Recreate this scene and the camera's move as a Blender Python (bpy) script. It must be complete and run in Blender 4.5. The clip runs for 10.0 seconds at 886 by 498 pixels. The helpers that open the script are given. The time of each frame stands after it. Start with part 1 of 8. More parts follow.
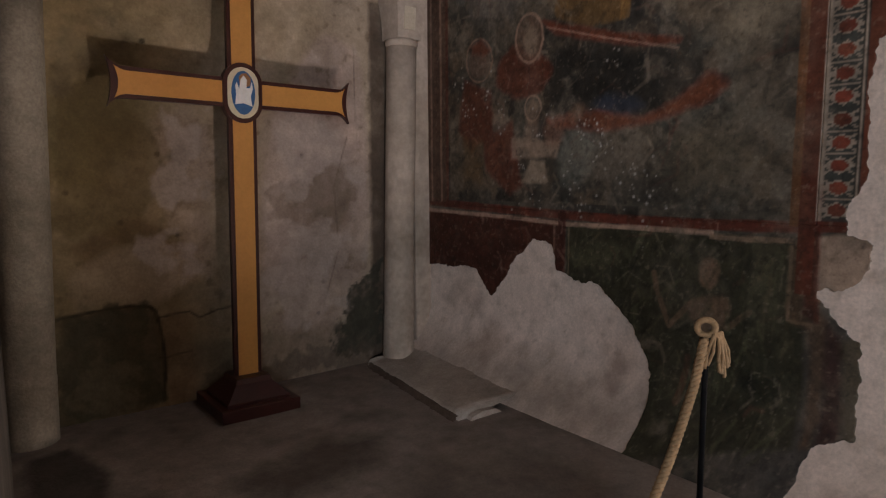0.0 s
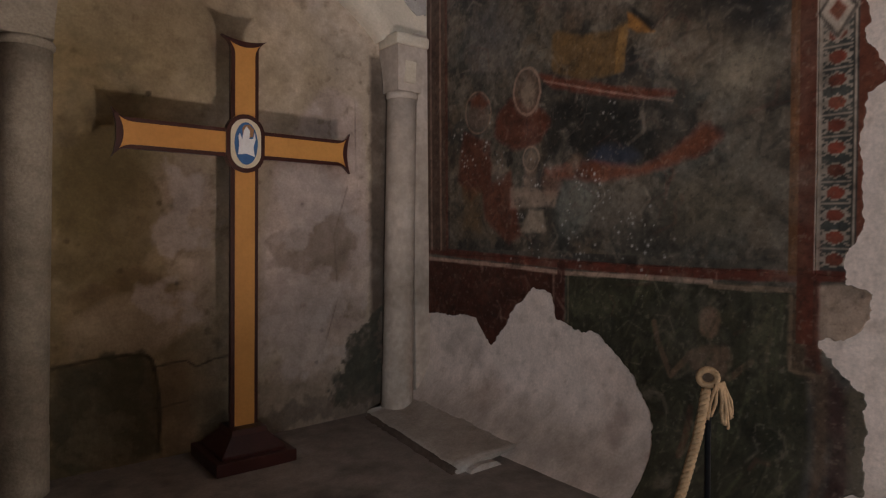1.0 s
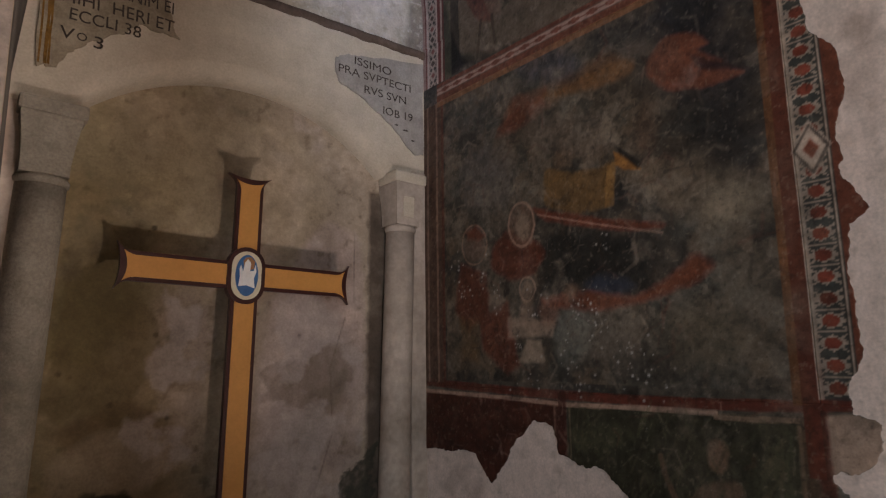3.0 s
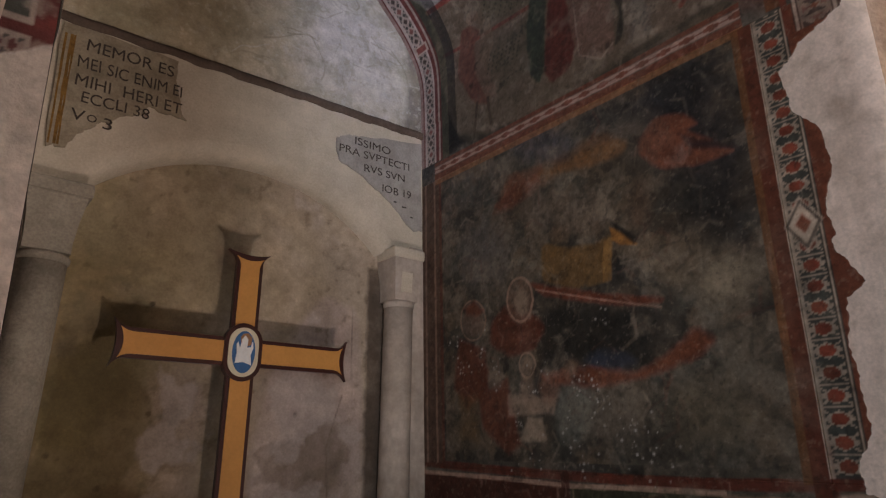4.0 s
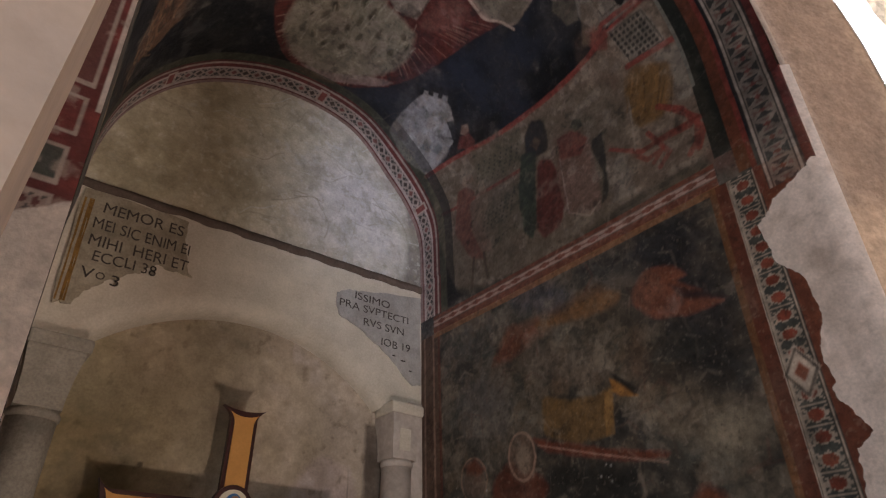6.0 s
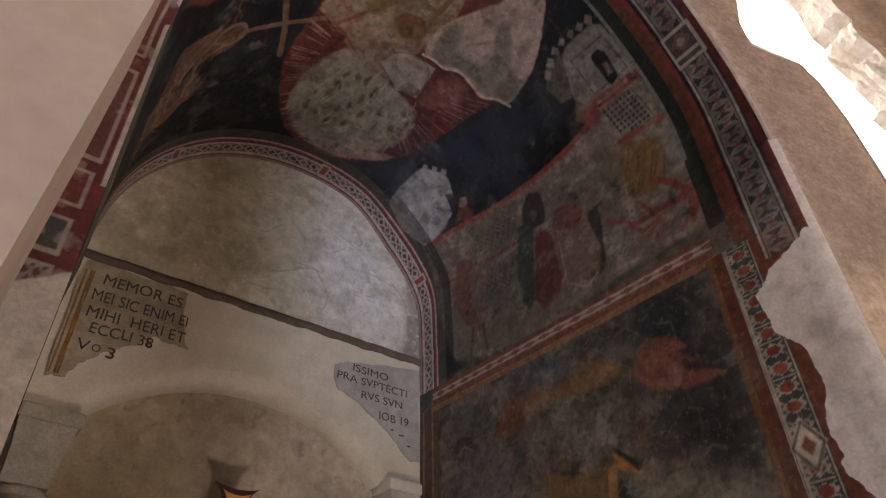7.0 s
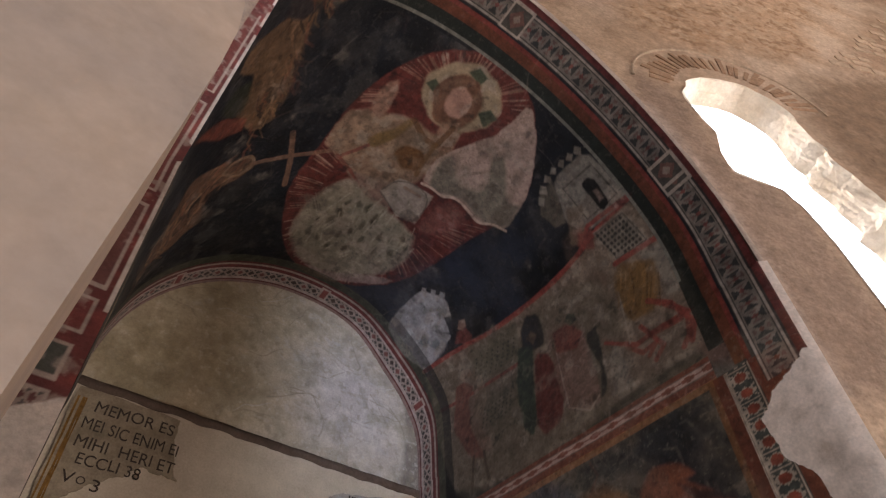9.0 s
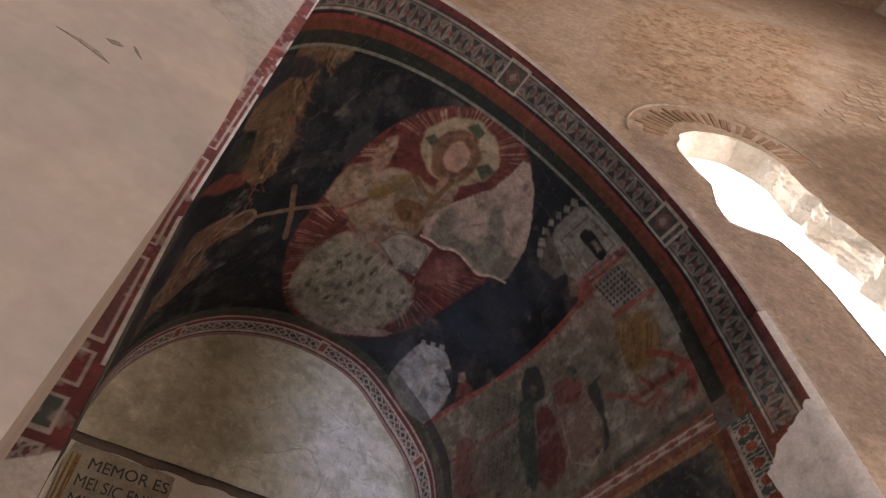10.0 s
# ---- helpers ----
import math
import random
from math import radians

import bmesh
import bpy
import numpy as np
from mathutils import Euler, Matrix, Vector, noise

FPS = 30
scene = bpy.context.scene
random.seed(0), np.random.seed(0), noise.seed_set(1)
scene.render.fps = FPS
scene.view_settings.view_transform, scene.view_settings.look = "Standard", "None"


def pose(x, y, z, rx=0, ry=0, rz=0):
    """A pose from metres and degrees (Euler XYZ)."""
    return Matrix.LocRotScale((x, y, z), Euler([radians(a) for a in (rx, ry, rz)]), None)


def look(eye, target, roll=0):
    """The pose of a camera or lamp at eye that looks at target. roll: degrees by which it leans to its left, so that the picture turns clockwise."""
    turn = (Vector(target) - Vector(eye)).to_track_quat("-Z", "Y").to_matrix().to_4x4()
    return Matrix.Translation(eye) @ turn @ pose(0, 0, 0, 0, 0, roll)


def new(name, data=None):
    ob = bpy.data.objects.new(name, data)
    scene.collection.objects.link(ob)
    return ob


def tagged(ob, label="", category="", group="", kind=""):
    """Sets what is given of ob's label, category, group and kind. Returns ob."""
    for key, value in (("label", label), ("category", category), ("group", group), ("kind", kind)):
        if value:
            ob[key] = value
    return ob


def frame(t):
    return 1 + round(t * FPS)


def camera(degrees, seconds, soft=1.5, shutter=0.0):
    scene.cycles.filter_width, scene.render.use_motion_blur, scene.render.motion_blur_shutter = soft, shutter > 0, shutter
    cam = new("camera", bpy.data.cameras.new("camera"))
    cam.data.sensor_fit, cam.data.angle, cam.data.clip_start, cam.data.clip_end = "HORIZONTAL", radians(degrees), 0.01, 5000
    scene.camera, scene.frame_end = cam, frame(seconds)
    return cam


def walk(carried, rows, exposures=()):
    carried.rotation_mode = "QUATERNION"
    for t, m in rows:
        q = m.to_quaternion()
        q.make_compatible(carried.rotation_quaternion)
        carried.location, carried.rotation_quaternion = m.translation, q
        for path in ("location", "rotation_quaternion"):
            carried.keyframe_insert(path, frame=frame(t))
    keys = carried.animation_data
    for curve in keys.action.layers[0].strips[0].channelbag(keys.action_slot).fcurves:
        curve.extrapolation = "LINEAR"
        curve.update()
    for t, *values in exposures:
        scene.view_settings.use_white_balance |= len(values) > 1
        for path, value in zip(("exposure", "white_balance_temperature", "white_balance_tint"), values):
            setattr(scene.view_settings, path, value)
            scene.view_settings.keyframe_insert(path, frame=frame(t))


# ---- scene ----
# ------------------------------------------------------------------ camera
cam = camera(69.86, 10.0, 1.25)
PATH = [(0.000, -3.298, -4.394, 1.601, -38.126, -6.728, 0.447),
        (0.500, -3.300, -4.398, 1.600, -38.157, -4.304, 0.349),
        (1.000, -3.300, -4.400, 1.600, -38.151, -2.310, 0.357),
        (1.500, -3.300, -4.403, 1.599, -38.151, 0.412, 0.431),
        (2.000, -3.302, -4.407, 1.599, -38.219, 3.516, 0.510),
        (2.500, -3.307, -4.411, 1.597, -38.288, 6.392, 0.592),
        (4.000, -3.340, -4.408, 1.585, -38.748, 16.347, 0.910),
        (4.500, -3.340, -4.417, 1.577, -38.677, 19.945, 1.071),
        (5.000, -3.340, -4.430, 1.566, -38.588, 23.537, 1.188),
        (5.500, -3.340, -4.443, 1.555, -38.457, 26.907, 1.275),
        (7.000, -3.340, -4.467, 1.538, -38.325, 36.738, 1.438),
        (7.500, -3.341, -4.473, 1.533, -38.297, 39.496, 1.468),
        (8.000, -3.350, -4.479, 1.529, -38.239, 42.317, 1.548),
        (8.500, -3.343, -4.488, 1.522, -38.142, 45.091, 1.631),
        (9.000, -3.345, -4.495, 1.516, -38.048, 47.794, 1.730),
        (9.500, -3.345, -4.503, 1.508, -37.947, 49.866, 1.777),
        (10.000, -3.345, -4.513, 1.500, -37.801, 52.473, 1.851)]
EXPOSURES = [(0.0, -0.20, 6500, 15), (10.0, -0.20, 6500, 15)]
walk(cam, [(t, pose(x, y, z, 90 + p, r, w)) for t, x, y, z, w, p, r in PATH], EXPOSURES)

# ------------------------------------------------------------------ light
world = bpy.data.worlds.new("sky")
scene.world = world
world.use_nodes = True
wn = world.node_tree.nodes
sky = wn.new("ShaderNodeTexSky")
sky.sky_type, sky.sun_disc = 'NISHITA', False
sky.sun_elevation, sky.sun_rotation = radians(36), radians(-17)
wn["Background"].inputs["Strength"].default_value = 0.15
world.node_tree.links.new(sky.outputs["Color"], wn["Background"].inputs["Color"])


def lamp(name, kind, m, energy, color):
    d = bpy.data.lights.new(name, kind)
    d.energy, d.color = energy, color
    o = new(name, d)
    o.matrix_world = m
    return d


sun = lamp("sun", 'SUN', look((-0.4, 1.29, 1.0), (0, 0, 0)), 5.0, (1.0, 0.94, 0.85))
sun.angle = radians(0.5)
flood = lamp("floodlight_beam", 'SPOT', look((-2.05, -3.75, 0.14), (-1.55, 0.0, 5.3)), 240, (1.0, 0.885, 0.815))
flood.spot_size, flood.spot_blend, flood.shadow_soft_size = radians(98), 1.0, 0.10
# added fill lamp for the side wall; its opening lies unseen and is assumed
wall_fill = lamp("side_wall_fill_light", 'AREA', look((-6.2, -9.7, 2.2), (-0.4, -2.0, 3.4)), 310, (0.83, 0.93, 1.0))
wall_fill.shape, wall_fill.size, wall_fill.size_y = 'RECTANGLE', 2.4, 4.0
# added lamp placed to brighten only the brown nave wall, source assumed
nave_fill = lamp("nave_wall_fill_light", 'AREA', look((5.2, -9.9, 1.6), (1.6, -4.3, 8.5)), 800, (1.0, 0.95, 0.90))
nave_fill.shape, nave_fill.size, nave_fill.size_y = 'RECTANGLE', 2.0, 2.0
# added fill lamp brightening the top of the nave wall, opening invented
upper_fill = lamp("upper_wall_fill_light", 'AREA', look((2.0, -10.05, 11.0), (3.0, -5.0, 12.5)), 220, (1.0, 0.96, 0.92))
upper_fill.shape, upper_fill.size, upper_fill.size_y = 'RECTANGLE', 2.0, 3.0


# added narrow bluish lamp for the lunette's right side, no known source
lunette_fill = lamp("lunette_fill_light", 'AREA', look((-6.2, -9.8, 3.5), (-0.60, -0.1, 5.35)), 13.0, (0.60, 0.74, 1.0))
lunette_fill.shape, lunette_fill.size, lunette_fill.size_y, lunette_fill.spread = 'RECTANGLE', 1.8, 1.2, radians(26)


# ------------------------------------------------------------------ materials
def mat(name, color, rough=0.85, bump=0.3, scale=6.0, var=0.25, tint=None, spec=0.3, metal=0.0, attr=False, fine=60.0):
    """Two scales of colour noise and two of relief; with attr the colours come from the painted vertices."""
    m = bpy.data.materials.new(name)
    m.use_nodes = True
    t = m.node_tree
    n, l = t.nodes, t.links
    b = n["Principled BSDF"]
    b.inputs["Metallic"].default_value = metal
    b.inputs["Specular IOR Level"].default_value = spec
    src = n.new("ShaderNodeTexCoord").outputs["Object"]

    def noise_tex(sc, det=6.0, ro=0.6):
        q = n.new("ShaderNodeTexNoise")
        q.inputs["Scale"].default_value, q.inputs["Detail"].default_value, q.inputs["Roughness"].default_value = sc, det, ro
        l.new(src, q.inputs["Vector"])
        return q.outputs["Fac"]

    def ramp(fac, a, ca, c, cc):
        r = n.new("ShaderNodeValToRGB")
        e = r.color_ramp.elements
        e[0].position, e[0].color, e[1].position, e[1].color = a, (*ca, 1), c, (*cc, 1)
        l.new(fac, r.inputs["Fac"])
        return r.outputs["Color"]

    def mix(kind, a, c, f=1.0):
        q = n.new("ShaderNodeMix")
        q.data_type, q.blend_type = 'RGBA', kind
        q.inputs["Factor"].default_value = f
        l.new(a, q.inputs["A"])
        l.new(c, q.inputs["B"])
        return q.outputs["Result"]

    if attr:
        at = n.new("ShaderNodeAttribute")
        at.attribute_name = "paint"
        col = at.outputs["Color"]
    else:
        low = tint or tuple(c * (1 - var) for c in color)
        col = ramp(noise_tex(scale * 0.35), 0.32, low, 0.68, tuple(min(1.0, c * (1 + 0.3 * var)) for c in color))
    k = 1 - var
    col = mix('MULTIPLY', col, ramp(noise_tex(scale * 1.7, 7.0, 0.7), 0.3, (k, k * 0.98, k * 0.95), 0.62, (1.04, 1.03, 1.02)))
    k = 1 - 0.7 * var
    col = mix('MULTIPLY', col, ramp(noise_tex(fine, 3.0), 0.3, (k, k, k), 0.7, (1.05, 1.05, 1.05)))
    l.new(col, b.inputs["Base Color"])
    rr = n.new("ShaderNodeMapRange")
    rr.inputs["To Min"].default_value, rr.inputs["To Max"].default_value = rough - 0.12, min(1.0, rough + 0.1)
    l.new(noise_tex(scale * 3.0), rr.inputs["Value"])
    l.new(rr.outputs["Result"], b.inputs["Roughness"])
    b1, b2 = n.new("ShaderNodeBump"), n.new("ShaderNodeBump")
    b1.inputs["Strength"].default_value, b1.inputs["Distance"].default_value = bump, 0.03
    b2.inputs["Strength"].default_value, b2.inputs["Distance"].default_value = bump * 0.8, 0.006
    l.new(noise_tex(scale * 1.3, 8.0, 0.65), b1.inputs["Height"])
    l.new(noise_tex(fine * 0.8, 4.0), b2.inputs["Height"])
    l.new(b1.outputs["Normal"], b2.inputs["Normal"])
    l.new(b2.outputs["Normal"], b.inputs["Normal"])
    return m


M_WHITE = mat("white_plaster", (0.60, 0.52, 0.47), 0.9, 0.22, 2.5, 0.14)
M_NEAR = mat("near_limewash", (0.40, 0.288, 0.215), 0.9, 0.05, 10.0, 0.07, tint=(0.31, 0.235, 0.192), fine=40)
M_ARCH = mat("arch_plaster", (0.40, 0.305, 0.25), 0.9, 0.4, 6, 0.3)
M_PIER = mat("limewash", (0.66, 0.55, 0.46), 0.9, 0.16, 1.6, 0.14, tint=(0.50, 0.40, 0.31))
M_CREAM = mat("cream_plaster", (0.62, 0.53, 0.41), 0.9, 0.28, 3, 0.16)
M_PAINT = mat("painted_plaster", (0.5, 0.5, 0.5), 0.88, 0.35, 5, 0.22, attr=True)
M_FRESCO = mat("fresco", (0.2, 0.2, 0.17), 0.62, 0.3, 7, 0.26, attr=True, spec=0.25, fine=75)
M_BORDER = mat("fresco_border", (0.2, 0.2, 0.17), 0.65, 0.25, 8, 0.3, attr=True, spec=0.3, fine=90)
M_STONE = mat("column_stone", (0.57, 0.475, 0.40), 0.85, 0.3, 4, 0.2, tint=(0.33, 0.26, 0.205), fine=22)
# column stone again but darker: grime plus the shade over the left column
M_GRIMY_SHADED = mat("grimy_shaded_stone", (0.37, 0.315, 0.25), 0.9, 0.35, 3, 0.35, tint=(0.22, 0.185, 0.135))
M_FLOOR = mat("floor_screed", (0.27, 0.24, 0.215), 0.8, 0.3, 2.5, 0.3)
M_BROWN = mat("brown_plaster", (0.52, 0.36, 0.235), 0.95, 1.0, 3.5, 0.32, tint=(0.36, 0.24, 0.155), fine=38)
M_BROWN_P = mat("rough_brown_plaster", (0.5, 0.5, 0.5), 0.95, 0.8, 9.0, 0.3, attr=True, fine=34)
M_BRICK2 = mat("pale_brick", (0.58, 0.42, 0.29), 0.95, 0.6, 9, 0.3)
M_BRICK = mat("brick", (0.42, 0.255, 0.155), 0.95, 0.5, 9, 0.3)
M_KERB = mat("kerb_stone", (0.50, 0.43, 0.375), 0.9, 0.5, 5, 0.26, tint=(0.36, 0.30, 0.255))
M_LEDGE = mat("ledge_stone", (0.15, 0.105, 0.08), 0.9, 0.3, 6, 0.3)
M_RUBBLE = mat("rubble_reveal", (0.88, 0.82, 0.74), 0.95, 1.0, 9, 0.12, tint=(0.74, 0.64, 0.52), fine=34)
M_GOLD = mat("ochre_wood", (0.56, 0.265, 0.07), 0.38, 0.02, 5, 0.07, spec=0.4)
M_MAROON = mat("maroon_wood", (0.052, 0.012, 0.009), 0.4, 0.04, 8, 0.25, spec=0.45)
M_LETTER = mat("letter_paint", (0.05, 0.036, 0.028), 0.9, 0.2, 20, 0.3, tint=(0.085, 0.065, 0.05))
M_SCRAP = mat("old_plaster", (0.44, 0.365, 0.265), 0.9, 0.4, 6, 0.3, tint=(0.27, 0.215, 0.145))
M_SCRAP2 = mat("grey_old_plaster", (0.43, 0.385, 0.34), 0.9, 0.4, 6, 0.25)
M_OCHRE = mat("ochre_paint", (0.30, 0.155, 0.035), 0.9, 0.3, 15, 0.4)
M_ROPE = mat("rope_fibre", (0.37, 0.24, 0.13), 0.9, 0.2, 30, 0.25)
M_IRON = mat("dark_iron", (0.02, 0.02, 0.022), 0.45, 0.1, 20, 0.3, metal=0.5)
M_CREAMPAINT = mat("cream_enamel", (0.66, 0.58, 0.42), 0.4, 0.02, 10, 0.06)
M_BLUE = mat("blue_enamel", (0.05, 0.135, 0.30), 0.4, 0.02, 10, 0.1)
M_SILK = mat("white_enamel", (0.75, 0.74, 0.72), 0.4, 0.02, 10, 0.06)
M_TAN = mat("tan_enamel", (0.34, 0.17, 0.08), 0.4, 0.02, 10, 0.1)
M_SCRAPE = mat("scraped_limewash", (0.35, 0.245, 0.185), 0.9, 0.3, 60, 0.4, fine=250)
M_FRAME = mat("window_metal", (0.78, 0.82, 0.84), 0.4, 0.05, 10, 0.1)


# ------------------------------------------------------------------ mesh helpers
def raw_mesh(name, verts, faces, material, parent=None, smooth=False, paint=None):
    """One mesh object from arrays; faces are all quads or a list of mixed ones."""
    me = bpy.data.meshes.new(name)
    verts = np.asarray(verts, dtype=np.float32)
    if isinstance(faces, np.ndarray):
        k = faces.shape[1]
        me.vertices.add(len(verts))
        me.vertices.foreach_set("co", verts.ravel())
        me.loops.add(faces.size)
        me.loops.foreach_set("vertex_index", faces.ravel().astype(np.int32))
        me.polygons.add(len(faces))
        me.polygons.foreach_set("loop_start", np.arange(0, faces.size, k, dtype=np.int32))
        me.update(calc_edges=True)
    else:
        me.from_pydata([tuple(v) for v in verts], [], [tuple(f) for f in faces])
        me.update()
    me.materials.append(material)
    if paint is not None:
        at = me.color_attributes.new("paint", 'FLOAT_COLOR', 'POINT')
        rgba = np.ones((len(verts), 4), dtype=np.float32)
        rgba[:, :3] = np.clip(paint, 0.004, 0.9)
        at.data.foreach_set("color", rgba.ravel())
    if smooth:
        me.polygons.foreach_set("use_smooth", np.ones(len(me.polygons), dtype=bool))
    ob = new(name, me)
    if parent is not None:
        ob.parent = parent
    return ob


def part(name, bm, material, parent=None, label="", smooth=False, bevel=0.0):
    if bevel:
        bmesh.ops.bevel(bm, geom=[e for e in bm.edges if e.calc_face_angle(0) > 0.5], offset=bevel, segments=2, affect='EDGES', profile=0.6)
    bmesh.ops.recalc_face_normals(bm, faces=bm.faces)
    me = bpy.data.meshes.new(name)
    bm.to_mesh(me)
    bm.free()
    me.materials.append(material)
    if smooth:
        me.polygons.foreach_set("use_smooth", np.ones(len(me.polygons), dtype=bool))
    ob = new(name, me)
    if parent is not None:
        ob.parent = parent
    return tagged(ob, label)


def empty(name, at=(0, 0, 0), turn=(0, 0, 0)):
    e = new(name)
    e.empty_display_size = 0.1
    e.matrix_world = pose(*at, *turn)
    return e


def bm_box(lo, hi):
    bm = bmesh.new()
    c = [(a + b) / 2 for a, b in zip(lo, hi)]
    s = [b - a for a, b in zip(lo, hi)]
    bmesh.ops.create_cube(bm, size=1, matrix=Matrix.Translation(c) @ Matrix.Diagonal((*s, 1)))
    return bm


def bm_prism(outline, y0, y1):
    """A flat outline in x and z, given depth from y0 to y1."""
    bm = bmesh.new()
    a = [bm.verts.new((x, y0, z)) for x, z in outline]
    b = [bm.verts.new((x, y1, z)) for x, z in outline]
    bm.faces.new(a)
    bm.faces.new(b[::-1])
    for i in range(len(a)):
        j = (i + 1) % len(a)
        bm.faces.new((a[i], b[i], b[j], a[j]))
    return bm


def bm_lathe(profile, n=28):
    """A turned body round z from (radius, z) pairs."""
    bm = bmesh.new()
    rings = [[bm.verts.new((r * math.cos(2 * math.pi * i / n), r * math.sin(2 * math.pi * i / n), z)) for i in range(n)] for r, z in profile]
    for a, b in zip(rings, rings[1:]):
        for i in range(n):
            bm.faces.new((a[i], a[(i + 1) % n], b[(i + 1) % n], b[i]))
    bm.faces.new(rings[0][::-1])
    bm.faces.new(rings[-1])
    return bm


def bm_tube(points, radius, n=7):
    bm = bmesh.new()
    pts = [Vector(p) for p in points]
    rings = []
    for i, p in enumerate(pts):
        d = (pts[min(i + 1, len(pts) - 1)] - pts[max(i - 1, 0)]).normalized()
        s = d.cross(Vector((0.31, 0.2, 0.93))).normalized()
        u = d.cross(s)
        rings.append([bm.verts.new(p + radius * (math.cos(2 * math.pi * k / n) * s + math.sin(2 * math.pi * k / n) * u)) for k in range(n)])
    for a, b in zip(rings, rings[1:]):
        for k in range(n):
            bm.faces.new((a[k], a[(k + 1) % n], b[(k + 1) % n], b[k]))
    bm.faces.new(rings[0][::-1])
    bm.faces.new(rings[-1])
    return bm


def grid_faces(nr, nc):
    a = (np.arange(nr - 1)[:, None] * nc + np.arange(nc - 1)[None]).ravel()
    return np.stack([a, a + 1, a + nc + 1, a + nc], 1)


# ------------------------------------------------------------------ painting with numbers
LATTICE = np.random.RandomState(7).rand(257, 257)


def vnoise(x, y, scale, octaves=3, shift=0.0):
    """Smooth noise from 0 to 1 at points x, y; scale in waves a metre."""
    total, amp, norm = 0.0, 1.0, 0.0
    for k in range(octaves):
        px, py = x * scale * 2 ** k + 31.7 * k + shift, y * scale * 2 ** k + 17.3 * k + shift * 1.7
        ix, iy = np.floor(px).astype(int), np.floor(py).astype(int)
        fx, fy = px - ix, py - iy
        fx, fy = fx * fx * (3 - 2 * fx), fy * fy * (3 - 2 * fy)
        ix, iy = ix % 256, iy % 256
        v = (LATTICE[iy, ix] * (1 - fx) + LATTICE[iy, ix + 1] * fx) * (1 - fy) + (LATTICE[iy + 1, ix] * (1 - fx) + LATTICE[iy + 1, ix + 1] * fx) * fy
        total, norm, amp = total + amp * v, norm + amp, amp * 0.55
    return total / norm


def poly_distance(x, y, pts):
    """Signed distance to a closed outline, negative inside."""
    d, inside = np.full(x.shape, 1e9), np.zeros(x.shape, dtype=bool)
    for (x0, y0), (x1, y1) in zip(pts, pts[1:] + pts[:1]):
        ex, ey = x1 - x0, y1 - y0
        k = np.clip(((x - x0) * ex + (y - y0) * ey) / (ex * ex + ey * ey + 1e-12), 0, 1)
        d = np.minimum(d, np.hypot(x - x0 - k * ex, y - y0 - k * ey))
        if y1 != y0:
            inside ^= ((y0 > y) != (y1 > y)) & (x < (y - y0) / (y1 - y0) * ex + x0)
    return np.where(inside, -d, d)


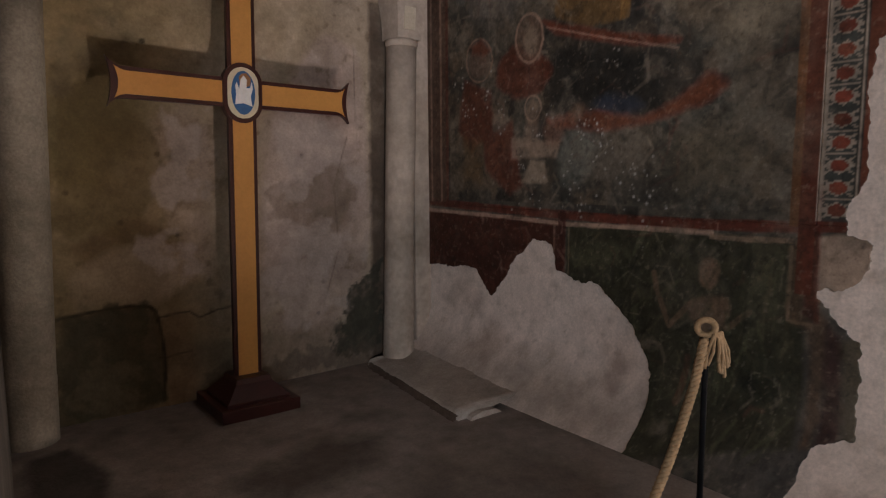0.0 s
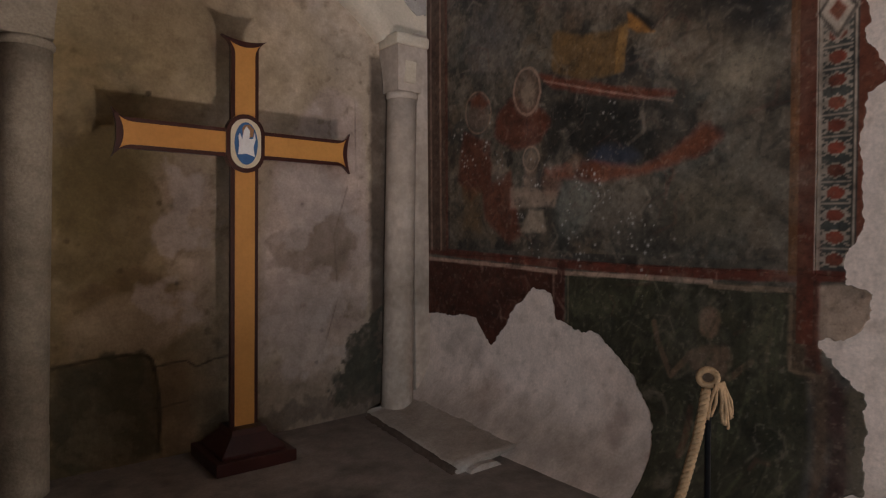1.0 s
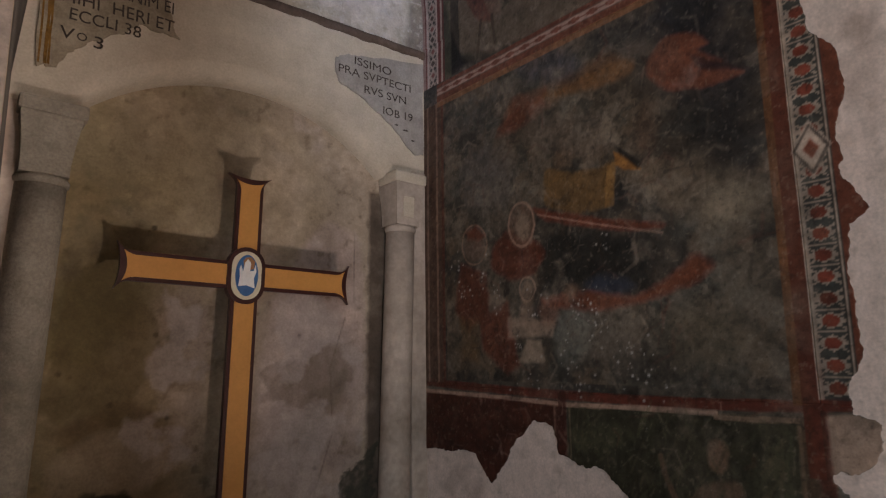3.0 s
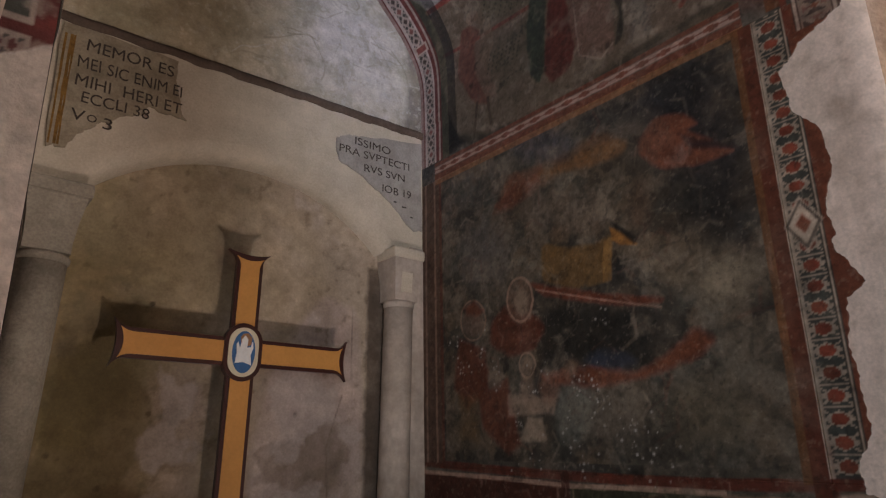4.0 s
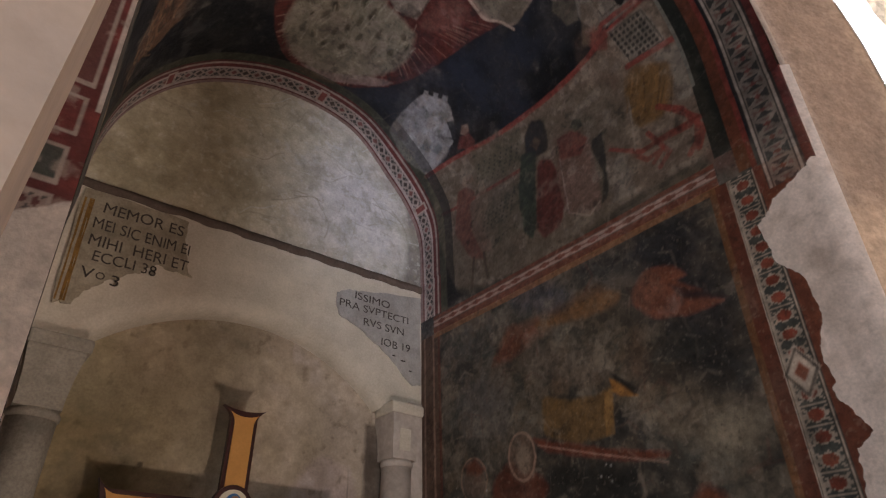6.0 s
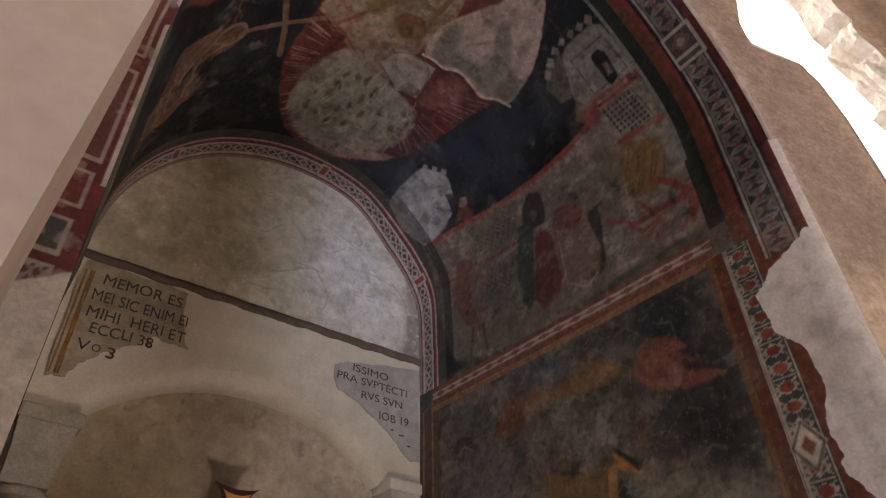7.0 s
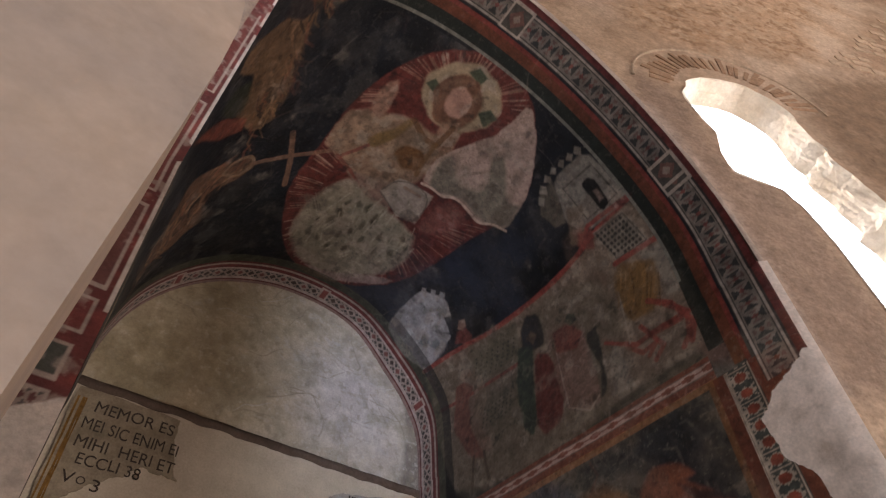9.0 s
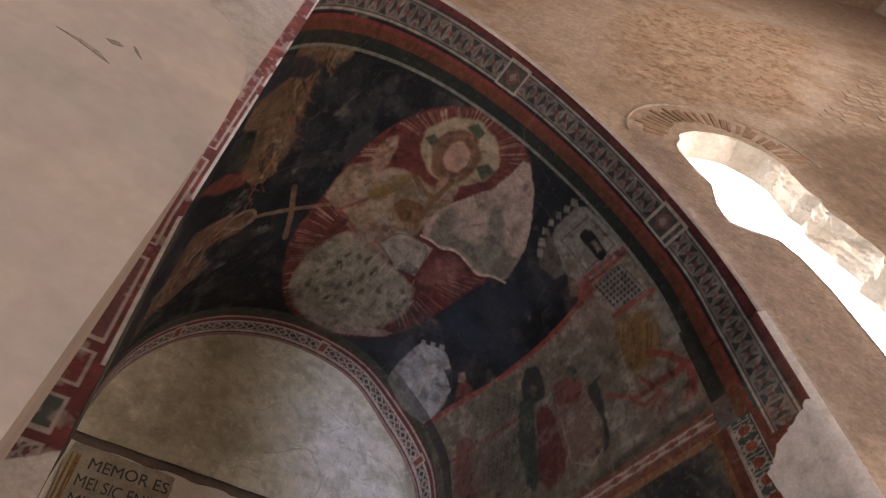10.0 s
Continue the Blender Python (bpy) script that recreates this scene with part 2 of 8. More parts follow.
class Canvas:
    """A sheet of colours over a rectangle in metres, to be laid on a surface."""

    def __init__(self, a0, a1, b0, b1, cell, base):
        self.na, self.nb = int(round((a1 - a0) / cell)) + 1, int(round((b1 - b0) / cell)) + 1
        self.av, self.bv = np.linspace(a0, a1, self.na), np.linspace(b0, b1, self.nb)
        self.a, self.b = np.meshgrid(self.av, self.bv)
        self.col = np.zeros((self.nb, self.na, 3)) + np.array(base)

    def window(self, pts, m):
        p = np.array(pts)
        i0, i1 = np.searchsorted(self.av, (p[:, 0].min() - m, p[:, 0].max() + m))
        j0, j1 = np.searchsorted(self.bv, (p[:, 1].min() - m, p[:, 1].max() + m))
        return slice(j0, j1), slice(i0, i1)

    def blend(self, s, alpha, color):
        self.col[s] += alpha[..., None] * (np.array(color) - self.col[s])

    def poly(self, pts, color, alpha=0.8, soft=0.02):
        if len(pts) > 5:                       # brushed outlines have rounded corners
            for turn in range(2):
                pts = [q for (x0, y0), (x1, y1) in zip(pts, pts[1:] + pts[:1]) for q in ((0.86 * x0 + 0.14 * x1, 0.86 * y0 + 0.14 * y1), (0.14 * x0 + 0.86 * x1, 0.14 * y0 + 0.86 * y1))]
        s = self.window(pts, 3 * soft + 0.03)
        a, b = self.a[s], self.b[s]
        if a.size == 0:
            return
        d = poly_distance(a, b, pts) + (vnoise(a, b, 14, 3, 5.0) - 0.5) * (0.012 + 0.9 * soft)
        k = np.clip(0.5 - d / (2 * soft), 0, 1) * alpha * np.clip(1.3 - 0.6 * vnoise(a, b, 9, 4, 2.0), 0, 1)
        tone = 0.76 + 0.48 * vnoise(a, b, 7, 4, 8.0)
        self.col[s] += k[..., None] * (np.array(color) * tone[..., None] - self.col[s])

    def line(self, pts, width, color, alpha=0.8):
        if len(pts) > 5:
            for turn in range(2):
                pts = pts[:1] + [q for (x0, y0), (x1, y1) in zip(pts, pts[1:]) for q in ((0.75 * x0 + 0.25 * x1, 0.75 * y0 + 0.25 * y1), (0.25 * x0 + 0.75 * x1, 0.25 * y0 + 0.75 * y1))] + pts[-1:]
        s = self.window(pts, width + 0.03)
        a, b = self.a[s], self.b[s]
        if a.size == 0:
            return
        d = np.full(a.shape, 1e9)
        for (x0, y0), (x1, y1) in zip(pts, pts[1:]):
            ex, ey = x1 - x0, y1 - y0
            k = np.clip(((a - x0) * ex + (b - y0) * ey) / (ex * ex + ey * ey + 1e-12), 0, 1)
            d = np.minimum(d, np.hypot(a - x0 - k * ex, b - y0 - k * ey))
        d = d + (vnoise(a, b, 16, 2) - 0.5) * 0.007
        k = np.clip((width / 2 - d) / 0.008 + 0.5, 0, 1) * alpha * np.clip(1.3 - 0.7 * vnoise(a, b, 12, 3, 4.0), 0, 1)
        self.blend(s, k, color)

    def dot(self, p, r, color, alpha=0.9):
        s = self.window([p], r + 0.02)
        d = np.hypot(self.a[s] - p[0], self.b[s] - p[1])
        self.blend(s, np.clip((r - d) / 0.008 + 0.5, 0, 1) * alpha, color)

    def mottle(self, scale, color, low, high, alpha, shift, octaves=4):
        k = np.clip((vnoise(self.a, self.b, scale, octaves, shift) - low) / (high - low), 0, 1) * alpha
        self.blend(slice(None), k, color)

    def band(self, along, across, k, period, discs=(0.27, 0.04, 0.032)):
        """Inlay pattern: discs and triangles between two dark lines. across runs from -1 to 1; k is where it is painted."""
        q = np.abs((along / period) % 1.0 - 0.5) * 2
        w = np.abs(across)
        col = np.zeros(self.col.shape) + np.array((0.27, 0.232, 0.20))
        sel = ((np.floor(along / period) % 2 == 0))
        disc = np.where(sel[..., None], np.array(discs), np.array(discs) * 0.8)
        tri = ((q + 0.9 * w > 0.78) & (np.abs(q - w) > 0.11) & (w < 0.70) & (q < 0.95))
        col[tri] = (0.05, 0.058, 0.056)
        hit = (1 - q) ** 2 * 0.0 + q ** 2 + (1.25 * w) ** 2 < 0.30
        col = np.where(hit[..., None], disc, col)
        col[(w > 0.74) & (w < 0.82)] = (0.05, 0.045, 0.04)
        col[(w >= 0.82) & (w < 0.92)] = (0.33, 0.28, 0.24)
        col[w >= 0.92] = (0.06, 0.05, 0.045)
        col *= (0.65 + 0.7 * vnoise(self.a, self.b, 15, 3, 3.0))[..., None]
        worn = np.clip(1.35 - 0.8 * vnoise(self.a, self.b, 8, 4, 6.0), 0, 1)
        self.col += (k * (w <= 1) * worn)[..., None] * (col - self.col)

    def facets(self, along, across, k, period):
        """Inlay pattern: squares cut into light and dark triangles round a small lozenge. across runs from -1 to 1."""
        u = ((along / period) % 1.0 - 0.5) * 2
        cell = np.floor(along / period)
        v = across / 0.66
        au, av = np.abs(u), np.abs(v)
        col = np.zeros(self.col.shape) + np.array((0.20, 0.172, 0.148))
        side = (au > av) ^ (cell % 2 == 0)
        col[side & (np.abs(au - av) > 0.14) & (au < 0.9) & (av < 0.92)] = (0.055, 0.058, 0.055)
        col[~side & (np.abs(au - av) > 0.35) & (au < 0.8) & (av < 0.8)] = (0.17, 0.10, 0.088)
        col[au + av < 0.34] = (0.21, 0.06, 0.05)
        w = np.abs(across)
        col[(w > 0.68) & (w < 0.76)] = (0.06, 0.05, 0.045)
        col[(w >= 0.76) & (w < 0.90)] = (0.36, 0.31, 0.27)
        col[w >= 0.90] = (0.06, 0.05, 0.045)
        col *= (0.6 + 0.8 * vnoise(self.a, self.b, 15, 3, 3.0))[..., None]
        worn = np.clip(1.3 - 0.8 * vnoise(self.a, self.b, 7, 4, 6.0), 0, 1)
        self.col += (k * (w <= 1) * worn)[..., None] * (col - self.col)


def painted_panel(name, cv, place, material, parent=None, keep=None, skirt=None, snap=0.03):
    """Lays a canvas on a surface: place(a, b) gives points. keep: signed field, laid only where it is negative, with its edge fitted; skirt: how to set the rim back."""
    a, b = cv.a.copy(), cv.b.copy()
    faces = grid_faces(cv.nb, cv.na)
    if keep is not None:
        ga, gb = np.gradient(keep, cv.av, axis=1), np.gradient(keep, cv.bv, axis=0)
        n2 = ga * ga + gb * gb + 1e-9
        move = (keep > 0) & (keep < snap)
        a = np.where(move, a - keep * ga / n2, a)
        b = np.where(move, b - keep * gb / n2, b)
        faces = faces[(keep.ravel()[faces] < 0).any(axis=1)]
    pts = place(a, b).reshape(-1, 3)
    col = cv.col.reshape(-1, 3)
    if keep is not None:
        used = np.unique(faces)
        back = np.full(len(pts), -1)
        back[used] = np.arange(len(used))
        pts, col, faces = pts[used], col[used], back[faces]
        if skirt is not None:
            e = np.concatenate([faces[:, [i, (i + 1) % 4]] for i in range(4)])
            key = np.sort(e, axis=1)
            key = key[:, 0].astype(np.int64) * len(pts) + key[:, 1]
            _, first, count = np.unique(key, return_index=True, return_counts=True)
            rim = e[first[count == 1]]
            n = len(pts)
            pts = np.concatenate([pts, pts + np.array(skirt)])
            col = np.concatenate([col, col * 0 + np.array((0.42, 0.35, 0.29))])
            faces = np.concatenate([faces, np.stack([rim[:, 1], rim[:, 0], rim[:, 0] + n, rim[:, 1] + n], 1)])
    return raw_mesh(name, pts, faces, material, parent, True, col)


# ------------------------------------------------------------------ plan of the place (metres)
SPRING, MEAN_R, DEPTH = 4.4, 1.63, 3.6          # vault springing, mean radius, depth of the chapel
NX0, NX1, NZ, NCX, NCZ, NR = -2.76, -0.45, 3.14, -1.61, 1.98, 1.64   # blind arch in the back wall


def cone(y):
    s = -y / 3.55
    return -1.42 - 0.2 * s, 1.60 + 0.06 * s


def foot(z):
    """How far the plaster of the side wall swells out near the ground."""
    return -0.36 * np.clip(1 - z / 0.5, 0, 1) ** 2


# ------------------------------------------------------------------ floor
ground = Canvas(-3.6, 0.1, -4.0, 0.4, 0.02, (0.33, 0.285, 0.255))
ground.mottle(1.2, (0.42, 0.365, 0.33), 0.45, 0.65, 0.7, 3.0)
ground.mottle(2.6, (0.15, 0.125, 0.105), 0.55, 0.75, 0.6, 9.0)
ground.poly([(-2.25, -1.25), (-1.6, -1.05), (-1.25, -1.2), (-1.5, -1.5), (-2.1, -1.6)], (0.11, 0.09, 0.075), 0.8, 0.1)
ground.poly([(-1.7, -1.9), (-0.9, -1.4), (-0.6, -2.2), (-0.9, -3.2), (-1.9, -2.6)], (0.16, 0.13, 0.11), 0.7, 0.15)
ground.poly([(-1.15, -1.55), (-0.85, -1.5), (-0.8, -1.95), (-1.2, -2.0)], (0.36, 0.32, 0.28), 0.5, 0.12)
# dark strip on the floor beside the left column
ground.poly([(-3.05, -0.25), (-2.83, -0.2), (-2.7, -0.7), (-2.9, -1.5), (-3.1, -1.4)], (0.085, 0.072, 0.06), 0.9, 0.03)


ground.col *= np.array((0.74, 0.72, 0.70)) * (0.82 + 0.36 * vnoise(ground.a, ground.b, 14, 4, 19.0))[..., None]


def on_floor(a, b):
    z = 0.012 * (vnoise(a, b, 1.5, 4) - 0.5) + 0.004
    return np.stack([a, b, z], -1)


floor = raw_mesh("floor", [(-9, -10, -0.02), (7, -10, -0.02), (7, 0.6, -0.02), (-9, 0.6, -0.02), (-9, -10, -0.3), (7, -10, -0.3), (7, 0.6, -0.3), (-9, 0.6, -0.3)],
                 [(0, 1, 2, 3), (7, 6, 5, 4), (0, 4, 5, 1), (1, 5, 6, 2), (2, 6, 7, 3), (3, 7, 4, 0)], M_FLOOR)
tagged(floor, "worn grey screed floor of the nave", "floor", kind="structure")
tagged(painted_panel("floor_chapel", ground, on_floor, M_PAINT), "worn grey screed floor with dark damp stains and a dark strip at one side", "floor", kind="structure")

# ------------------------------------------------------------------ back wall with its blind arch
FR = NR + 0.13
xs = np.linspace(-3.12, 0.02, 120)
low = np.where(np.abs(xs - NCX) < math.sqrt(FR ** 2 - (NZ - NCZ) ** 2), NCZ + np.sqrt(np.clip(FR ** 2 - (xs - NCX) ** 2, 0, 9)), NZ)
rows = np.linspace(0, 1, 24)
zz = low[None] + (4.30 - low[None]) * rows[:, None]
xx = np.repeat(xs[None], 24, 0)
yy = 0.016 * (vnoise(xx, zz, 1.6, 3) - 0.5)
upper = raw_mesh("wall_back_upper", np.stack([xx, yy, zz], -1).reshape(-1, 3), grid_faces(24, 120), M_CREAM, None, True)
tagged(upper, "cream limewashed wall above the blind arch", "wall", kind="structure")
# rounded soffit of the arch
ang0 = math.acos((NX1 - NCX) / NR)
aa = np.linspace(ang0 - 0.03, math.pi - ang0 + 0.03, 70)
kk = np.linspace(0, 1, 9)
A, K = np.meshgrid(aa, kk)
rad = NR + 0.13 * (1 - np.sin(K * math.pi / 2))
soff = np.stack([NCX + rad * np.cos(A), 0.175 * (1 - np.cos(K * math.pi / 2)) + 0.004 * (vnoise(A * 2, K, 5, 2) - 0.5), NCZ + rad * np.sin(A)], -1)
tagged(raw_mesh("arch_soffit", soff.reshape(-1, 3), grid_faces(9, 70), M_CREAM, None, True), "rounded cream plaster edge of the blind arch", "arch", kind="structure")

niche = Canvas(NX0 - 0.22, NX1 + 0.18, -0.02, 3.68, 0.012, (0.37, 0.315, 0.235))
niche.mottle(0.9, (0.46, 0.40, 0.32), 0.42, 0.66, 0.8, 1.0)
niche.mottle(1.6, (0.25, 0.195, 0.125), 0.52, 0.74, 0.75, 11.0)
niche.mottle(5.0, (0.50, 0.44, 0.38), 0.58, 0.75, 0.5, 6.0)
niche.poly([(-2.9, 0.7), (-2.9, 2.9), (-2.5, 2.75), (-2.35, 2.3), (-1.95, 1.9), (-1.95, 0.7)], (0.23, 0.175, 0.105), 0.6, 0.07)
niche.poly([(-1.45, 0.8), (-1.4, 2.0), (-1.0, 2.4), (-0.6, 2.5), (-0.45, 1.2), (-0.6, 0.7)], (0.42, 0.355, 0.325), 0.7, 0.05)
niche.poly([(-1.5, 1.0), (-1.1, 1.35), (-0.6, 1.35), (-0.65, 1.05), (-1.2, 0.85)], (0.24, 0.19, 0.14), 0.65, 0.03)
niche.poly([(-2.15, 1.9), (-2.1, 1.3), (-1.85, 1.2), (-1.8, 1.95)], (0.40, 0.335, 0.30), 0.6, 0.03)
niche.poly([(-2.75, 1.15), (-2.3, 1.35), (-1.9, 1.1), (-2.1, 0.85), (-2.6, 1.0)], (0.18, 0.125, 0.08), 0.7, 0.03)
niche.poly([(-1.40, 0.70), (-1.38, 1.35), (-1.15, 1.75), (-1.2, 2.3), (-0.9, 2.7), (-0.55, 2.6), (-0.5, 1.5), (-0.62, 1.25), (-0.95, 1.30), (-1.2, 0.95), (-1.0, 0.62)], (0.46, 0.385, 0.345), 0.7, 0.03)
niche.poly([(-1.48, 0.45), (-1.2, 0.62), (-0.85, 0.85), (-0.55, 0.95), (-0.5, 0.55), (-0.8, 0.42), (-1.2, 0.3)], (0.42, 0.345, 0.30), 0.6, 0.03)
niche.poly([(-2.2, 1.95), (-2.15, 1.5), (-2.0, 1.1), (-1.82, 0.8), (-1.78, 1.9), (-1.95, 2.1)], (0.41, 0.34, 0.30), 0.6, 0.04)
niche.poly([(-2.72, 1.0), (-2.4, 1.16), (-2.05, 1.02), (-2.1, 0.76), (-2.5, 0.78), (-2.7, 0.74)], (0.40, 0.335, 0.285), 0.65, 0.025)
niche.mottle(14.0, (0.16, 0.125, 0.085), 0.64, 0.8, 0.6, 26.0)
# plaster toned darker along the foot of the arch
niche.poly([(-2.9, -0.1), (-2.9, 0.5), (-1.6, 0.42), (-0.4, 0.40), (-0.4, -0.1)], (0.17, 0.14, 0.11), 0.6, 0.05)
niche.mottle(7.0, (0.22, 0.18, 0.13), 0.62, 0.80, 0.5, 16.0)
niche.poly([(-2.78, 2.0), (-2.5, 2.25), (-2.2, 2.35), (-2.25, 1.9), (-2.55, 1.5), (-2.8, 1.6)], (0.20, 0.165, 0.095), 0.75, 0.05)
niche.poly([(-2.6, 2.35), (-2.3, 2.5), (-2.25, 2.15), (-2.55, 2.1)], (0.13, 0.105, 0.07), 0.6, 0.035)
niche.poly([(-1.5, 0.55), (-0.75, 0.9), (-0.55, 1.5), (-0.9, 2.1), (-1.4, 1.6)], (0.45, 0.39, 0.355), 0.6, 0.05)
niche.poly([(-2.7, 0.95), (-2.2, 1.2), (-1.9, 0.9), (-2.3, 0.7)], (0.44, 0.37, 0.32), 0.6, 0.035)
niche.poly([(-1.0, 1.3), (-0.7, 1.45), (-0.72, 1.2), (-0.95, 1.12)], (0.2, 0.155, 0.11), 0.7, 0.05)
niche.poly([(-2.45, 2.7), (-1.9, 3.4), (-1.2, 3.4), (-0.8, 2.9), (-1.2, 2.4), (-2.0, 2.4)], (0.48, 0.41, 0.29), 0.55, 0.07)
niche.poly([(-1.8, 2.93), (-1.62, 3.0), (-1.5, 2.9), (-1.62, 2.8), (-1.78, 2.84)], (0.27, 0.20, 0.15), 0.6, 0.02)
niche.poly([(-2.8, 0.0), (-2.8, 0.70), (-2.5, 0.74), (-2.25, 0.73), (-2.2, 0.62), (-2.18, 0.0)], (0.115, 0.10, 0.08), 0.9, 0.02)
niche.poly([(-2.18, 0.0), (-2.2, 0.63), (-1.98, 0.66), (-1.95, 0.0)], (0.23, 0.165, 0.115), 0.7, 0.03)
niche.poly([(-1.95, 0.05), (-1.95, 0.6), (-1.75, 0.6), (-1.75, 0.05)], (0.34, 0.28, 0.22), 0.5, 0.04)
niche.poly([(-0.85, 0.12), (-0.7, 0.55), (-0.45, 0.62), (-0.45, 0.1)], (0.075, 0.075, 0.058), 0.8, 0.03)
niche.poly([(-1.5, 0.0), (-1.4, 0.3), (-0.9, 0.35), (-0.5, 0.2), (-0.5, 0.0)], (0.24, 0.20, 0.16), 0.6, 0.06)
for x, z in ((-2.4, 1.3), (-2.15, 1.75), (-2.05, 1.2), (-0.95, 0.75), (-2.7, 1.5), (-2.2, 2.48), (-1.0, 0.5), (-1.1, 1.75)):
    niche.dot((x, z), 0.018, (0.07, 0.055, 0.04), 0.8)
niche.poly([(-2.1, 1.73), (-2.0, 1.85), (-1.93, 1.75), (-2.0, 1.66)], (0.13, 0.115, 0.095), 0.8, 0.02)
niche.line([(-2.8, 0.71), (-2.5, 0.745), (-2.24, 0.735), (-2.2, 0.62), (-2.17, 0.3), (-2.2, 0.05)], 0.022, (0.05, 0.042, 0.034), 0.9)
niche.line([(-2.2, 0.64), (-2.0, 0.655), (-1.93, 0.60), (-1.8, 0.64), (-1.7, 0.65)], 0.014, (0.07, 0.056, 0.043), 0.9)
# dark strip painted for the shadowed gap beside the column
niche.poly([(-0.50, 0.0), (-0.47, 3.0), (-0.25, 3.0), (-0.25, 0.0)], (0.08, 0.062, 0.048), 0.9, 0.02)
niche.line([(-0.95, 0.55), (-0.8, 1.0), (-0.83, 1.5), (-0.7, 1.9)], 0.01, (0.13, 0.1, 0.08), 0.6)
niche.line([(-2.2, 0.35), (-2.0, 0.37)], 0.012, (0.09, 0.07, 0.05), 0.8)
niche.line([(-0.62, 2.6), (-0.61, 1.9)], 0.008, (0.12, 0.10, 0.08), 0.6)


niche.col *= (0.60 + 0.80 * vnoise(niche.a, niche.b, 2.2, 5, 61.0))[..., None]
niche.col *= (0.86 + 0.28 * vnoise(niche.a, niche.b, 16, 4, 63.0))[..., None]

def rough_patch(outline, color, alpha, grain, seed):
    """A stain, bare patch or darker zone with a broken rim."""
    d = poly_distance(niche.a, niche.b, outline) + (vnoise(niche.a, niche.b, grain, 5, seed) - 0.5) * 0.28
    niche.blend(slice(None), np.clip(0.5 - d / 0.03, 0, 1) * alpha * np.clip(1.4 - 0.9 * vnoise(niche.a, niche.b, grain * 2, 3, seed + 3), 0, 1), color)


rough_patch([(-2.85, 0.0), (-2.85, 0.72), (-2.3, 0.74), (-2.2, 0.0)], (0.085, 0.08, 0.06), 0.8, 8.0, 3.0)
rough_patch([(-2.75, 0.1), (-2.7, 0.4), (-2.4, 0.35), (-2.35, 0.05)], (0.17, 0.155, 0.125), 0.6, 12.0, 9.0)
rough_patch([(-0.9, 0.1), (-0.72, 0.62), (-0.4, 0.85), (-0.4, 0.1)], (0.05, 0.052, 0.038), 0.9, 13.0, 15.0)
# second, narrower dark zone along the foot
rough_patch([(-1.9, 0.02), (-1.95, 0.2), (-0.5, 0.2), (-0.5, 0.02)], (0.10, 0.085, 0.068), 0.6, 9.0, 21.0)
rough_patch([(-2.8, 1.3), (-2.7, 2.2), (-2.35, 2.3), (-2.1, 1.6), (-2.3, 1.2)], (0.15, 0.115, 0.06), 0.55, 5.0, 27.0)
rough_patch([(-1.4, 1.25), (-1.35, 1.5), (-0.7, 1.7), (-0.6, 1.4), (-1.0, 1.2)], (0.20, 0.155, 0.115), 0.55, 6.0, 33.0)
# left side multiplied darker and yellower in colour, imitating its weaker light
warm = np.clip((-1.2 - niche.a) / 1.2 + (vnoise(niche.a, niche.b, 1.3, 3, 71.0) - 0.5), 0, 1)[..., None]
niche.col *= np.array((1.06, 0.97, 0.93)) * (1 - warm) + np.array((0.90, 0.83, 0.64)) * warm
for k, (x0, z0, x1, z1) in enumerate(((-1.42, 0.35, -0.5, 1.28), (-1.3, 1.5, -0.55, 2.2), (-2.35, 0.72, -1.85, 1.25), (-2.2, 1.35, -1.8, 2.05), (-1.2, 2.25, -0.7, 2.7), (-2.65, 2.2, -2.2, 2.65))):
    # patches of thin limewash with broken edges
    inset = np.minimum(np.minimum(niche.a - x0, x1 - niche.a), np.minimum(niche.b - z0, z1 - niche.b)) / 0.16
    k2 = np.clip((inset + (vnoise(niche.a, niche.b, 3.5, 5, 5.0 * k) - 0.62) * 7.0) / 0.5, 0, 1)
    niche.blend(slice(None), k2 * (0.5 if k != 5 else 0.35), (0.50, 0.415, 0.37) if k != 5 else (0.17, 0.135, 0.085))


def on_niche(a, b):
    y = 0.175 + 0.02 * (vnoise(a, b, 1.4, 4) - 0.5)
    bare = np.clip(-poly_distance(a, b, [(-2.9, -0.1), (-2.9, 0.71), (-2.5, 0.745), (-2.24, 0.735), (-2.2, 0.62), (-2.17, 0.0)]) / 0.02, 0, 1)
    y = y + bare * (0.018 + 0.03 * (vnoise(a, b, 7, 4, 3.0) - 0.5))
    mould = np.clip(-poly_distance(a, b, [(-0.9, 0.05), (-0.7, 0.5), (-0.4, 0.55), (-0.4, 0.05)]) / 0.04, 0, 1)
    return np.stack([a, y + mould * 0.03 * (vnoise(a, b, 10, 3, 9.0) - 0.6), b], -1)


tagged(painted_panel("niche_panel", niche, on_niche, M_PAINT), "stained patchy old plaster in the blind arch, dim left side and shadowed gap painted in", "wall", kind="structure")
part("wall_back_core", bm_box((-3.4, 0.24, 0), (0.4, 0.7, 6.6)), M_CREAM)
tagged(bpy.data.objects["wall_back_core"], "cream plastered masonry behind the arch", "wall", kind="structure")

lun = Canvas(-3.2, 0.3, 4.34, 6.15, 0.009, (0.55, 0.485, 0.39))
lun.mottle(1.1, (0.62, 0.555, 0.47), 0.4, 0.65, 0.8, 2.0)
lun.mottle(2.2, (0.38, 0.325, 0.24), 0.52, 0.75, 0.6, 5.0)
lun.mottle(9.0, (0.58, 0.55, 0.52), 0.66, 0.8, 0.6, 8.0)
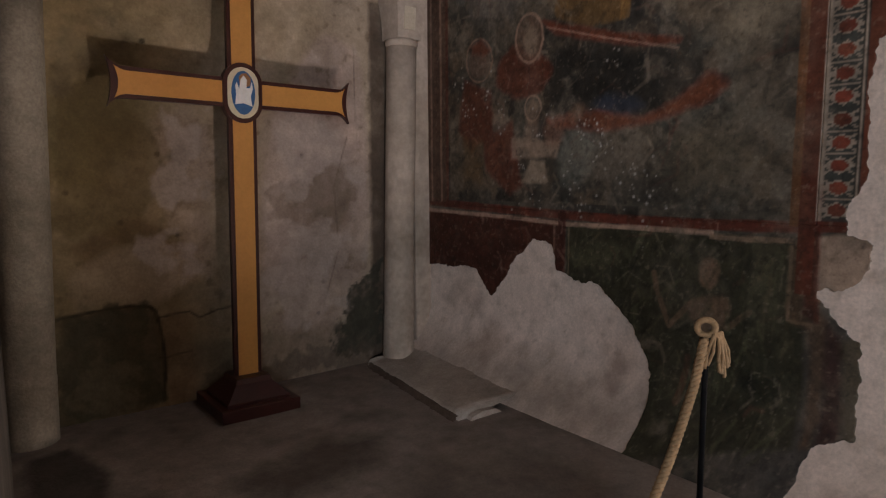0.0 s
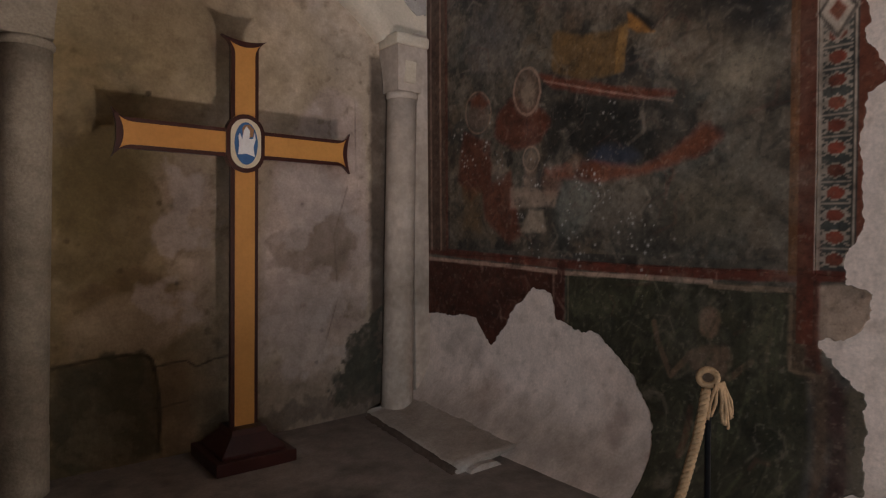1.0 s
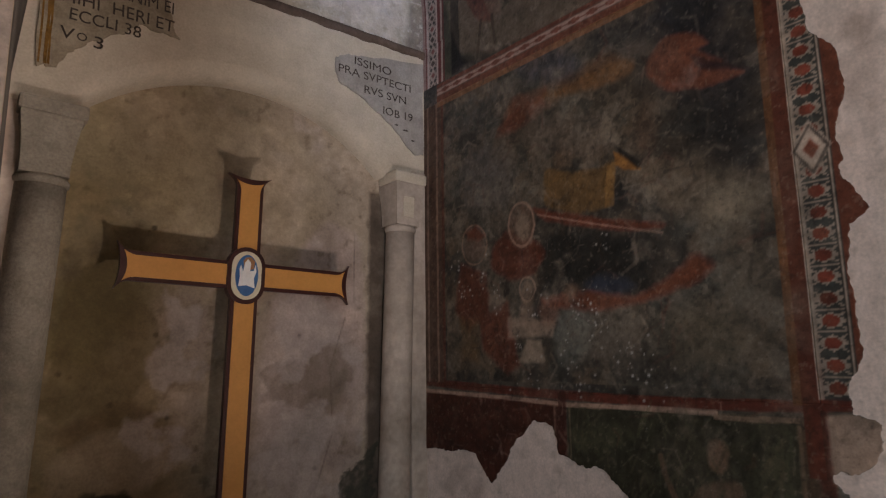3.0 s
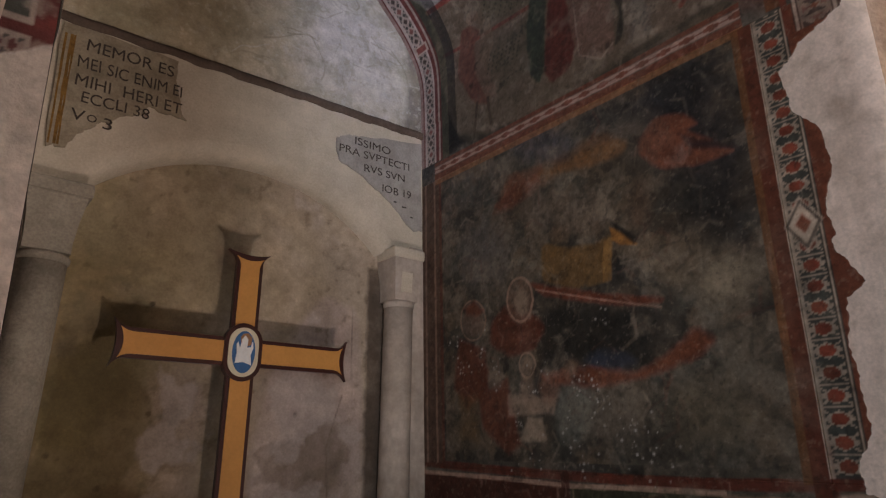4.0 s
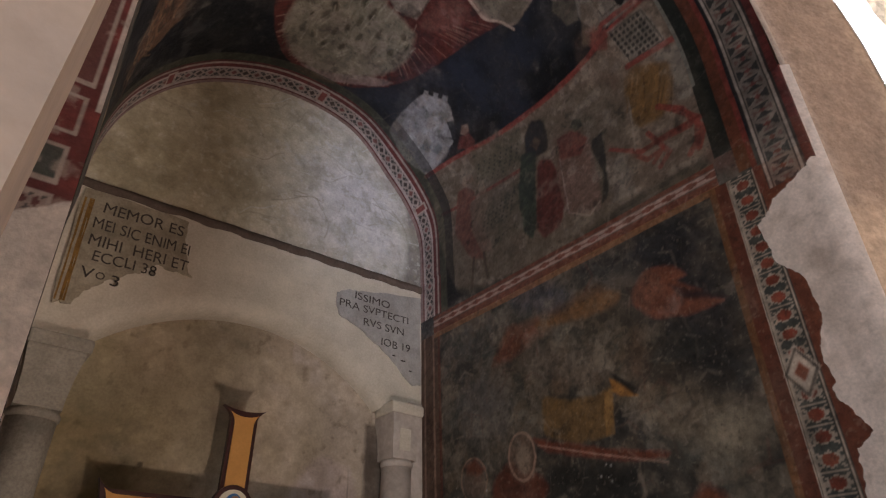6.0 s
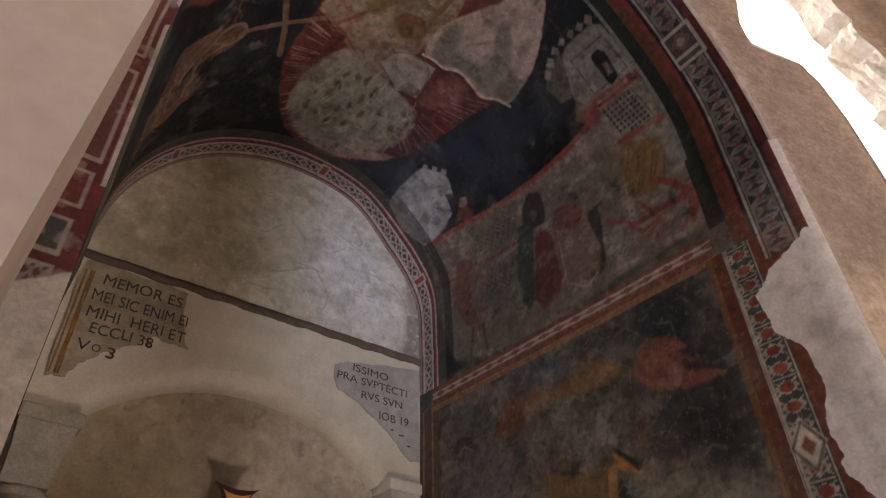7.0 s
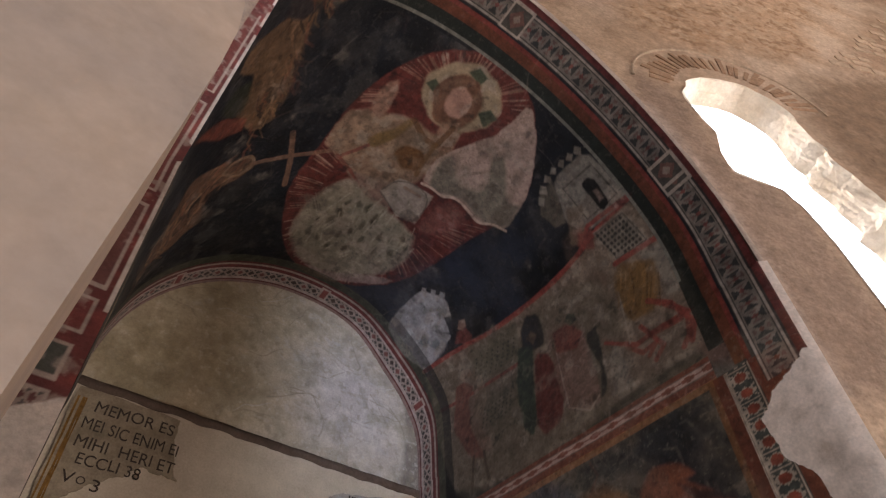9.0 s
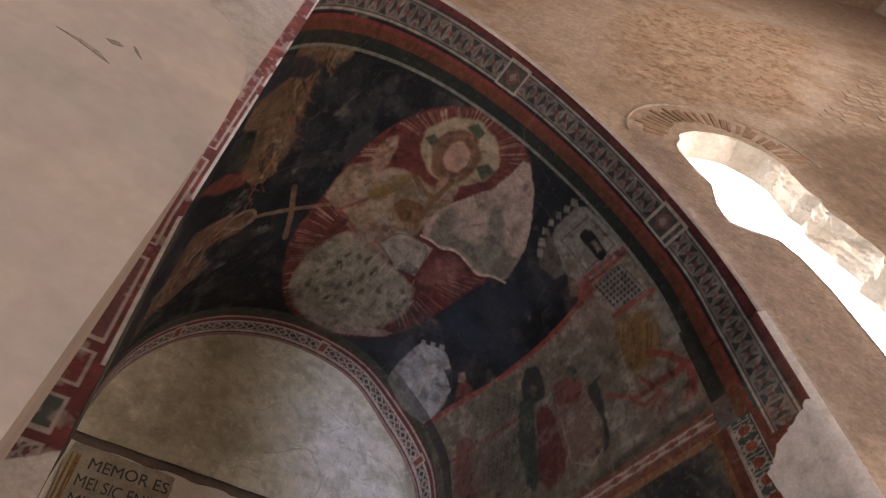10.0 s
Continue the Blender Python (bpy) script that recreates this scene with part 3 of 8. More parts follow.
lun.poly([(-3.0, 4.4), (-2.2, 4.45), (-1.9, 5.0), (-2.5, 5.4), (-3.0, 5.0)], (0.42, 0.36, 0.27), 0.5, 0.2)
# paler area painted for the cool light on the right side
lun.poly([(-1.2, 4.5), (-0.3, 4.5), (-0.3, 5.2), (-0.8, 5.6), (-1.3, 5.2)], (0.62, 0.575, 0.56), 0.7, 0.2)
# dark strip painted for the shading along the right rim
lun.poly([(-0.22, 4.3), (0.1, 4.3), (0.1, 5.3), (-0.2, 5.3), (-0.16, 4.9)], (0.16, 0.14, 0.125), 0.75, 0.03)
for i in range(40):
    lun.dot((random.uniform(-1.4, -0.3), random.uniform(4.45, 5.4)), random.uniform(0.006, 0.016), (0.62, 0.58, 0.56), 0.8)
lun.mottle(14.0, (0.36, 0.31, 0.24), 0.58, 0.74, 0.55, 41.0)
lun.mottle(26.0, (0.68, 0.63, 0.57), 0.63, 0.75, 0.5, 45.0)
lun.mottle(4.0, (0.33, 0.285, 0.205), 0.56, 0.72, 0.5, 49.0)
lun.col *= (0.78 + 0.44 * vnoise(lun.a, lun.b, 7.0, 5, 57.0))[..., None]
tan = np.clip((-1.0 - lun.a) / 1.2 + 0.6 * (vnoise(lun.a, lun.b, 1.5, 3, 91.0) - 0.5), 0, 1)[..., None]
lun.col *= 1 - tan * np.array((0.06, 0.10, 0.24))
flake = random.Random(5)
for i in range(46):                         # hair cracks and trowel lines
    x, z, t = flake.uniform(-2.9, -0.2), flake.uniform(4.4, 5.9), flake.gauss(0.1, 0.5)
    pts = [(x, z)]
    for k in range(6):
        t += flake.gauss(0, 0.35)
        pts.append((pts[-1][0] + 0.06 * math.cos(t), pts[-1][1] + 0.06 * math.sin(t)))
    lun.line(pts, flake.choice((0.005, 0.008, 0.012)), flake.choice(((0.24, 0.20, 0.15), (0.66, 0.61, 0.55), (0.28, 0.235, 0.17))), flake.uniform(0.3, 0.7))
tagged(painted_panel("lunette_panel", lun, lambda a, b: np.stack([a, -0.010 + 0.014 * (vnoise(a, b, 2.0, 4) - 0.5) + 0.006 * (vnoise(a, b, 12.0, 3, 7.0) - 0.5), b], -1), M_PAINT),
       "grey and ochre stained plaster lunette with a lit side and shaded edge painted in", "wall", kind="structure")

# thin stone ledge between the wall and the lunette
bm = bmesh.new()
rng = random.Random(4)
prev = None
for i in range(61):
    x = -3.12 + 3.14 * i / 60
    w = 0.006 * math.sin(i * 0.9) + rng.uniform(-0.005, 0.005)
    ring = [bm.verts.new(p) for p in ((x, 0.06, 4.285 + w), (x, -0.022 + w, 4.29 + w), (x, -0.028 + w, 4.352 + w), (x, 0.06, 4.365 + w))]
    if prev:
        for k in range(3):
            bm.faces.new((prev[k], ring[k], ring[k + 1], prev[k + 1]))
    prev = ring
tagged(part("trim_ledge", bm, M_LEDGE, None, "", True), "dark uneven stone ledge under the lunette", "ledge", kind="structure")


# ------------------------------------------------------------------ columns of the blind arch
def column(x, y, r, lean, label, panel=True, stone=None):
    stone = stone or M_STONE
    root = empty("column", (x, y, 0), (0, lean, 0))
    prof = [(r * 1.06, 0.0), (r * 1.05, 0.10), (r * 1.02, 0.36), (r * 1.035, 0.375), (r * 1.03, 0.40), (r, 0.41), (r * 0.99, 1.1), (r * 1.0, 1.12), (r * 0.985, 1.9), (r * 0.97, 2.64)]
    part("shaft", bm_lathe(prof), stone, root, "", True)
    part("astragal", bm_lathe([(r * 0.95, 2.63), (r * 1.05, 2.65), (r * 1.06, 2.67), (r * 0.98, 2.69)]), stone, root, "", True)
    bm = bmesh.new()
    lev = [(2.69, r * 0.90), (2.76, r * 0.90), (2.90, r * 0.98), (2.99, r * 1.08), (3.04, r * 1.13), (3.06, r * 1.10)]
    rings = [[bm.verts.new((sx * h, sy * h, z)) for sx, sy in ((-1, -1), (1, -1), (1, 1), (-1, 1))] for z, h in lev]
    for a, b in zip(rings, rings[1:]):
        for k in range(4):
            bm.faces.new((a[k], a[(k + 1) % 4], b[(k + 1) % 4], b[k]))
    bm.faces.new(rings[0][::-1])
    bm.faces.new(rings[-1])
    cap = part("capital", bm, stone, root, "worn block capital with a sunk panel", False, 0.014)
    o = [(-0.45 * r, 2.76), (0.35 * r, 2.76), (0.40 * r, 2.95), (0.22 * r, 3.01), (-0.25 * r, 3.02), (-0.46 * r, 2.96)]
    if panel:
        part("carved_panel", bm_prism(o, -r * 1.02, -r * 0.9), M_CREAM, cap, "pale carved panel", False, 0.006)
    part("abacus", bm_box((-r * 1.25, -r * 1.2, 3.055), (r * 1.3, r, 3.15)), M_CREAM if panel else stone, root, "plastered block", False, 0.02)
    return tagged(root, label, "column", "columns of the blind arch")


column(-0.325, 0.035, 0.128, 1.7, "grey worn stone column at the chapel corner")
column(-3.0, 0.05, 0.146, 2.2, "grimy grey-brown stone column, darkened as if shaded, beside the dark side wall", False, M_GRIMY_SHADED)
for lo, hi in (((-0.16, -0.012, 0), (0.0, 0.3, 3.2)), ((-0.30, 0.06, 0), (-0.15, 0.3, 3.14)), ((-3.2, 0.02, 0), (-2.98, 0.3, 3.2)), ((-3.0, 0.06, 0), (-2.93, 0.3, 3.14))):
    tagged(part("wall_jamb", bm_box(lo, hi), M_STONE, None, "", False, 0.01), "grey plastered strip of wall beside the column", "wall", kind="structure")

# ------------------------------------------------------------------ side wall: white plaster, and the fresco on it
pl = Canvas(-0.02, DEPTH + 0.04, 0.0, SPRING, 0.02, (0.80, 0.66, 0.58))
pl.mottle(1.3, (0.67, 0.56, 0.485), 0.5, 0.7, 0.7, 4.0)
pl.mottle(9.0, (0.50, 0.38, 0.30), 0.66, 0.78, 0.5, 14.0)
pl.mottle(22.0, (0.45, 0.34, 0.27), 0.68, 0.8, 0.45, 24.0)
pl.mottle(3.5, (0.40, 0.31, 0.25), 0.62, 0.8, 0.6, 7.0)
pl.poly([(0.0, 0.0), (0.0, 0.22), (1.2, 0.30), (2.3, 0.22), (2.3, 0.0)], (0.30, 0.235, 0.19), 0.6, 0.1)
pl.poly([(0.6, 0.25), (0.8, 0.5), (1.0, 0.35), (0.9, 0.15)], (0.40, 0.29, 0.23), 0.6, 0.06)
pl.poly([(1.9, 0.25), (1.98, 0.5), (2.08, 0.4), (2.05, 0.2)], (0.36, 0.26, 0.215), 0.6, 0.03)
pl.poly([(0.55, 0.62), (0.68, 0.66), (0.7, 0.5), (0.6, 0.48)], (0.43, 0.32, 0.27), 0.5, 0.04)


def on_side(a, b):
    turn = 0.06 * np.clip((a - 3.54) / 0.10, 0, 1) ** 2
    return np.stack([turn + foot(b) + 0.012 * (vnoise(a, b, 1.8, 3, 2.0) - 0.5) * np.clip((SPRING - b) / 0.2, 0, 1), -a, b], -1)


tagged(painted_panel("wall_right", pl, on_side, M_PAINT), "white limewashed side wall swelling out at its foot", "wall", kind="structure")
part("wall_right_core", bm_box((0.12, -3.45, 0), (0.5, 0.5, 4.6)), M_WHITE)
tagged(bpy.data.objects["wall_right_core"], "white plastered masonry of the side wall", "wall", kind="structure")

U1 = 9.55
CELL = 0.0085
mark = random.Random(17)
art = Canvas(0.0, DEPTH, 0.0, U1, CELL, (0.085, 0.08, 0.068))
art.mottle(2.2, (0.15, 0.135, 0.11), 0.45, 0.68, 0.75, 1.0)
art.mottle(4.0, (0.035, 0.036, 0.034), 0.50, 0.72, 0.8, 12.0)
art.mottle(1.3, (0.06, 0.062, 0.068), 0.5, 0.7, 0.6, 21.0)
sel = np.clip((art.b - 3.95) / 0.1, 0, 1)
art.blend(slice(None), sel, (0.010, 0.012, 0.018))
art.blend(slice(None), sel * np.clip((vnoise(art.a, art.b, 2.5, 4, 14.0) - 0.45) / 0.3, 0, 1) * 0.75, (0.030, 0.034, 0.046))
low_part = np.clip((4.0 - art.b) / 0.2, 0, 1)
for scale, shift, c in ((6.0, 81.0, (0.20, 0.175, 0.14)), (8.0, 85.0, (0.03, 0.03, 0.028)), (11.0, 83.0, (0.16, 0.125, 0.09))):
    art.blend(slice(None), np.clip((vnoise(art.a, art.b, scale, 4, shift) - 0.52) / 0.16, 0, 1) * low_part * (art.a < 3.0) * (art.b > 1.4) * 0.5, c)
# flaking layers of tempera: warm, cool and sooty patches with crisp rims
inner = (art.a > 0.3) * (art.a < 3.0) * (art.b > 1.4) * (art.b < 3.78)
for scale, shift, low, c in ((2.6, 101.0, 0.54, (0.125, 0.095, 0.062)), (3.4, 107.0, 0.56, (0.085, 0.10, 0.095)), (3.0, 113.0, 0.55, (0.022, 0.022, 0.021)), (6.5, 119.0, 0.60, (0.17, 0.15, 0.12)), (9.0, 127.0, 0.62, (0.028, 0.026, 0.024))):
    art.blend(slice(None), np.clip((vnoise(art.a, art.b, scale, 5, shift) - low) / 0.05, 0, 1) * inner * 0.42, c)
# wall panel: night sky, beam, winged shape, chest and drapery
art.poly([(2.60, 3.79), (2.94, 3.71), (2.97, 2.78), (2.91, 2.48), (2.64, 2.85), (2.21, 3.50), (1.75, 3.74)], (0.022, 0.025, 0.036), 0.8, 0.15)
art.poly([(0.92, 3.27), (1.14, 3.54), (1.50, 3.51), (2.03, 3.56), (2.20, 3.42), (2.19, 3.33), (1.71, 3.38), (1.48, 3.35), (1.12, 3.27)], (0.15, 0.075, 0.035), 0.7, 0.03)
art.poly([(0.94, 3.27), (1.14, 3.52), (1.47, 3.51), (1.50, 3.37), (1.15, 3.26)], (0.16, 0.045, 0.035), 0.6, 0.03)
art.poly([(2.31, 3.38), (2.43, 3.49), (2.61, 3.46), (2.73, 3.33), (2.63, 3.33), (2.81, 3.19), (2.61, 3.24), (2.93, 3.09), (2.71, 3.08), (2.46, 3.13), (2.31, 3.27)], (0.24, 0.06, 0.045), 0.85, 0.015)
art.poly([(2.59, 3.32), (2.81, 3.18), (2.93, 3.10), (2.65, 3.20)], (0.05, 0.025, 0.03), 0.8, 0.012)
art.poly([(1.43, 2.91), (1.65, 2.82), (1.89, 2.79), (2.04, 2.82), (1.99, 2.52), (1.72, 2.52), (1.42, 2.62)], (0.175, 0.098, 0.026), 0.8, 0.015)
art.poly([(1.97, 2.78), (2.05, 2.82), (2.01, 2.52), (1.94, 2.52)], (0.29, 0.165, 0.05), 0.75, 0.008)
art.poly([(2.03, 2.87), (2.12, 2.82), (2.22, 2.71), (2.11, 2.73), (2.04, 2.78)], (0.3, 0.13, 0.02), 0.85, 0.008)
art.poly([(2.02, 2.93), (2.09, 2.88), (2.24, 2.74), (2.20, 2.72), (2.08, 2.84)], (0.018, 0.018, 0.018), 0.85, 0.01)
art.poly([(1.57, 2.88), (1.56, 2.97), (1.64, 2.99), (1.71, 2.94), (1.68, 2.86)], (0.16, 0.12, 0.085), 0.7, 0.015)
art.poly([(1.15, 3.37), (1.49, 3.47), (1.76, 3.47), (2.01, 3.47), (2.22, 3.43), (2.22, 3.36), (2.00, 3.35), (1.70, 3.38), (1.42, 3.38), (1.21, 3.33)], (0.19, 0.095, 0.032), 0.8, 0.02)
art.poly([(0.94, 3.33), (1.16, 3.44), (1.40, 3.48), (1.48, 3.39), (1.31, 3.35), (1.09, 3.27)], (0.2, 0.048, 0.036), 0.75, 0.02)
art.poly([(2.23, 2.68), (2.41, 2.53), (2.61, 2.45), (2.91, 2.48), (2.92, 2.33), (2.62, 2.29), (2.36, 2.44)], (0.19, 0.165, 0.125), 0.6, 0.05)
art.poly([(2.39, 3.00), (2.83, 3.00), (2.95, 2.76), (2.80, 2.58), (2.51, 2.75)], (0.022, 0.022, 0.022), 0.6, 0.08)
art.poly([(1.46, 2.45), (1.98, 2.35), (2.37, 2.26), (2.38, 2.03), (1.94, 1.98), (1.49, 2.17)], (0.024, 0.025, 0.026), 0.6, 0.06)
art.poly([(2.38, 1.78), (2.73, 1.93), (2.90, 1.69), (2.75, 1.48), (2.41, 1.50)], (0.13, 0.11, 0.078), 0.5, 0.08)
art.poly([(1.64, 2.92), (1.62, 2.88), (1.57, 2.87), (1.53, 2.90), (1.52, 2.95), (1.54, 2.99), (1.59, 3.00), (1.63, 2.97)], (0.16, 0.11, 0.07), 0.6, 0.02)
art.poly([(1.97, 2.89), (1.92, 2.84), (1.82, 2.84), (1.72, 2.90), (1.69, 2.97), (1.74, 3.02), (1.84, 3.02), (1.94, 2.96)], (0.15, 0.11, 0.08), 0.5, 0.04)
art.poly([(2.36, 2.94), (2.31, 2.83), (2.25, 2.80), (2.19, 2.86), (2.18, 2.99), (2.22, 3.10), (2.29, 3.13), (2.35, 3.06)], (0.1, 0.06, 0.04), 0.5, 0.05)
art.poly([(1.28, 2.65), (1.61, 2.54), (2.06, 2.41), (2.37, 2.34), (2.34, 2.31), (2.01, 2.35), (1.40, 2.53)], (0.21, 0.035, 0.027), 0.85, 0.015)
art.line([(1.35, 2.58), (1.84, 2.43), (2.34, 2.29)], 0.012, (0.33, 0.24, 0.2), 0.6)
# dark water and pale mottled ground
art.poly([(1.40, 2.46), (2.36, 2.26), (2.37, 2.07), (1.92, 1.98), (1.36, 2.05), (1.30, 2.27)], (0.02, 0.022, 0.022), 0.75, 0.06)
art.poly([(2.94, 2.35), (2.87, 2.24), (2.73, 2.22), (2.61, 2.29), (2.57, 2.42), (2.65, 2.54), (2.79, 2.55), (2.92, 2.47)], (0.2, 0.18, 0.14), 0.6, 0.08)
art.poly([(2.66, 2.54), (2.59, 2.46), (2.46, 2.44), (2.34, 2.51), (2.30, 2.62), (2.37, 2.70), (2.51, 2.71), (2.62, 2.64)], (0.17, 0.14, 0.1), 0.5, 0.08)
art.poly([(2.96, 1.99), (2.90, 1.88), (2.79, 1.84), (2.69, 1.90), (2.67, 2.03), (2.74, 2.15), (2.85, 2.18), (2.94, 2.12)], (0.16, 0.14, 0.11), 0.5, 0.08)
art.poly([(2.05, 2.99), (1.94, 2.94), (1.66, 2.98), (1.36, 3.10), (1.24, 3.23), (1.38, 3.28), (1.69, 3.22), (1.96, 3.10)], (0.17, 0.14, 0.115), 0.5, 0.07)
art.poly([(2.53, 2.17), (2.47, 2.11), (2.34, 2.10), (2.21, 2.15), (2.16, 2.23), (2.23, 2.29), (2.37, 2.29), (2.49, 2.25)], (0.05, 0.05, 0.045), 0.5, 0.06)
art.poly([(2.27, 1.70), (2.16, 1.55), (1.94, 1.49), (1.71, 1.56), (1.62, 1.73), (1.75, 1.89), (2.00, 1.94), (2.21, 1.86)], (0.15, 0.14, 0.12), 0.6, 0.08)
art.poly([(1.78, 1.72), (1.71, 1.58), (1.60, 1.52), (1.49, 1.58), (1.45, 1.73), (1.52, 1.88), (1.64, 1.94), (1.75, 1.87)], (0.13, 0.16, 0.155), 0.6, 0.05)
art.poly([(2.76, 1.68), (2.66, 1.56), (2.45, 1.52), (2.24, 1.57), (2.16, 1.70), (2.28, 1.83), (2.51, 1.87), (2.70, 1.80)], (0.1, 0.09, 0.065), 0.5, 0.08)
art.poly([(1.15, 2.89), (1.05, 2.73), (0.82, 2.69), (0.58, 2.82), (0.49, 3.04), (0.60, 3.23), (0.85, 3.25), (1.07, 3.10)], (0.12, 0.12, 0.125), 0.5, 0.08)
art.poly([(2.13, 2.00), (2.07, 1.97), (1.94, 1.96), (1.80, 1.99), (1.75, 2.04), (1.81, 2.08), (1.95, 2.08), (2.08, 2.05)], (0.03, 0.05, 0.1), 0.7, 0.03)
art.poly([(1.83, 3.53), (1.73, 3.47), (1.50, 3.51), (1.26, 3.64), (1.16, 3.79), (1.27, 3.85), (1.53, 3.79), (1.75, 3.65)], (0.06, 0.07, 0.11), 0.5, 0.05)
art.poly([(1.35, 1.97), (1.75, 2.00), (2.12, 1.91), (2.38, 2.03), (2.54, 2.15), (2.65, 2.07), (2.56, 1.99), (2.19, 1.90), (1.82, 1.86), (1.45, 1.91)], (0.22, 0.045, 0.03), 0.8, 0.025)
# figures as plain shapes
art.poly([(1.03, 2.52), (1.33, 2.39), (1.41, 2.30), (1.31, 2.15), (1.06, 2.13), (0.84, 2.24), (0.88, 2.42)], (0.17, 0.03, 0.025), 0.8, 0.02)
art.poly([(1.33, 2.49), (1.28, 2.37), (1.17, 2.33), (1.08, 2.40), (1.04, 2.54), (1.10, 2.67), (1.20, 2.70), (1.30, 2.62)], (0.15, 0.09, 0.065), 0.7, 0.02)
art.line([(1.32, 2.51), (1.28, 2.41), (1.20, 2.36), (1.11, 2.40), (1.05, 2.50), (1.06, 2.62), (1.13, 2.70), (1.23, 2.70), (1.30, 2.63), (1.32, 2.51)], 0.02, (0.3, 0.2, 0.16), 0.8)
art.poly([(1.28, 2.50), (1.25, 2.42), (1.20, 2.40), (1.14, 2.44), (1.12, 2.53), (1.16, 2.60), (1.22, 2.62), (1.27, 2.58)], (0.24, 0.19, 0.15), 0.8, 0.02)
art.poly([(0.49, 2.33), (0.80, 2.21), (0.81, 1.92), (0.57, 1.77), (0.41, 1.95)], (0.15, 0.03, 0.022), 0.85, 0.02)
art.poly([(0.79, 2.43), (0.75, 2.34), (0.65, 2.31), (0.56, 2.36), (0.52, 2.47), (0.57, 2.56), (0.67, 2.59), (0.76, 2.53)], (0.14, 0.1, 0.08), 0.8, 0.02)
art.line([(0.81, 2.44), (0.77, 2.33), (0.68, 2.29), (0.57, 2.32), (0.51, 2.42), (0.51, 2.54), (0.59, 2.62), (0.69, 2.62), (0.78, 2.55), (0.81, 2.44)], 0.015, (0.25, 0.17, 0.13), 0.7)
art.poly([(0.55, 2.56), (0.67, 2.60), (0.78, 2.52), (0.73, 2.49), (0.59, 2.51)], (0.2, 0.035, 0.025), 0.8, 0.02)
art.poly([(0.70, 1.87), (1.02, 1.97), (1.12, 1.52), (1.00, 1.44), (0.75, 1.62)], (0.18, 0.04, 0.03), 0.8, 0.02)
art.poly([(0.45, 1.90), (0.70, 1.85), (0.68, 1.53), (0.49, 1.57)], (0.15, 0.09, 0.035), 0.6, 0.03)
art.poly([(0.97, 1.97), (0.95, 1.91), (0.89, 1.89), (0.84, 1.92), (0.82, 1.98), (0.85, 2.04), (0.90, 2.06), (0.96, 2.03)], (0.2, 0.16, 0.13), 0.6, 0.02)
art.poly([(1.29, 2.01), (1.27, 1.94), (1.22, 1.92), (1.17, 1.95), (1.15, 2.02), (1.18, 2.09), (1.23, 2.12), (1.28, 2.08)], (0.24, 0.18, 0.14), 0.7, 0.02)
art.line([(1.31, 2.05), (1.28, 1.99), (1.23, 1.96), (1.18, 1.98), (1.15, 2.03), (1.15, 2.09), (1.19, 2.14), (1.25, 2.14), (1.29, 2.11), (1.31, 2.05)], 0.012, (0.3, 0.22, 0.18), 0.7)
art.poly([(1.16, 1.94), (1.29, 1.93), (1.30, 1.78), (1.12, 1.78)], (0.22, 0.17, 0.14), 0.6, 0.02)
art.poly([(1.02, 1.86), (1.49, 1.82), (1.45, 1.71), (1.02, 1.71)], (0.27, 0.21, 0.17), 0.75, 0.015)
art.poly([(1.21, 1.70), (1.35, 1.69), (1.37, 1.53), (1.12, 1.54)], (0.3, 0.25, 0.2), 0.75, 0.015)
art.poly([(1.69, 1.97), (1.67, 1.93), (1.62, 1.91), (1.57, 1.93), (1.56, 1.99), (1.58, 2.04), (1.63, 2.05), (1.68, 2.03)], (0.2, 0.13, 0.09), 0.6, 0.02)
art.poly([(1.52, 1.87), (1.48, 1.80), (1.41, 1.77), (1.34, 1.81), (1.31, 1.89), (1.35, 1.96), (1.43, 1.99), (1.50, 1.95)], (0.2, 0.09, 0.06), 0.5, 0.03)
# lower register: maroon panel, green panel, frame lines
art.poly([(-0.06, 1.31), (1.53, 1.28), (1.54, 0.66), (-0.07, 0.38)], (0.1, 0.02, 0.017), 0.95, 0.01)
art.poly([(1.55, 1.27), (3.08, 1.26), (3.09, 0.24), (1.55, -0.28)], (0.045, 0.046, 0.027), 0.95, 0.015)
art.poly([(3.00, 1.28), (3.13, 1.28), (3.14, 0.92), (3.19, 0.88), (3.17, 0.27), (3.12, 0.25), (3.11, 0.81), (3.00, 0.86)], (0.11, 0.07, 0.045), 0.8, 0.015)
art.line([(3.00, 1.23), (3.00, 0.86), (3.11, 0.85)], 0.02, (0.18, 0.13, 0.09), 0.7)
art.poly([(3.18, 0.88), (3.25, 0.81), (3.28, 0.31), (3.19, 0.28)], (0.07, 0.028, 0.024), 0.8, 0.02)
art.poly([(3.25, 0.81), (3.35, 0.83), (3.36, 0.34), (3.28, 0.31)], (0.1, 0.085, 0.055), 0.8, 0.02)
art.poly([(3.11, 1.29), (3.38, 1.32), (3.39, 1.02), (3.12, 0.98)], (0.33, 0.25, 0.2), 0.9, 0.01)
art.poly([(3.06, 1.58), (3.13, 1.58), (3.14, 0.87), (3.07, 0.91)], (0.12, 0.025, 0.022), 0.9, 0.01)
art.line([(-0.04, 1.37), (0.80, 1.34), (1.53, 1.32), (2.38, 1.31), (3.05, 1.33), (3.27, 1.35)], 0.06, (0.17, 0.025, 0.022), 0.9)
art.line([(-0.02, 1.30), (0.99, 1.28), (1.53, 1.26), (2.11, 1.27), (2.58, 1.27)], 0.028, (0.36, 0.25, 0.2), 0.85)
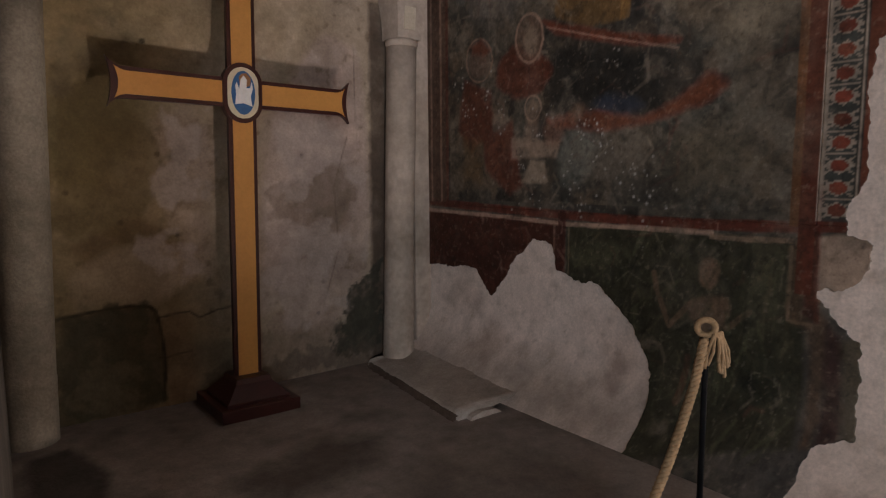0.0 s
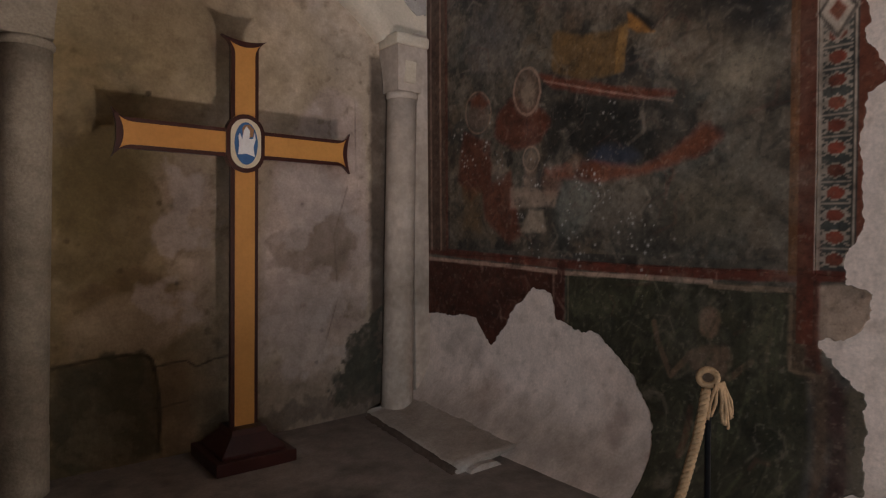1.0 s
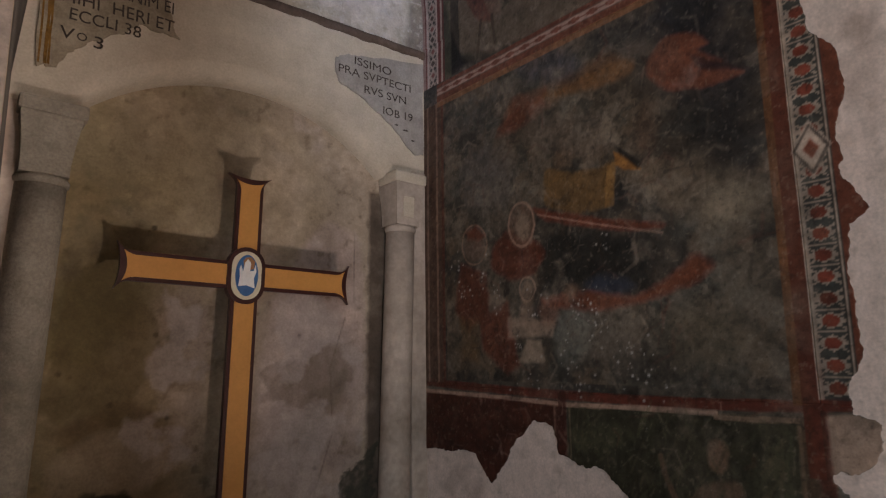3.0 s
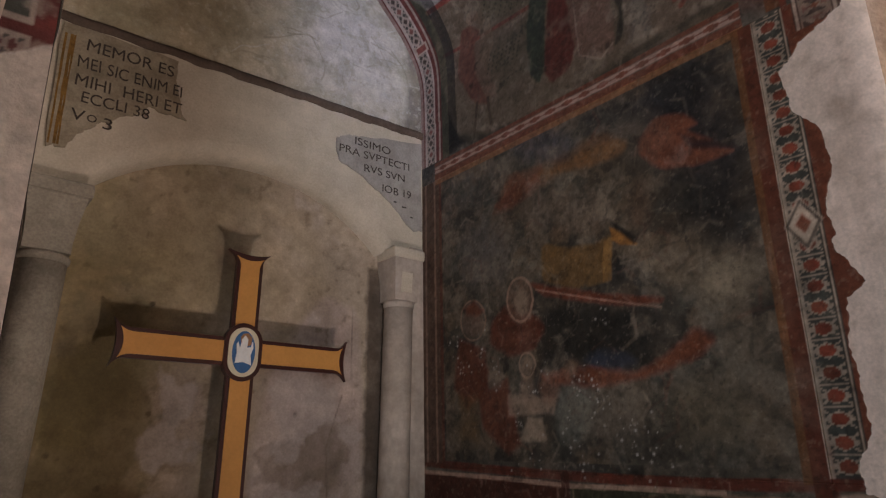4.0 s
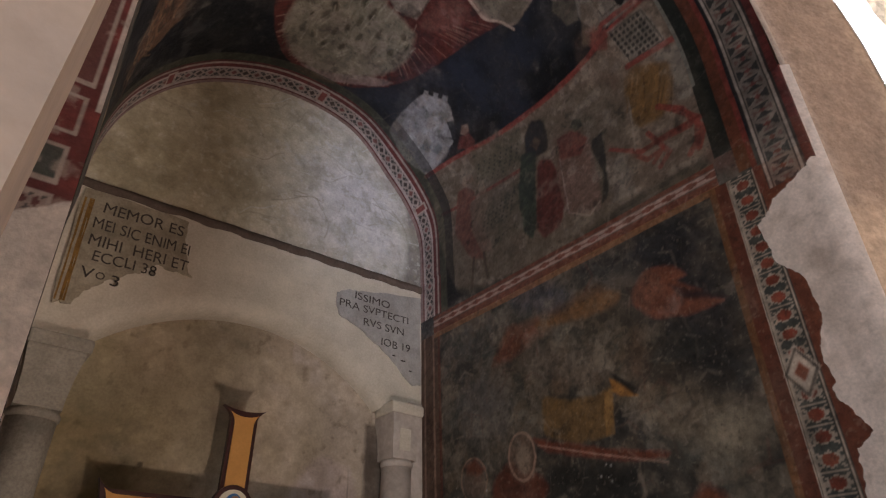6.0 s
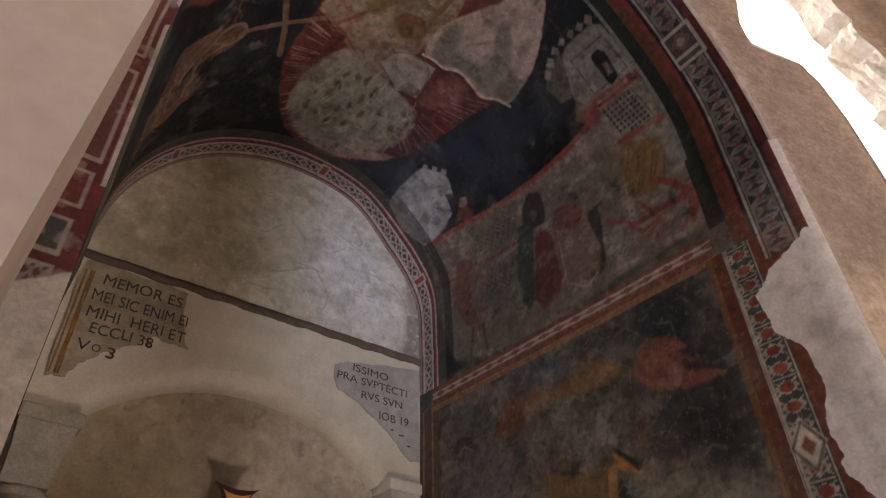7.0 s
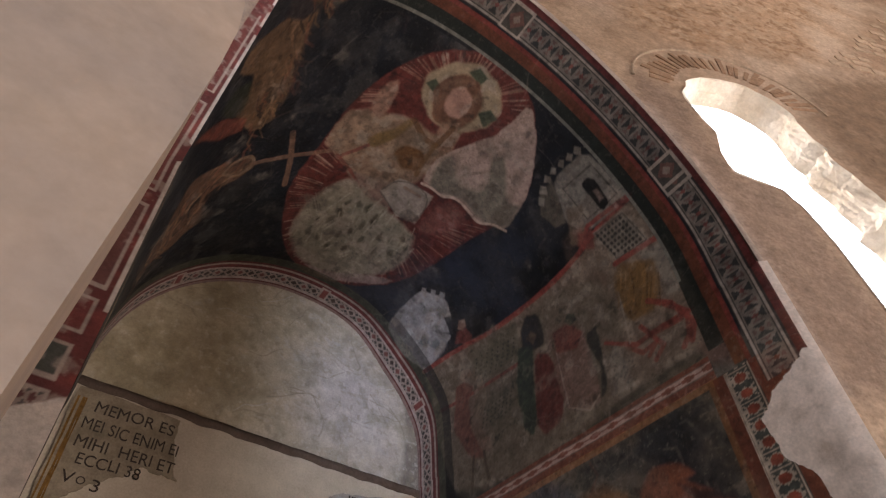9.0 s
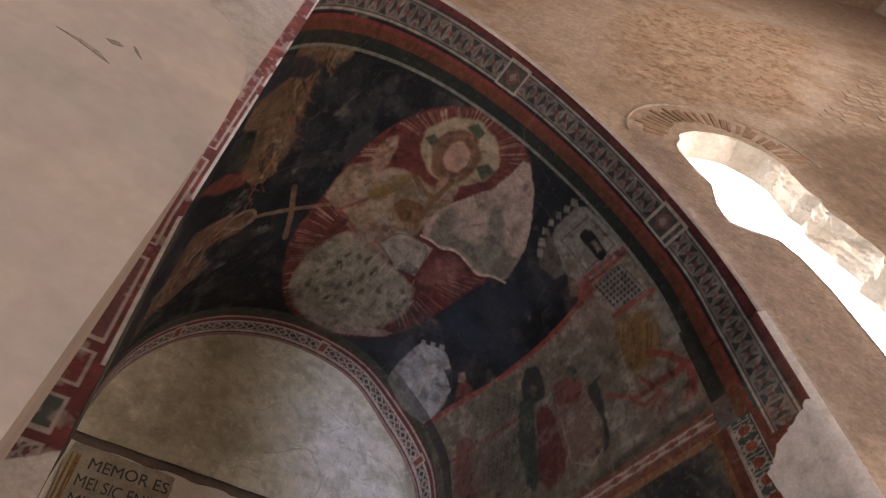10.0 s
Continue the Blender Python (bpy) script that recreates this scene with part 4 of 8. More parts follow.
art.line([(2.58, 1.25), (2.80, 1.25), (3.00, 1.26)], 0.03, (0.26, 0.18, 0.13), 0.6)
art.line([(1.51, 1.31), (1.50, 0.88)], 0.07, (0.09, 0.02, 0.02), 0.9)
art.line([(1.44, 1.25), (1.44, 0.95)], 0.02, (0.2, 0.13, 0.1), 0.6)
art.line([(1.57, 1.24), (1.57, 0.89)], 0.012, (0.2, 0.17, 0.12), 0.6)
art.poly([(2.64, 1.06), (2.62, 0.99), (2.58, 0.96), (2.53, 0.98), (2.51, 1.04), (2.53, 1.11), (2.57, 1.14), (2.62, 1.12)], (0.18, 0.115, 0.078), 0.8, 0.012)
art.poly([(2.47, 0.89), (2.68, 0.94), (2.71, 0.85), (2.65, 0.72), (2.54, 0.70), (2.45, 0.81)], (0.155, 0.10, 0.068), 0.75, 0.015)
art.line([(2.47, 0.86), (2.34, 0.71), (2.25, 0.91), (2.23, 1.01)], 0.035, (0.155, 0.10, 0.066), 0.75)
art.line([(2.69, 0.76), (2.81, 0.87)], 0.035, (0.155, 0.10, 0.066), 0.75)
art.line([(2.47, 0.55), (2.44, 0.29)], 0.04, (0.12, 0.05, 0.03), 0.6)
art.line([(2.83, 1.23), (2.81, 0.69)], 0.05, (0.09, 0.09, 0.06), 0.4)
art.poly([(2.04, 1.09), (1.97, 1.02), (1.82, 0.98), (1.66, 0.99), (1.58, 1.05), (1.66, 1.12), (1.82, 1.16), (1.97, 1.15)], (0.1, 0.105, 0.06), 0.5, 0.04)
art.poly([(2.97, 1.01), (2.95, 0.82), (2.89, 0.74), (2.83, 0.80), (2.80, 0.99), (2.83, 1.18), (2.89, 1.26), (2.95, 1.19)], (0.085, 0.085, 0.055), 0.5, 0.05)
art.poly([(3.06, 0.52), (3.01, 0.36), (2.87, 0.26), (2.72, 0.28), (2.66, 0.41), (2.72, 0.58), (2.87, 0.67), (3.00, 0.64)], (0.04, 0.042, 0.026), 0.6, 0.08)
for i in range(240):                       # streaky strokes of the green ground
    x, z, ln = mark.uniform(1.6, 3.0), mark.uniform(0.1, 1.15), mark.uniform(0.06, 0.22)
    t = mark.gauss(1.25, 0.35)
    art.line([(x, z), (x + ln * math.cos(t), z + ln * math.sin(t))], mark.choice((0.008, 0.014, 0.02)), mark.choice(((0.085, 0.092, 0.052), (0.065, 0.07, 0.04), (0.022, 0.022, 0.015), (0.095, 0.085, 0.055))), mark.uniform(0.25, 0.6))
# vault: oval with rays, drapery as plain shapes
OVAL = [(0.99, 7.72), (0.71, 7.60), (0.48, 7.41), (0.33, 7.17), (0.35, 6.90), (0.48, 6.64), (0.75, 6.39), (1.07, 6.25), (1.44, 6.17), (1.74, 6.12), (1.98, 6.04), (2.37, 6.00), (2.61, 6.11), (2.84, 6.28), (3.00, 6.45), (3.10, 6.62), (3.11, 6.78), (3.11, 6.96), (3.08, 7.10), (2.99, 7.26), (2.88, 7.40), (2.74, 7.52), (2.61, 7.60), (2.40, 7.69), (2.21, 7.74), (1.99, 7.77), (1.77, 7.78), (1.50, 7.82), (1.26, 7.81)]
art.poly(OVAL, (0.155, 0.034, 0.026), 0.97, 0.008)
for i in range(230):                       # fine pale rays along the rim
    k = mark.uniform(0, len(OVAL) - 0.01)
    (x0, y0), (x1, y1) = OVAL[int(k)], OVAL[(int(k) + 1) % len(OVAL)]
    x, y = x0 + (x1 - x0) * (k % 1), y0 + (y1 - y0) * (k % 1)
    hx, hy = ((2.62, 6.98) if x > 2.0 else (1.35, 6.95))
    d = math.hypot(hx - x, hy - y)
    f0, f1 = mark.uniform(0.01, 0.06) / d, mark.uniform(0.14, 0.30) / d
    art.line([(x + (hx - x) * f0, y + (hy - y) * f0), (x + (hx - x) * f1, y + (hy - y) * f1)], mark.choice((0.007, 0.010, 0.012)), mark.choice(((0.40, 0.26, 0.20), (0.33, 0.18, 0.13), (0.10, 0.02, 0.018))), mark.uniform(0.35, 0.75))
art.poly([(1.84, 7.74), (2.06, 7.75), (2.22, 7.63), (2.23, 7.47), (2.31, 7.32), (2.33, 7.16), (2.30, 6.96), (2.44, 6.86), (2.17, 6.82), (1.88, 6.80), (1.68, 6.94), (1.61, 7.17), (1.64, 7.39), (1.71, 7.55)], (0.27, 0.19, 0.125), 0.9, 0.02)
art.poly([(1.79, 7.75), (2.00, 7.76), (2.19, 7.71), (2.20, 7.56), (2.02, 7.51), (1.91, 7.53), (1.80, 7.60)], (0.3, 0.2, 0.135), 0.75, 0.012)
art.poly([(2.20, 7.53), (2.35, 7.59), (2.52, 7.56), (2.58, 7.50), (2.47, 7.44), (2.32, 7.42), (2.20, 7.45)], (0.3, 0.175, 0.125), 0.85, 0.012)
art.poly([(2.54, 7.27), (2.73, 7.32), (2.91, 7.20), (3.02, 7.01), (2.97, 6.78), (2.82, 6.64), (2.65, 6.65), (2.52, 6.73), (2.38, 6.88), (2.41, 7.08)], (0.33, 0.265, 0.17), 0.9, 0.012)
art.poly([(2.65, 7.29), (2.72, 7.24), (2.67, 7.12), (2.60, 7.15)], (0.045, 0.075, 0.045), 0.9, 0.008)
art.poly([(2.91, 7.05), (2.99, 7.00), (2.96, 6.88), (2.86, 6.92)], (0.045, 0.075, 0.045), 0.9, 0.008)
art.poly([(2.68, 6.79), (2.77, 6.72), (2.74, 6.63), (2.62, 6.68)], (0.045, 0.075, 0.045), 0.9, 0.008)
art.poly([(2.44, 7.08), (2.62, 7.20), (2.78, 7.18), (2.89, 7.06), (2.89, 6.92), (2.78, 6.80), (2.62, 6.77), (2.50, 6.81), (2.42, 6.91), (2.41, 7.02)], (0.135, 0.055, 0.03), 0.92, 0.012)
art.poly([(2.62, 7.07), (2.73, 7.08), (2.80, 7.01), (2.76, 6.90), (2.66, 6.86), (2.54, 6.89), (2.51, 6.96), (2.55, 7.03)], (0.34, 0.195, 0.15), 0.9, 0.01)
art.poly([(2.33, 6.96), (2.44, 6.98), (2.52, 6.85), (2.38, 6.81), (2.28, 6.83)], (0.28, 0.165, 0.11), 0.85, 0.012)
art.line([(2.33, 7.18), (2.23, 7.02), (2.23, 6.89), (2.45, 6.87)], 0.05, (0.13, 0.06, 0.022), 0.85)
art.line([(2.24, 6.90), (2.04, 6.89), (1.90, 6.87)], 0.045, (0.17, 0.09, 0.03), 0.8)
art.poly([(1.96, 7.16), (2.09, 7.12), (2.13, 6.95), (2.03, 6.86), (1.92, 6.89), (1.88, 7.02)], (0.15, 0.068, 0.02), 0.92, 0.012)
art.poly([(1.95, 7.44), (2.07, 7.38), (2.19, 7.27), (2.33, 7.22), (2.29, 7.16), (2.09, 7.21), (1.93, 7.34)], (0.16, 0.1, 0.028), 0.85, 0.012)
art.poly([(2.40, 6.83), (2.46, 6.79), (2.23, 6.74), (1.99, 6.77), (1.94, 6.82)], (0.3, 0.2, 0.12), 0.7, 0.012)
art.poly([(1.62, 7.44), (1.65, 7.28), (1.70, 7.02), (1.62, 6.87), (1.39, 6.88), (1.44, 7.09)], (0.29, 0.215, 0.165), 0.7, 0.012)
art.poly([(1.57, 7.04), (1.79, 6.97), (1.82, 6.63), (1.48, 6.59), (1.43, 6.78)], (0.34, 0.305, 0.26), 0.93, 0.008)
art.line([(1.57, 7.04), (1.79, 6.97), (1.82, 6.63), (1.48, 6.59), (1.43, 6.78), (1.57, 7.04)], 0.014, (0.13, 0.11, 0.09), 0.8)
art.line([(1.73, 6.88), (1.74, 6.72)], 0.03, (0.26, 0.16, 0.11), 0.7)
art.line([(1.74, 7.58), (1.65, 7.41), (1.49, 7.19), (1.40, 6.95), (1.35, 6.63)], 0.03, (0.22, 0.06, 0.045), 0.85)
art.line([(1.73, 7.56), (1.84, 7.46), (1.93, 7.39)], 0.035, (0.21, 0.05, 0.04), 0.8)
art.poly([(0.80, 7.56), (1.09, 7.57), (1.39, 7.48), (1.57, 7.34), (1.46, 7.09), (1.41, 6.75), (1.37, 6.52), (1.14, 6.43), (0.84, 6.49), (0.54, 6.74), (0.42, 7.08), (0.51, 7.34)], (0.32, 0.305, 0.23), 0.9, 0.025)
FOLDS = [(1.17, 7.47), (1.02, 7.37), (1.07, 7.27), (1.17, 7.23), (1.31, 7.22), (1.34, 7.13), (1.35, 7.03), (1.27, 6.92), (1.15, 6.98), (1.15, 6.78), (1.19, 6.67), (1.27, 6.59), (1.20, 6.51), (0.97, 6.74), (1.01, 6.90), (1.04, 7.04), (0.95, 7.11), (0.86, 7.39), (0.81, 7.28), (1.05, 6.59), (0.69, 7.40), (0.78, 7.14), (0.83, 6.98)]
for x, z in FOLDS:                          # dark leaf-like folds between pale strokes
    ln, t = mark.uniform(0.045, 0.085), mark.gauss(0, 0.35)
    ux, uz = -1.00 * math.cos(t) - 0.01 * math.sin(t), -1.00 * math.sin(t) + 0.01 * math.cos(t)
    art.poly([(x - ux * ln, z - uz * ln), (x - uz * 0.03, z + ux * 0.03), (x + ux * ln * 0.6 - uz * 0.026, z + uz * ln * 0.6 + ux * 0.026), (x + ux * ln, z + uz * ln), (x + ux * ln * 0.3 + uz * 0.03, z + uz * ln * 0.3 - ux * 0.03), (x - ux * ln * 0.5 + uz * 0.022, z - uz * ln * 0.5 - ux * 0.022)], mark.choice(((0.055, 0.058, 0.03), (0.075, 0.055, 0.028), (0.09, 0.085, 0.05))), mark.uniform(0.6, 0.9), 0.012)
    for s in range(3):
        px, pz = x + mark.gauss(0, 0.07), z + mark.gauss(0, 0.07)
        art.line([(px - ux * ln * 1.3, pz - uz * ln * 1.3), (px + ux * ln * 1.3, pz + uz * ln * 1.3)], mark.choice((0.009, 0.014)), mark.choice(((0.44, 0.42, 0.34), (0.38, 0.35, 0.27), (0.17, 0.155, 0.10))), mark.uniform(0.4, 0.75))
art.poly([(0.44, 7.25), (0.37, 6.91), (0.62, 6.51), (0.83, 6.37), (0.68, 6.62), (0.46, 6.96)], (0.34, 0.275, 0.255), 0.75, 0.012)
art.poly([(1.43, 6.55), (1.73, 6.56), (1.91, 6.47), (1.88, 6.24), (1.68, 6.29), (1.48, 6.41)], (0.24, 0.1, 0.085), 0.6, 0.03)
art.poly([(1.88, 6.80), (2.13, 6.82), (2.29, 6.75), (2.48, 6.64), (2.61, 6.56), (2.82, 6.52), (2.97, 6.52), (2.99, 6.46), (2.84, 6.28), (2.61, 6.11), (2.37, 6.00), (2.06, 5.95), (2.01, 6.07), (1.91, 6.16), (1.95, 6.29), (1.96, 6.43), (1.92, 6.51), (1.88, 6.58), (1.89, 6.68)], (0.4, 0.3, 0.25), 0.97, 0.008)
art.poly([(1.88, 6.73), (2.12, 6.78), (2.26, 6.73), (2.05, 6.53), (2.15, 6.31), (2.46, 6.46), (2.55, 6.38), (2.25, 6.10), (2.34, 6.00), (2.07, 5.95), (1.94, 6.15), (1.98, 6.42), (1.89, 6.59)], (0.15, 0.145, 0.11), 0.85, 0.02)
art.poly([(2.24, 6.68), (2.41, 6.62), (2.45, 6.47), (2.27, 6.34), (2.17, 6.35), (2.10, 6.52)], (0.42, 0.31, 0.26), 0.8, 0.015)
art.line([(1.86, 6.78), (1.88, 6.68), (1.87, 6.57), (1.93, 6.50), (1.95, 6.42), (1.93, 6.28), (1.91, 6.16), (2.01, 6.07), (2.06, 5.94)], 0.024, (0.6, 0.46, 0.37), 0.95)
# vault: winged shapes with a staff
art.poly([(3.25, 8.57), (3.16, 8.26), (2.98, 8.29), (3.00, 8.48), (2.87, 8.49), (2.72, 8.47), (2.46, 8.38), (2.20, 8.33), (1.98, 8.36), (1.88, 8.51), (2.12, 8.81), (2.27, 8.79), (2.45, 8.82), (2.53, 9.06), (2.71, 9.06), (2.79, 8.92), (2.85, 8.77), (3.02, 8.86), (3.17, 8.87)], (0.165, 0.095, 0.047), 0.88, 0.015)
art.poly([(3.00, 8.89), (3.01, 8.71), (2.93, 8.48), (2.83, 8.59), (2.87, 8.81)], (0.022, 0.026, 0.04), 0.85, 0.015)
art.poly([(2.22, 9.04), (2.37, 8.99), (2.42, 8.82), (2.26, 8.74), (2.11, 8.74), (2.11, 8.86)], (0.045, 0.052, 0.028), 0.8, 0.02)
art.poly([(2.14, 9.35), (2.13, 8.97), (2.05, 8.64), (1.92, 8.61), (1.91, 8.85)], (0.19, 0.05, 0.03), 0.85, 0.015)
art.poly([(0.33, 9.12), (0.78, 9.06), (1.19, 8.99), (1.56, 8.94), (1.61, 8.66), (1.64, 8.35), (1.54, 8.26), (1.39, 8.38), (1.32, 8.56), (1.15, 8.59), (1.01, 8.40), (0.91, 8.64), (0.75, 8.76), (0.74, 8.99), (0.46, 9.07)], (0.15, 0.078, 0.045), 0.88, 0.015)
FEATHERS = ([(3.17, 8.51), (2.96, 8.58), (2.60, 8.49), (2.31, 8.46), (2.00, 8.50)], [(1.59, 8.37), (1.47, 8.63), (1.28, 8.85), (1.00, 8.98), (0.64, 9.09)])
for spine in FEATHERS:                      # short strokes of feathers and cloth
    for i in range(75):
        k = mark.uniform(0, len(spine) - 1.01)
        (x0, y0), (x1, y1) = spine[int(k)], spine[int(k) + 1]
        x, y = x0 + (x1 - x0) * (k % 1) + mark.gauss(0, 0.09), y0 + (y1 - y0) * (k % 1) + mark.gauss(0, 0.07)
        t = math.atan2(y1 - y0, x1 - x0) + mark.gauss(0.25, 0.3)
        ln = mark.uniform(0.05, 0.15)
        art.line([(x, y), (x + ln * math.cos(t), y + ln * math.sin(t)), (x + 1.6 * ln * math.cos(t + 0.3), y + 1.6 * ln * math.sin(t + 0.3))], mark.choice((0.012, 0.02, 0.028)), mark.choice(((0.27, 0.165, 0.085), (0.22, 0.12, 0.06), (0.035, 0.028, 0.024), (0.05, 0.03, 0.022), (0.20, 0.07, 0.04))), mark.uniform(0.35, 0.7))
art.line([(3.13, 8.53), (3.20, 8.51), (3.17, 8.32), (3.06, 8.30), (3.02, 8.38), (3.08, 8.49), (3.13, 8.53)], 0.03, (0.24, 0.15, 0.075), 0.8)
art.line([(3.18, 8.92), (3.21, 8.79), (3.16, 8.56), (3.04, 8.58), (3.07, 8.74), (3.18, 8.92)], 0.03, (0.2, 0.12, 0.06), 0.7)
art.line([(1.49, 8.56), (1.57, 8.54), (1.62, 8.45), (1.64, 8.35), (1.56, 8.29), (1.48, 8.33), (1.43, 8.42), (1.49, 8.56)], 0.032, (0.25, 0.165, 0.1), 0.85)
art.line([(1.55, 8.30), (1.61, 8.05), (1.68, 7.84), (1.76, 7.66)], 0.045, (0.21, 0.115, 0.075), 0.85)
art.line([(1.87, 8.08), (1.61, 7.96), (1.32, 7.87)], 0.05, (0.2, 0.11, 0.07), 0.85)
art.line([(1.92, 8.48), (2.04, 8.29), (2.15, 8.08)], 0.02, (0.12, 0.08, 0.06), 0.6)
art.poly([(2.70, 8.47), (2.99, 8.25), (2.77, 7.66), (2.45, 7.78), (1.90, 7.88), (1.87, 8.19)], (0.030, 0.034, 0.046), 0.55, 0.1)
art.poly([(1.29, 8.61), (1.44, 8.07), (0.64, 7.58), (0.27, 7.84), (0.57, 8.49)], (0.006, 0.007, 0.009), 0.85, 0.05)
# vault: towers, wall and row of figures
art.poly([(0.40, 5.51), (1.03, 5.44), (1.55, 5.34), (2.28, 5.33), (3.09, 5.46), (3.09, 5.16), (3.12, 4.92), (3.17, 4.23), (3.10, 3.91), (0.69, 4.00), (0.48, 4.21), (0.28, 4.92)], (0.22, 0.17, 0.125), 0.9, 0.02)
art.poly([(0.26, 5.91), (0.63, 5.90), (0.90, 5.60), (0.44, 5.47)], (0.4, 0.41, 0.43), 0.9, 0.01)
art.poly([(0.38, 6.14), (0.68, 6.15), (0.96, 6.12), (1.11, 5.89), (0.94, 5.59), (0.62, 5.88), (0.31, 5.89)], (0.42, 0.43, 0.45), 0.9, 0.01)
art.poly([(0.48, 5.78), (0.71, 5.80), (0.73, 5.67), (0.86, 5.66), (0.79, 5.53), (0.45, 5.49)], (0.3, 0.31, 0.33), 0.6, 0.02)
art.line([(0.24, 5.94), (0.39, 5.49)], 0.03, (0.012, 0.013, 0.018), 0.9)
art.poly([(0.95, 5.78), (1.03, 5.74), (1.00, 5.61), (0.89, 5.53), (0.90, 5.64)], (0.012, 0.012, 0.014), 0.95, 0.006)
art.poly([(0.55, 5.76), (0.67, 5.80), (0.68, 5.72), (0.59, 5.67)], (0.1, 0.12, 0.14), 0.8, 0.012)
art.poly([(0.63, 5.67), (0.75, 5.69), (0.75, 5.61), (0.66, 5.57)], (0.12, 0.14, 0.16), 0.75, 0.012)
art.poly([(0.94, 6.11), (0.99, 6.14), (1.02, 6.10), (0.97, 6.07)], (0.36, 0.37, 0.39), 0.8, 0.006)
art.poly([(1.00, 6.03), (1.05, 6.06), (1.08, 6.02), (1.04, 5.99)], (0.36, 0.37, 0.39), 0.8, 0.006)
art.poly([(1.06, 5.96), (1.11, 5.98), (1.14, 5.94), (1.10, 5.91)], (0.36, 0.37, 0.39), 0.8, 0.006)
art.poly([(0.87, 5.51), (0.98, 5.59), (1.10, 5.56), (1.11, 5.46), (1.05, 5.40)], (0.19, 0.045, 0.032), 0.9, 0.01)
art.poly([(1.00, 5.60), (1.07, 5.66), (1.14, 5.63), (1.11, 5.56), (1.04, 5.56)], (0.26, 0.16, 0.11), 0.85, 0.008)
art.line([(0.41, 5.50), (0.91, 5.45), (1.17, 5.38), (1.69, 5.33), (2.28, 5.33), (2.75, 5.43), (3.10, 5.44)], 0.045, (0.28, 0.045, 0.032), 0.9)
art.poly([(2.69, 5.97), (3.06, 5.94), (3.08, 5.54), (3.11, 5.44), (2.64, 5.45), (2.54, 5.63)], (0.22, 0.205, 0.175), 0.9, 0.01)
art.poly([(2.54, 5.96), (2.69, 5.97), (2.54, 5.63), (2.44, 5.66), (2.40, 5.83)], (0.13, 0.115, 0.09), 0.85, 0.01)
art.poly([(3.06, 5.97), (3.11, 6.00), (3.13, 5.97), (3.09, 5.93)], (0.24, 0.225, 0.19), 0.85, 0.006)
art.poly([(2.98, 5.99), (3.02, 6.02), (3.05, 5.98), (3.01, 5.94)], (0.24, 0.225, 0.19), 0.85, 0.006)
art.poly([(2.89, 6.00), (2.94, 6.03), (2.96, 5.99), (2.92, 5.95)], (0.24, 0.225, 0.19), 0.85, 0.006)
art.poly([(2.80, 6.01), (2.85, 6.04), (2.88, 6.01), (2.83, 5.97)], (0.24, 0.225, 0.19), 0.85, 0.006)
art.poly([(2.71, 6.01), (2.76, 6.04), (2.79, 6.01), (2.74, 5.97)], (0.24, 0.225, 0.19), 0.85, 0.006)
art.poly([(2.62, 6.00), (2.67, 6.03), (2.70, 5.99), (2.66, 5.95)], (0.24, 0.225, 0.19), 0.85, 0.006)
art.poly([(2.53, 5.96), (2.58, 6.00), (2.61, 5.96), (2.57, 5.91)], (0.24, 0.225, 0.19), 0.85, 0.006)
art.poly([(2.45, 5.90), (2.50, 5.94), (2.53, 5.90), (2.48, 5.86)], (0.24, 0.225, 0.19), 0.85, 0.006)
art.line([(2.71, 5.85), (3.02, 5.83), (3.03, 5.52), (2.71, 5.53), (2.71, 5.85)], 0.014, (0.07, 0.065, 0.055), 0.8)
art.poly([(2.85, 5.77), (2.93, 5.78), (2.97, 5.72), (2.94, 5.51), (2.86, 5.50), (2.84, 5.58)], (0.016, 0.016, 0.016), 0.95, 0.006)
art.poly([(2.89, 5.67), (2.94, 5.67), (2.93, 5.57), (2.88, 5.57)], (0.24, 0.17, 0.14), 0.7, 0.01)
art.line([(3.11, 5.45), (2.91, 5.47), (2.68, 5.49), (2.55, 5.44)], 0.04, (0.26, 0.045, 0.034), 0.9)
art.poly([(2.52, 5.54), (2.62, 5.52), (2.61, 5.40), (2.50, 5.41)], (0.24, 0.06, 0.045), 0.85, 0.01)
art.poly([(2.41, 5.55), (2.56, 5.56), (2.57, 5.43), (2.39, 5.35), (2.33, 5.40)], (0.13, 0.085, 0.06), 0.5, 0.02)
art.poly([(2.67, 5.42), (2.98, 5.39), (3.03, 5.07), (2.72, 5.11)], (0.2, 0.185, 0.155), 0.85, 0.01)
art.line([(2.69, 5.40), (2.97, 5.38), (3.01, 5.09), (2.73, 5.12), (2.69, 5.40)], 0.012, (0.07, 0.06, 0.05), 0.8)
art.dot((2.697, 5.375), 0.014, (0.045, 0.04, 0.034), 0.85)
art.dot((2.703, 5.335), 0.014, (0.045, 0.04, 0.034), 0.85)
art.dot((2.710, 5.294), 0.014, (0.045, 0.04, 0.034), 0.85)
art.dot((2.717, 5.253), 0.014, (0.045, 0.04, 0.034), 0.85)
art.dot((2.724, 5.212), 0.014, (0.045, 0.04, 0.034), 0.85)
art.dot((2.731, 5.171), 0.014, (0.045, 0.04, 0.034), 0.85)
art.dot((2.738, 5.373), 0.014, (0.045, 0.04, 0.034), 0.85)
art.dot((2.744, 5.333), 0.014, (0.045, 0.04, 0.034), 0.85)
art.dot((2.750, 5.292), 0.014, (0.045, 0.04, 0.034), 0.85)
art.dot((2.757, 5.252), 0.014, (0.045, 0.04, 0.034), 0.85)
art.dot((2.764, 5.211), 0.014, (0.045, 0.04, 0.034), 0.85)
